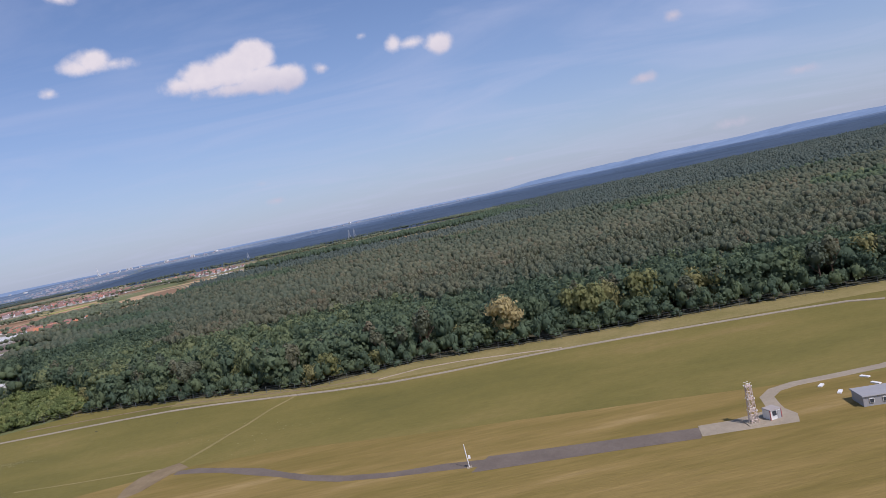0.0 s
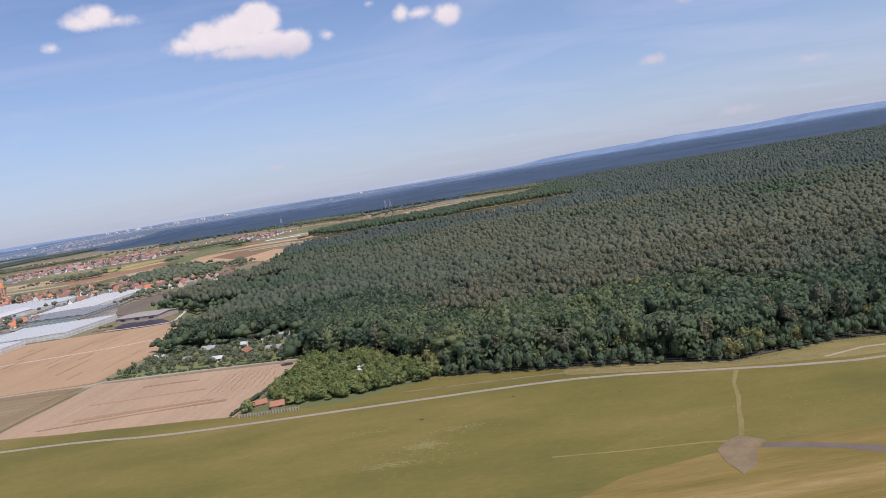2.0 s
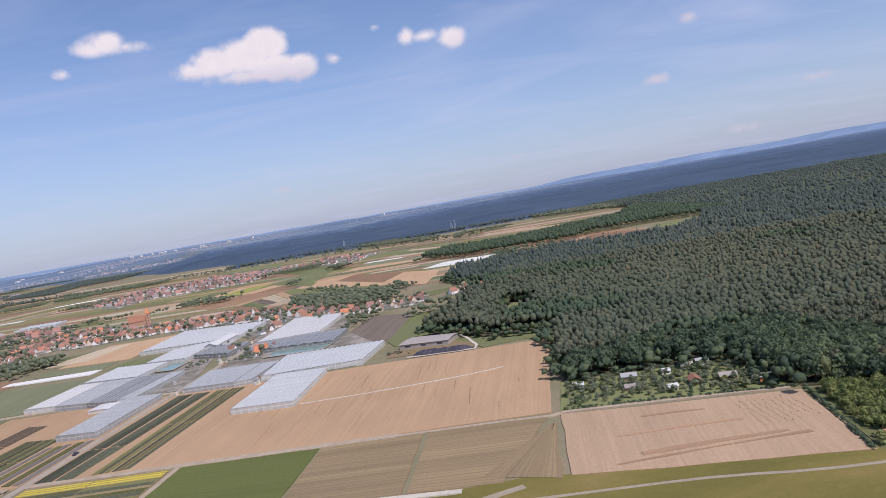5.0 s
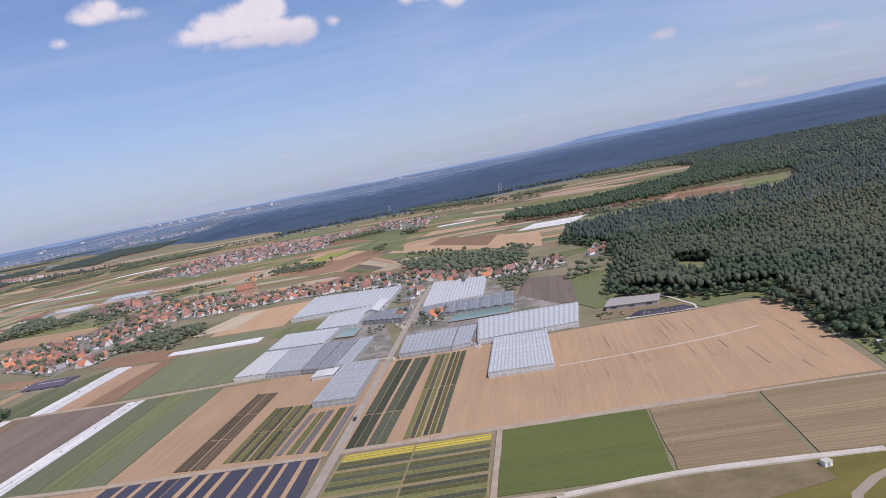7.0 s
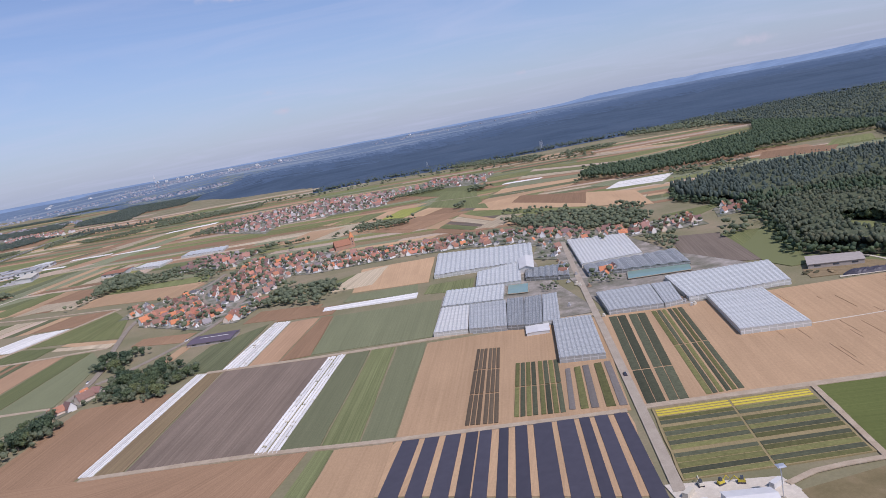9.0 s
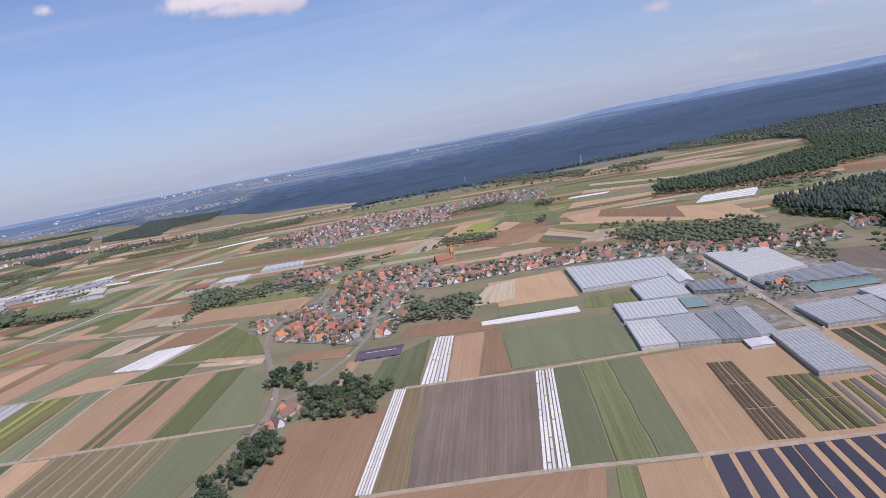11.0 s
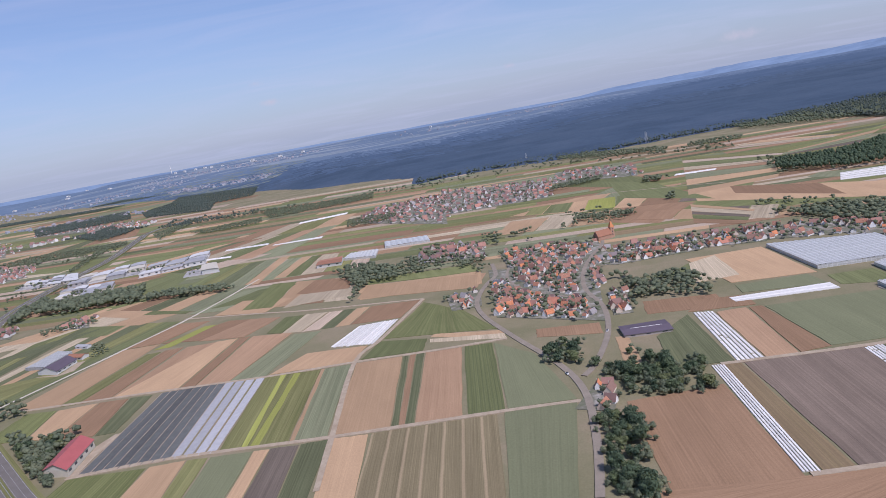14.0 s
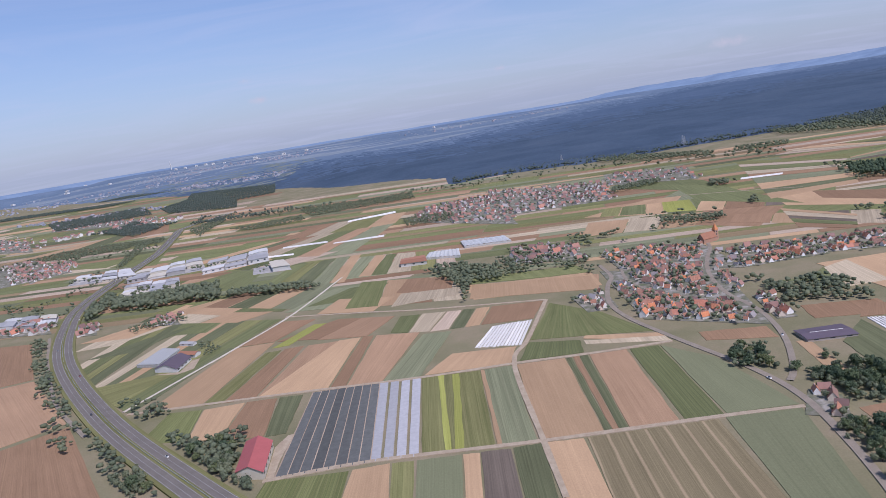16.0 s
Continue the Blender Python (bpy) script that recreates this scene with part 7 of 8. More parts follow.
# ---- construction yard beside the flower fields ----
sheet("yard", "pale gravel yard with building material", "ground", [(-266, 127), (-246, 123.6), (-243, 112), (-264, 112)], M_CHALK)
plain_lane("gravel_lane", "pale gravel lane leaving the yard", [(-246, 121), (-240, 123.4), (-227, 124), (-214, 122.6)], 1.3, M_TRACK, 0.36)
sheet("rough_ground", "rough olive-brown ground beside the gravel lane", "ground", [(-245, 118.5), (-227, 121.6), (-214, 120.4), (-190, 121.2), (-172, 118.4), (-172, 112), (-205, 106), (-245, 104)], M_ROUGH)
hall((-259, 112), (-258.5, 119), (-250.5, 118), (-251, 111), 2.0, "white", "white")
lamp = tagged(empty("lamp_mast", -248.6, 117.2), "tall mast with a round lamp head over the yard", "mast")
part("pole", beams_mesh("pole", M_STEEL, [((0, 0, 0), (0, 0, 6.2), 0.11)]), lamp)
part("head", box_mesh("head", M_STEEL, (0, 0, 6.2, 1.5, 1.5, 0.16, 0.4)), lamp, "round grey lamp ring")
part("footing", box_mesh("footing", M_OLD, (0, 0, -0.05, 0.9, 0.9, 0.35, 0.1)), lamp)


def machine(x, y, turn, mat, label, name="digger"):
    root = tagged(empty(name, x, y, 0.2, turn), label, "machine", "building machines in the yard")
    part("body", box_mesh("body", mat, (0, 0, 0.3, 1.3, 0.8, 0.5, 0.08)), root)
    part("cab", box_mesh("cab", M_DARKGLASS, (-0.1, 0, 0.8, 0.6, 0.6, 0.55, 0.06)), root)
    for sy in (-0.4, 0.4):
        part("track", box_mesh("track", M_FILM, (0, sy, 0, 1.5, 0.28, 0.32, 0.06)), root)
    part("arm", beams_mesh("arm", mat, [((0.5, 0, 0.7), (1.2, 0, 1.4), 0.1), ((1.2, 0, 1.4), (1.9, 0, 0.5), 0.08)]), root)


machine(-256.5, 124.2, 20, M_BED_YELLOW, "small yellow digger in the yard")
machine(-253, 123.6, 160, M_BED_YELLOW, "small yellow digger in the yard")
machine(-260, 124.8, 90, ROOFS["cream"], "pale loader in the yard", "loader")
for k, (x, y, m) in enumerate(((-262, 119, "white"), (-262.5, 116, "grey"), (-248, 121, "white"), (-263, 122.5, "cream"))):
    ob = tagged(empty("container", x, y, 0.15, 15 * k), "steel site container in the yard", "container", "site containers")
    part("body", box_mesh("body", ROOFS[m], (0, 0, 0, 2.6, 1.1, 1.15, 0.03)), ob)
    part("door", box_mesh("door", ROOFS["weathered"], (1.31, 0, 0.06, 0.04, 0.9, 1.0)), ob)
hut2 = tagged(empty("field_hut", -171.3, 116.6, 0, 10), "small white hut at the field's end", "hut")
part("wall", box_mesh("wall", M_WHITE, (0, 0, 0, 1.4, 1.2, 1.0)), hut2)
part("roof", box_mesh("roof", ROOFS["cream"], (0, 0, 1.0, 1.6, 1.4, 0.12, 0.05)), hut2)
part("door", box_mesh("door", ROOFS["grey"], (0, -0.62, 0.05, 0.45, 0.05, 0.8)), hut2)
plain_lane("service_lane", "grey airfield lane bending past the field", [(-150, 116.5), (-160, 113.2), (-167, 110.6), (-172, 107), (-176, 100), (-178, 88)], 1.6, M_OLD, 0.17)

# ---- heaps beside the stable ----
rh = random.Random(51)
vs, fs, rings = [], [], 26
for k in range(rings + 1):
    f = k / rings
    x, y = between((-173, 230.2), (-153, 226.9), f)
    full = min(1.0, 6 * f, 6 * (1 - f)) ** 0.6
    for m in range(9):
        u = m / 4 - 1
        high = 1.5 * full * (1 - abs(u) ** 3) * rh.uniform(0.82, 1.1)
        vs.append((x + 0.35 * u + rh.uniform(-0.12, 0.12), y + 2.2 * u * (0.35 + 0.65 * full), high + 0.1 if 0 < m < 8 else 0.0))
    if k:
        fs += [(9 * k - 9 + m, 9 * k - 8 + m, 9 * k + 1 + m, 9 * k + m) for m in range(8)]
tagged(new("silage_heap", poly_mesh("silage_heap", vs, fs, M_FILM)), "long low heap covered with wrinkled black film", "heap")
for k in range(7):
    x, y = rh.uniform(-182, -172), rh.uniform(234, 241)
    heap = tagged(new("soil_heap", tri_mesh("soil_heap", *crown(220 + k, 0, 3, 1, 0.1, 0.9, -0.3), M_DIRT if k % 2 else M_FLOOR)), "loose heap of earth and rubble", "heap", "earth heaps")
    heap.matrix_world = pose(x, y, -0.2) @ Matrix.Diagonal((3.2, 2.6, 1.4, 1))
sheet("meadow_patch", "fresh green meadow beside the wood", "meadow", [(-184, 262), (-180, 292), (-174, 298), (-159, 319), (-151, 313), (-162, 284), (-169, 262), (-160, 250), (-148, 238), (-132, 240), (-130, 229), (-150, 225), (-151, 228), (-157, 241), (-162, 248), (-172, 250), (-180, 250)], CROPS["green_mid"])
sheet("stable_yard", "trodden earth yard round the stable", "ground", [(-182, 233), (-180.5, 241), (-178, 246), (-172, 249), (-162, 247), (-156, 240), (-152.5, 234), (-152, 228.5), (-160, 229), (-172, 231)], M_DIRT)
sheet("barn_yard", "pale sandy yard along the barn", "ground", [(-631.8, 247.5), (-633.4, 272), (-630, 281), (-627.5, 281.5), (-629.2, 262), (-629, 247.5)], M_TRACK)
sheet("farm_yard", "pale sandy yard of the farm", "ground", [(-724, 386), (-709, 380.5), (-702, 386), (-704, 403), (-708, 402), (-709, 384)], M_TRACK)
plain_lane("field_path", "pale sandy path by the meadow", [(-156.5, 251.5), (-154.4, 245), (-153, 237), (-151.6, 230.2), (-152.5, 225.1), (-160, 226.2), (-175, 228.6)], 1.0, M_CHALK, 0.38)


# ---- paved ground of the nursery ----
start_level(0.242, 3)
sheet("nursery_ground", "pale trodden ground between the glasshouses", "ground", [(-311, 240), (-307, 297), (-293, 298), (-290, 328), (-262, 334), (-262, 300), (-252, 238)], M_NURSERY)
sheet("nursery_ground", "pale trodden ground between the glasshouses", "ground", [(-250, 236), (-254, 300), (-250, 352), (-212, 352), (-204, 300), (-186, 258), (-192, 230), (-219, 229), (-226, 229)], M_NURSERY)
rn = random.Random(91)
for k in range(26):
    x, y = (rn.uniform(-262, -246), rn.uniform(230, 345)) if k < 16 else (rn.uniform(-226, -221.5), rn.uniform(222, 236))
    ob = tagged(empty("crate_stack", x, y, 0.25, rn.uniform(0, 90)), "stack of pale crates beside the glasshouses", "crates", "crate stacks of the nursery")
    m = rn.choice((ROOFS["white"], ROOFS["grey"], ROOFS["cream"], M_WOOD))
    part("lower_crate", box_mesh("lower_crate", m, (0, 0, 0, rn.uniform(0.8, 2.2), rn.uniform(0.7, 1.2), 0.5)), ob)
    part("upper_crate", box_mesh("upper_crate", m, (0, 0, 0.5, 0.8, 0.7, rn.uniform(0.3, 0.8))), ob)
start_level(0.25, 12)


# ---- the church ----
church = tagged(empty("church", -373.3, 483.0, 0, 20), "sandstone village church with a tall red spire", "church")
M_SAND = plain("red sandstone", (0.42, 0.25, 0.17), 0.9, 0, 0.12, 0.8)
part("nave", box_mesh("nave", M_SAND, (-4.6, 0, 0, 11.2, 6, 3.2)), church, "sandstone nave")
for s in (-1, 1):
    v = [(-10.5, s * 3.3, 3.0), (1, s * 3.3, 3.0), (1, 0, 6.8), (-10.5, 0, 6.8)]
    v += [(x, y, z - 0.2) for x, y, z in v]
    part("roof", poly_mesh("roof", v, [(0, 1, 2, 3), (7, 6, 5, 4), (0, 4, 5, 1), (1, 5, 6, 2), (2, 6, 7, 3), (3, 7, 4, 0)], ROOFS["brown"]), church, "steep brown tiled roof")
part("gable", poly_mesh("gable", [(x, y, z) for x in (-10.2, 0.8) for y, z in ((-3, 3.1), (3, 3.1), (0, 6.5))], [(0, 1, 2), (5, 4, 3), (0, 3, 4, 1), (1, 4, 5, 2), (2, 5, 3, 0)], M_SAND), church)
part("tower", box_mesh("tower", M_SAND, (2.6, 0, 0, 2.8, 2.8, 7.2)), church, "square sandstone tower")
part("spire", poly_mesh("spire", [(1.0, -1.6, 7.2), (4.2, -1.6, 7.2), (4.2, 1.6, 7.2), (1.0, 1.6, 7.2), (2.6, 0, 11.6)], [(0, 1, 4), (1, 2, 4), (2, 3, 4), (3, 0, 4), (3, 2, 1, 0)], ROOFS["orange"]), church, "pointed red spire")
for z in (1.6, 3.6, 5.5):
    part("window", box_mesh("window", M_DARKGLASS, (2.6, -1.42, z, 0.6, 0.08, 1.0)), church)

# ---- pylons, tower and far town ----
def far_height(x, y):
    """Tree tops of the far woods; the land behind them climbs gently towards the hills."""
    e = min(1.0, max(0.0, (y - 1100 - 0.12 * abs(x + 200) - 90 * noise.noise((x * 0.004, 2.0, 0)) - 25 * noise.noise((x * 0.02, 4.0, 0))) / 25))
    if x < -520:
        e *= min(1.0, max(0.0, (y - (1230 + (-520 - x) * 1.0) - 60 * noise.noise((x * 0.006, 7.0, 0))) / (40 + min(900, (-520 - x) * 1.2))))
    far = min(1.0, max(0.0, (y - 2400) / 900))
    climb = 40 * min(1.0, max(0.0, (y - 1250) / 3150))
    return -1.0 + e * (7.5 + climb + (1 - far) * (2.2 * noise.noise((x * 0.02, y * 0.02, 1.0)) + 1.2 * noise.noise((x * 0.11, y * 0.11, 5.0))) + 5 * noise.noise((x * 0.002, y * 0.003, 3.0)))


for x, y, h in ((-142, 1126, 17), (-136, 1150, 17), (-330, 1190, 14)):
    lattice_mast(x, y, h, 2.2, 5, "tall grey lattice power pylon beyond the fields", M_STEEL, "power_pylon", 0.2, "pylon")
tower = tagged(empty("television_tower", -2043, 4117, far_height(-2043, 4117) - 1), "slender pale television tower on the horizon", "tower")
part("shaft", beams_mesh("shaft", ROOFS["white"], [((0, 0, 0), (0, 0, 34), 3), ((0, 0, 33), (0, 0, 50), 1.2)]), tower)
part("pod", box_mesh("pod", ROOFS["white"], (0, 0, 25, 9, 9, 4, 1.5)), tower)
rt = random.Random(61)
for x, y in ((-2450, 3900), (-1850, 3980), (-1790, 3960), (-1623, 3748), (-1262, 3548), (-1153, 3594), (-2361, 3511), (-2481, 3750), (-2900, 3700), (-2940, 3690), (-2700, 3560), (-1400, 3577), (-1420, 3600), (-480, 3947), (-1960, 3960), (-1900, 3940), (-2180, 3600), (-2780, 3620), (-1700, 3800), (-2620, 3480)):
    w, h = rt.uniform(9, 20), rt.uniform(6, 13)
    blk = tagged(empty("tower_block", x, y, far_height(x, y) - 1, rt.uniform(-20, 20)), "pale distant apartment block on the city's edge", "building", "distant city blocks")
    part("wall", box_mesh("wall", M_WHITE, (0, 0, 0, w, 18, h)), blk)
    part("roof", box_mesh("roof", ROOFS["grey"], (0, 0, h, w * 0.6, 10, 2.5)), blk)
    for k in range(3):
        part("window_band", box_mesh("window_band", M_DARKGLASS, (0, -9.1, h * (0.2 + 0.26 * k), w * 0.9, 0.3, h * 0.1)), blk)
# small houses of the towns on the plain
for a4, n in ((((-1500, 1700), (-1700, 1850), (-1250, 1750), (-1150, 1620)), 70), (((-1350, 2250), (-1500, 2500), (-1000, 2250), (-950, 2050)), 120), (((-2300, 2500), (-2600, 3000), (-1500, 3000), (-1500, 2700)), 200), (((-1900, 3100), (-2000, 3700), (-1000, 3500), (-1100, 3000)), 220), (((-1250, 1240), (-1300, 1320), (-1020, 1330), (-1000, 1260)), 40), (((-600, 3300), (-700, 3800), (200, 3900), (200, 3500)), 70), (((-3300, 3000), (-3200, 3500), (-2400, 3400), (-2500, 2900)), 130)):
    for _ in range(n):
        x, y = spot(*a4, rt.random(), rt.random())
        s = rt.uniform(0.6, 1.2)
        far_houses.append((x, y, rt.uniform(0, 3.14), 8 * s, 6 * s, 3.5 * s, 5.5 * s, rt.random()))
# groves and wood strips on the plain
for poly in ([(-1489, 1700), (-1242, 1690), (-1151, 1490), (-1340, 1455)], [(-1182, 1253), (-1026, 1190), (-1000, 1230), (-1150, 1300)], [(-1240, 2018), (-960, 1850), (-900, 1550), (-1010, 1500), (-1180, 1800)], [(-2000, 2200), (-1500, 2050), (-1450, 2140), (-1950, 2320)], [(-1700, 2400), (-1200, 2300), (-1200, 2420), (-1650, 2540)], [(-960, 1150), (-700, 1080), (-700, 1100), (-950, 1180)], [(-1600, 1350), (-1400, 1250), (-1380, 1275), (-1580, 1385)]):
    qx, qy = scatter(poly, 7.0, int(abs(poly[0][0])))
    garden_trees.extend((x, y, rt.uniform(0.7, 1.0)) for x, y in zip(qx, qy))

# ---- works beside the highway ----
rw = random.Random(71)
for a4, nu, nv in ((((-950, 735), (-958, 780), (-897, 772), (-868, 715)), 4, 3), (((-868, 690), (-878, 745), (-818, 768), (-792, 700)), 4, 3), (((-788, 672), (-796, 728), (-742, 756), (-726, 690)), 3, 3), (((-845, 618), (-855, 662), (-806, 664), (-790, 618)), 4, 3), (((-728, 630), (-735, 662), (-706, 664), (-692, 626)), 2, 1), (((-920, 560), (-932, 600), (-880, 585), (-865, 552)), 3, 2)):
    sheet("works_ground", "pale paved ground of the works", "ground", list(a4), M_CONCRETE)
    for i in range(nu):
        for j in range(nv):
            g0, g1 = rw.uniform(0.02, 0.07), rw.uniform(0.92, 0.985)
            q = [spot(*a4, (i + (g0 if s == 0 else g1)) / nu, (j + (g0 if r == 0 else g1)) / nv) for s, r in ((0, 0), (0, 1), (1, 1), (1, 0))]
            if rw.random() < 0.08:
                for _ in range(7):
                    garden_trees.append((*spot(*q, rw.random(), rw.random()), rw.uniform(0.5, 0.9)))
                continue
            hall(*q, rw.uniform(1.8, 4.4), rw.choice(("white", "cream", "white", "grey", "cream", "white", "grey")), rw.choice(("white", "grey", "cream")))

# ---- cars on the roads ----
def car(x, y, turn, mat, z, label):
    root = tagged(empty("car", x, y, z, turn), label, "car", "cars on the roads")
    part("body", box_mesh("body", mat, (0, 0, 0.15, 2.1, 0.85, 0.35, 0.05)), root)
    part("cabin", box_mesh("cabin", M_DARKGLASS, (-0.1, 0, 0.5, 1.1, 0.75, 0.3, 0.14)), root)
    for sx in (-0.65, 0.65):
        for sy in (-0.38, 0.38):
            part("wheel", beams_mesh("wheel", M_FILM, [((sx, sy - 0.08, 0.16), (sx, sy + 0.08, 0.16), 0.17)]), root)


for f, off, mat, label in ((2.35, 3.2, M_WHITE, "white car on the highway"), (3.1, -3.4, M_FILM, "black car on the highway"), (3.7, 3.0, ROOFS["red"], "red car on the highway"), (4.4, -4.5, M_STEEL, "silver car on the highway"), (5.3, 4.5, M_WHITE, "white car on the highway")):
    k = int(f)
    p, q = HIGHWAY[k], HIGHWAY[k + 1]
    (x, y), t = between(p, q, f - k), math.atan2(q[1] - p[1], q[0] - p[0])
    car(x + off * math.sin(t), y - off * math.cos(t), math.degrees(t), mat, 0.98, label)
car(-447.2, 262, 100, M_WHITE, 0.2, "white car on the village road")
car(-422, 300, 70, M_WHITE, 0.2, "white van on the village street")
car(-259, 180, 88, M_FILM, 0.2, "dark car on the farm road")

# undergrowth along the wood's western side and wheel marks in the dry field
side = [(-94, 142), (-94, 166), (-110, 171), (-133, 171), (-129, 221), (-124, 231), (-146, 237), (-156, 252), (-170, 264), (-163, 290), (-155, 316), (-150, 330), (-146, 374), (-150, 396), (-160, 428), (-148, 474), (-109, 489), (-76, 499), (-40, 484), (3, 484), (40, 531)]
ux, uy = [], []
ru = np.random.default_rng(77)
for p, q in zip(side, side[1:]):
    n = int(dist(p, q) / 0.6)
    f = ru.uniform(0, 1, n)
    ux.append(p[0] + (q[0] - p[0]) * f + ru.normal(0, 1.9, n)); uy.append(p[1] + (q[1] - p[1]) * f + ru.normal(0, 1.9, n))
ux, uy = np.concatenate(ux), np.concatenate(uy)
wood("undergrowth", "bushy green edge of the wood", ux, uy, ru.uniform(1.4, 5.0, len(ux)), ru.uniform(2.2, 4.4, len(ux)), WOOD_MID, M_OAK_WOOD, ru.uniform(0, 0.8, len(ux)), -0.1, 78)
rim = [(-143, 283), (-132, 311), (-117, 290), (-127, 262)]
gx1, gy1 = [], []
for p, q in zip(rim, rim[1:]):
    n = int(dist(p, q) / 0.7)
    f = ru.uniform(0, 1, n)
    gx1.append(p[0] + (q[0] - p[0]) * f + ru.normal(0, 1.2, n)); gy1.append(p[1] + (q[1] - p[1]) * f + ru.normal(0, 1.2, n))
gx1, gy1 = np.concatenate(gx1), np.concatenate(gy1)
wood("undergrowth", "green bushes round the forest glade", gx1, gy1, ru.uniform(2.4, 5.6, len(gx1)), ru.uniform(2.4, 4.0, len(gx1)), GARDEN_OAK, M_OAK_WOOD, ru.uniform(0, 0.9, len(gx1)), -0.1, 79)
fy1 = ru.uniform(610, 1145, 420)
wood("undergrowth", "bushy edge of the far wood", 97 + ru.normal(0, 2.0, 420), fy1, ru.uniform(3.5, 6.5, 420), ru.uniform(4.0, 6.5, 420), WOOD_MID, M_HAZE_LEAF, ru.uniform(0, 1, 420), -0.1, 80)
rm = random.Random(81)
for k in range(34):
    x0, y0 = rm.uniform(-222, -140), rm.uniform(158, 212)
    ln = rm.uniform(3, 16)
    plain_lane("wheel_mark", "faint trodden wheel mark in the dry field", [(x0, y0), (x0 + 0.03 * ln, y0 + ln * 0.5), (x0 + 0.06 * ln, y0 + ln)], rm.uniform(0.1, 0.26), CROPS[rm.choice(("soil_pink", "soil_pink", "soil_brown"))], 0.24, 0.25)
plain_lane("wheel_mark", "pale path across the dry field", [(-203, 193), (-180, 192.4), (-158, 193.6), (-146, 196)], 0.5, M_CHALK, 0.25, 0.5)
for p, q, w in (((-131, 131), (-108, 129.5), 0.7), ((-129, 121.3), (-104, 121), 1.2), ((-134, 118.6), (-101, 119.2), 0.8), ((-124, 139), (-112, 137.4), 0.6)):
    m = between(p, q, 0.5)
    plain_lane("trampled_band", "trampled brown band in the stubble", [p, (m[0], m[1] + 0.3), q], w, CROPS["soil_pink"], 0.262, 1.3)
tx, ty = [], []
rt2 = np.random.default_rng(83)
bx, by = np.meshgrid(np.linspace(-106, -96, 9), np.linspace(125, 138, 13))
tx.append(bx.ravel() + rt2.normal(0, 0.12, bx.size)); ty.append(by.ravel() + rt2.normal(0, 0.12, bx.size))
tx, ty = np.concatenate(tx), np.concatenate(ty)
tufts = wood("stubble_tufts", "rows of dry tufts left in the stubble", tx, ty, rt2.uniform(0.16, 0.3, len(tx)), rt2.uniform(0.22, 0.5, len(tx)), WOOD_FAR, M_STRAW_TUFT, rt2.uniform(0, 1, len(tx)), 0.15, 84)
tufts["category"] = "stubble"

# tree belts and groves on the plain
def belt(spacing, size, *poly):
    """A dense line or grove of trees."""
    qx, qy = scatter(list(poly), spacing, int(abs(poly[0][0])) + 7)
    rng = random.Random(int(abs(poly[0][1])))
    garden_trees.extend((x, y, size * rng.uniform(0.7, 1.2)) for x, y in zip(qx, qy))


belt(3.4, 0.55, (-895, 800), (-917, 900), (-934, 980), (-928, 984), (-908, 900), (-886, 800))
belt(3.4, 0.55, (-918, 800), (-940, 900), (-965, 1010), (-980, 1010), (-955, 900), (-926, 800))
belt(2.8, 0.32, (-248.5, 272), (-246, 286), (-234, 284), (-236, 271))
belt(2.8, 0.34, (-268, 274), (-266, 284), (-258, 284), (-259, 275))
belt(3.0, 0.5, (-208, 300), (-208, 335), (-192, 340), (-196, 318))
belt(2.8, 0.42, (-706, 404), (-698, 408), (-694, 414), (-709, 434), (-715, 429), (-704, 415))
belt(3.4, 1.05, (-842, 599), (-751, 604), (-734, 552), (-788, 554), (-825, 563))
belt(3.2, 0.8, (-733, 562), (-662, 551), (-656, 528), (-725, 546))
belt(3.2, 0.9, (-856, 574), (-859, 641), (-843, 613), (-833, 557), (-835, 541))
belt(3.6, 0.55, (-785, 499), (-754, 517), (-743, 499), (-776, 483))
belt(4.6, 0.7, (-929, 1058), (-919, 1195), (-889, 1113), (-884, 970))
belt(4.2, 0.65, (-849, 994), (-750, 1021), (-734, 957), (-808, 943))
belt(4.6, 0.7, (-762, 1086), (-589, 1094), (-582, 1010), (-730, 985))
belt(5.2, 0.8, (-1141, 1237), (-1140, 1383), (-1017, 1181), (-1033, 1104))
belt(5.6, 0.85, (-1495, 1714), (-1289, 1774), (-1201, 1569), (-1422, 1601))
belt(5.6, 0.85, (-1180, 1617), (-1166, 1923), (-977, 1522), (-927, 1331), (-1102, 1449))
belt(4.4, 0.65, (-1144, 1002), (-1111, 1044), (-954, 1030), (-933, 976), (-1054, 945))
belt(4, 0.6, (-596, 815), (-537, 816), (-537, 756), (-590, 756))
belt(3.4, 0.6, (-549, 526), (-543, 532), (-546, 427), (-550, 427))
belt(3.2, 0.7, (-261, 457), (-234, 462), (-199, 425), (-186, 390), (-201, 370), (-233, 388), (-256, 422))
belt(3.2, 0.75, (-555, 473), (-566, 535), (-544, 529), (-525, 500), (-519, 464), (-538, 470), (-545, 458))
belt(5.2, 0.8, (-297, 1090), (-178, 940), (-156, 988), (-272, 1170))
belt(5.2, 0.8, (-149, 936), (-80, 928), (-54, 977), (-125, 987))
belt(2.8, 0.6, (-382, 561), (-338, 545), (-331, 561), (-375, 579))
belt(2.6, 0.75, (-295, 588), (-290, 588), (-284, 600), (-288, 602))
belt(2.8, 0.75, (-281, 707), (-266, 695), (-257, 715), (-272, 728))
belt(6.0, 0.95, (-20, 1059), (87, 945), (142, 1077), (5, 1152))
belt(3.2, 0.65, (-368, 757), (-305, 778), (-294, 808), (-354, 794))
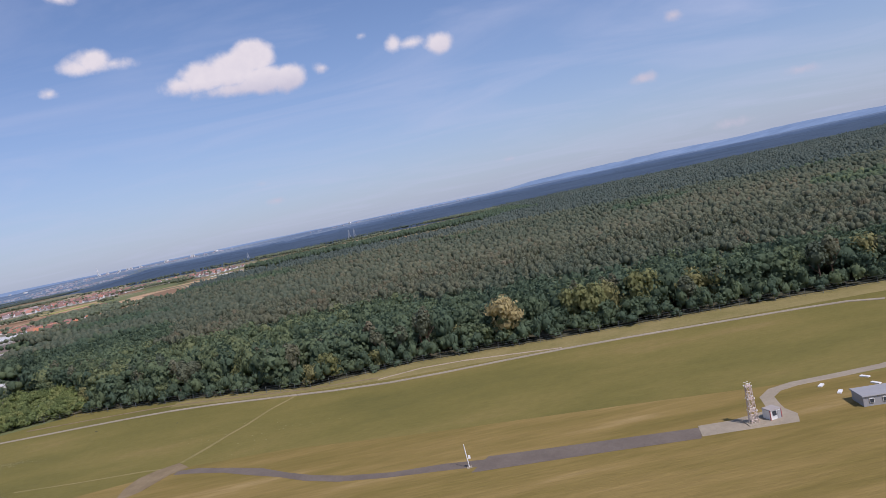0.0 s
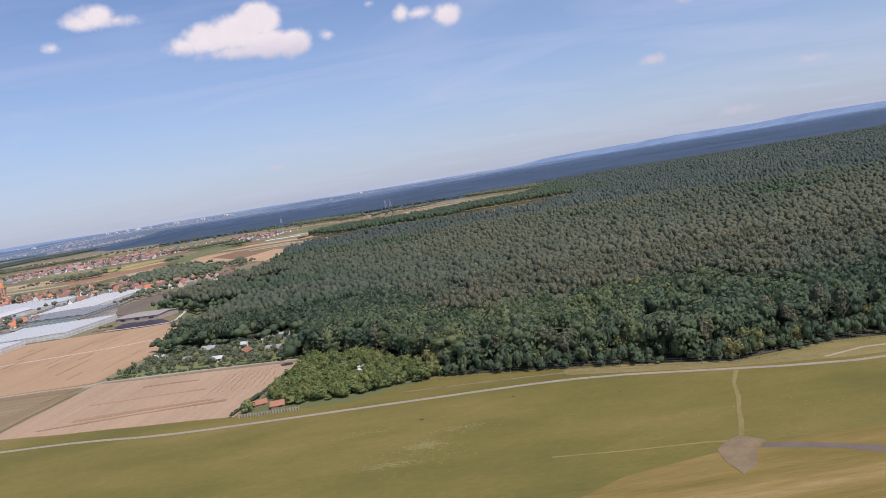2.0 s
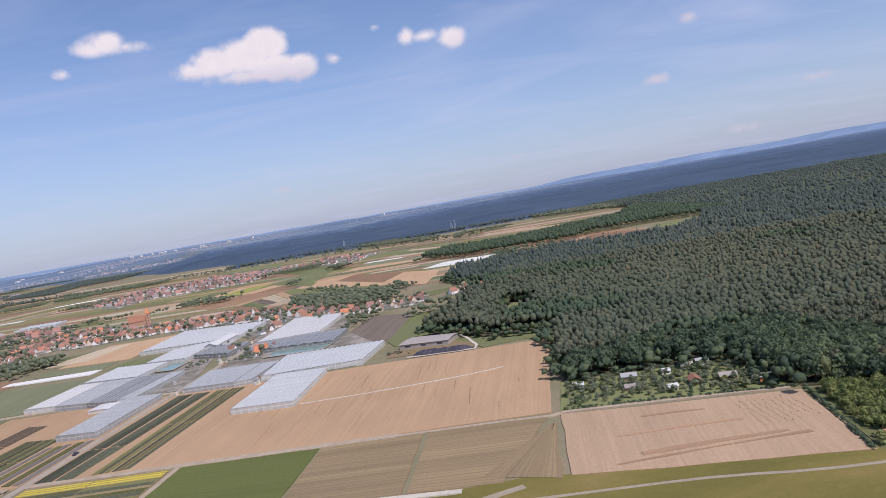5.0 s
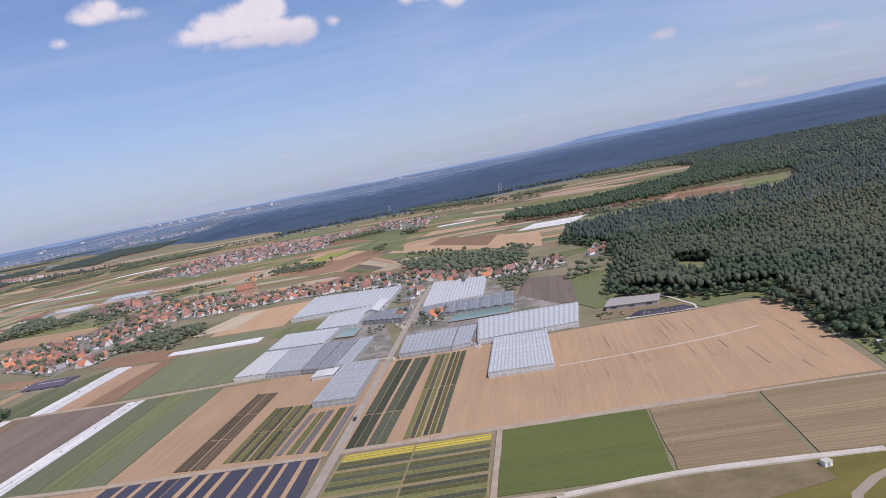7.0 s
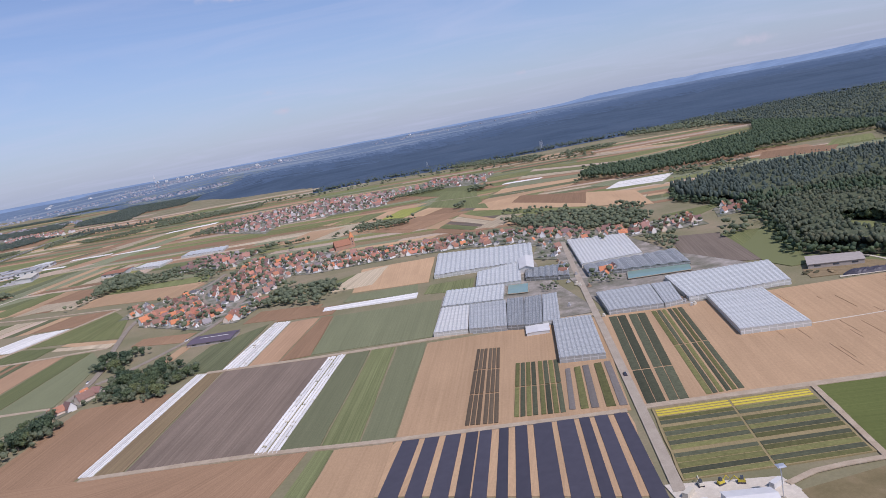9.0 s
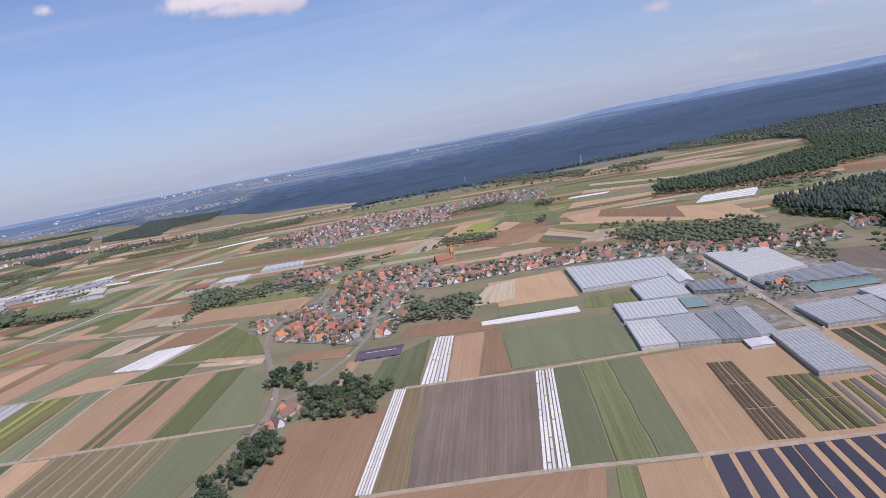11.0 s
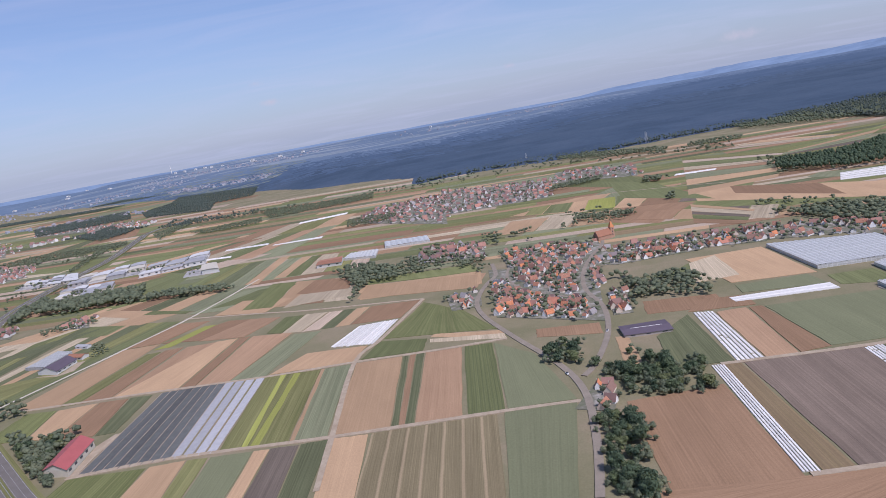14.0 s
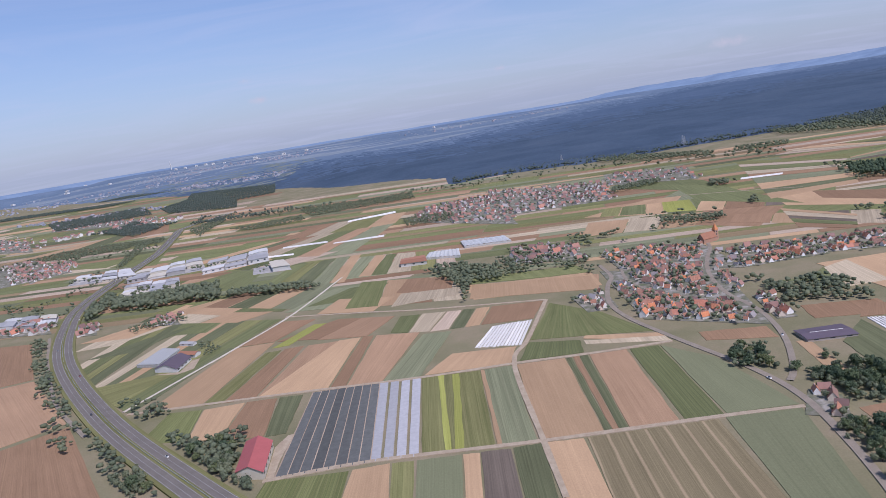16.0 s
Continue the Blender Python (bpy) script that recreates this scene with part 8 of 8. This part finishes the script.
quarter((-1073, 868), (-1021, 792), (-1014, 872), (-1051, 938), 30)

# dense scrub on the highway's banks and round the red barn
rb = random.Random(95)
for poly, n in (([(-686, 288), (-682, 300), (-670, 288), (-661, 287), (-648, 292), (-646.5, 276), (-645.5, 252), (-636, 245), (-634, 236), (-650, 238)], 400), ([(-730, 318), (-718, 313), (-697, 284), (-686, 270), (-670, 254), (-668, 246), (-680, 250), (-698, 268), (-716, 297)], 55), ([(-860, 508), (-848, 503), (-796, 420), (-746, 345), (-755, 343), (-804, 414)], 75), ([(-735, 340), (-722, 350), (-700, 340), (-712, 330)], 16), ([(-880, 600), (-868, 640), (-872, 700), (-862, 700), (-856, 640), (-862, 590)], 40), ([(-910, 640), (-905, 760), (-915, 760), (-925, 640)], 40), ([(-830, 590), (-770, 580), (-765, 592), (-828, 606)], 36)):
    px, py = scatter(poly, 2.6, n)
    pick = list(zip(px, py))
    rb.shuffle(pick)
    garden_trees.extend((x, y, rb.uniform(0.35, 0.75)) for x, y in pick[:n])


joined_houses([r for r in far_houses if r[1] < 1500], M_FAR_WALL, M_FAR_ROOF, "many distant houses with red and grey roofs")
# houses beyond 1500 m get the colours with painted haze
joined_houses([r for r in far_houses if r[1] >= 1500], M_HAZE_WALL, M_HAZE_ROOF, "pale specks of far town houses, coloured haze-grey")

# ---- garden trees among the houses and far copses ----
gt = np.array([g for g in garden_trees if g[1] > 1000 or to_highway(g[0], g[1]) > 9])
rng_g = np.random.default_rng(12)
for nm, lab, sel, kinds in (("garden_trees", "many green garden and hedge trees", gt[:, 1] < 270, GARDEN_OAK), ("garden_trees", "many green trees of far hedges and gardens", (gt[:, 1] >= 270) & (gt[:, 1] < 1120), WOOD_MID), ("far_groves", "dark groves on the far plain, tinted haze-blue", gt[:, 1] >= 1120, WOOD_FAR)):
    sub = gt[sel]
    # far groves take the leaves with haze in their colour
    wood(nm, lab, sub[:, 0], sub[:, 1], sub[:, 2] * 6.5, sub[:, 2] * 6.4, kinds, M_HAZE_LEAF if nm == "far_groves" else M_HEDGE, np.clip(rng_g.normal(0.35, 0.25, len(sub)), 0, 1), 0, 13)
island = [(-182, 629), (-148, 580), (-98, 574), (-48, 569), (-36, 598), (25, 610), (62, 596), (95, 600), (98, 900), (30, 745), (-96, 668), (-160, 675)]
ix, iy = scatter(island, 3.6, 14)
wood("broadleaf_wood", "dark green wood between far fields", ix, iy, rng_g.uniform(6.2, 8.6, len(ix)), rng_g.uniform(3.6, 5.0, len(ix)), WOOD_MID, M_OAK_WOOD, rng_g.uniform(0, 0.5, len(ix)), 0, 15)


# ---- far woods, hills and sky line ----
def relief(name, label, cat, x0, x1, y0, y1, nx, ny, height, mat, kind):
    xs, ys = np.linspace(x0, x1, nx), np.linspace(y0, y1, ny)
    v = [(x, y, height(x, y)) for y in ys for x in xs]
    f = [(j * nx + i, j * nx + i + 1, (j + 1) * nx + i + 1, (j + 1) * nx + i) for j in range(ny - 1) for i in range(nx - 1)]
    return tagged(new(name, poly_mesh(name, v, f, mat)), label, cat, kind=kind)


# blue haze of the distance is put into these base colours
M_HAZEWOOD = land("haze-blue woodland", [(0.35, (0.052, 0.079, 0.114)), (0.5, (0.063, 0.093, 0.132)), (0.68, (0.077, 0.107, 0.147))], 0.006, 0.1)
M_HAZEWOOD_B = land("more haze-blue woodland", [(0.35, (0.066, 0.102, 0.156)), (0.5, (0.078, 0.116, 0.173)), (0.68, (0.092, 0.131, 0.19))], 0.004, 0.06)
M_HAZEWOOD_C = land("most haze-blue woodland", [(0.35, (0.122, 0.170, 0.232)), (0.55, (0.140, 0.190, 0.255)), (0.7, (0.168, 0.216, 0.278))], 0.004, 0.04)
M_HAZELAND = land("haze-tinted open land", [(0.36, (0.18, 0.222, 0.262)), (0.5, (0.212, 0.252, 0.285)), (0.60, (0.25, 0.285, 0.31)), (0.72, (0.33, 0.355, 0.375))], 0.02, 0.05, 0.95, 0.3)
M_HAZEHILL = land("haze-blue hills", [(0.36, (0.17, 0.24, 0.34)), (0.5, (0.19, 0.265, 0.37)), (0.62, (0.215, 0.29, 0.395)), (0.72, (0.26, 0.33, 0.43))], 0.012, 0.03, 0.95, 0.35)




forest = relief("far_forest", "wide distant forest, coloured haze-blue towards the horizon", "forest", -4200, 3600, 1000, 4460, 320, 220, far_height, M_HAZEWOOD, "stuff")
for mat in (M_HAZEWOOD_B, M_HAZEWOOD_C, M_HAZELAND):
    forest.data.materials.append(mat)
forest.data.materials.append(land("haze-tinted fields of the plain", [(0.36, (0.13, 0.165, 0.15)), (0.5, (0.17, 0.20, 0.17)), (0.64, (0.235, 0.24, 0.20))], 0.02, 0.05))
# bluer materials farther out, dithered: the haze gradient is painted onto the forest
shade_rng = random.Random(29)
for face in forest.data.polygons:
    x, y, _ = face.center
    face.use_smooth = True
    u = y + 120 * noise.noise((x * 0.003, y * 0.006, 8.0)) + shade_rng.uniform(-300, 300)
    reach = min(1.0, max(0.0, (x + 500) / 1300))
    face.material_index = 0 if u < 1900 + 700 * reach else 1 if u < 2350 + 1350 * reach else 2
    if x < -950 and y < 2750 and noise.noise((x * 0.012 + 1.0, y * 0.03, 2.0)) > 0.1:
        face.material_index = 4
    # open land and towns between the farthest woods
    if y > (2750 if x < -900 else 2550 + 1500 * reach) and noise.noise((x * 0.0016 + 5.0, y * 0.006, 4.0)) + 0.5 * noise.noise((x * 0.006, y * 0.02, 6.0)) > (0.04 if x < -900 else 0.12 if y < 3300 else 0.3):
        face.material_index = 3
ex = np.random.default_rng(23).uniform(-1300, 1000, 5200)
ey = 1085 + 0.12 * np.abs(ex + 200) + np.random.default_rng(24).uniform(0, 1, 5200) ** 1.5 * 90 + np.array([90 * noise.noise((x * 0.004, 2.0, 0)) + 25 * noise.noise((x * 0.02, 4.0, 0)) for x in ex])
ok = np.array([far_height(x, y + 12) > 2 for x, y in zip(ex, ey)])
ex, ey = ex[ok], ey[ok]
wood("far_wood", "edge of the distant forest", ex, ey, rng_g.uniform(5, 7, len(ex)), rng_g.uniform(5, 7.5, len(ex)), WOOD_FAR, M_HAZE_LEAF, rng_g.uniform(0, 0.5, len(ex)), 0, 25)


def hill_ring(name, radius, height, mat, label):
    """A long range of hills round the plain; height over the bearing in degrees."""
    vs, fs, n = [], [], 300
    for k in range(n + 1):
        a = radians(-75 + 150 * k / n)
        for r, f in ((radius - 300, 0.0), (radius - 140, 0.6), (radius, 1.0), (radius + 40, 0.9)):
            vs.append((-280 + r * math.sin(a), 40 + r * math.cos(a), f * height(math.degrees(a))))
        if k:
            o = 4 * k
            fs += [(o - 4 + j, o + j, o + 1 + j, o - 3 + j) for j in range(3)]
    return tagged(new(name, poly_mesh(name, vs, fs, mat)), label, "hills", kind="structure")


def wooded_rise(a):
    """Height of the wooded rise that ends the plain."""
    right = 1 / (1 + math.exp(-(a - 9.0) / 2.0))
    return 38 + 8 * right + 5 * noise.noise((a * 0.16, 0, 0)) + 2 * noise.noise((a * 0.7, 3, 0))


def ridge(a):
    """Height of the sky line."""
    low = 55 + 4 * noise.noise((a * 0.12, 0, 0)) + 3 * noise.noise((a * 0.5, 3, 0))
    step = 1 / (1 + math.exp(-(a - 11.0) / 0.7))
    return low + step * (28 + 9 * noise.noise((a * 0.2, 7, 0)) + 5 * noise.noise((a * 0.9, 5, 0)))


# both rings carry painted haze in their blue colour
hill_ring("backdrop_rise", 4430, wooded_rise, M_HAZEWOOD_C, "low wooded rise before the hills, coloured dark haze-blue")
hill_ring("backdrop_hills", 4660, ridge, M_HAZEHILL, "low wooded hills on the horizon, coloured haze-blue")
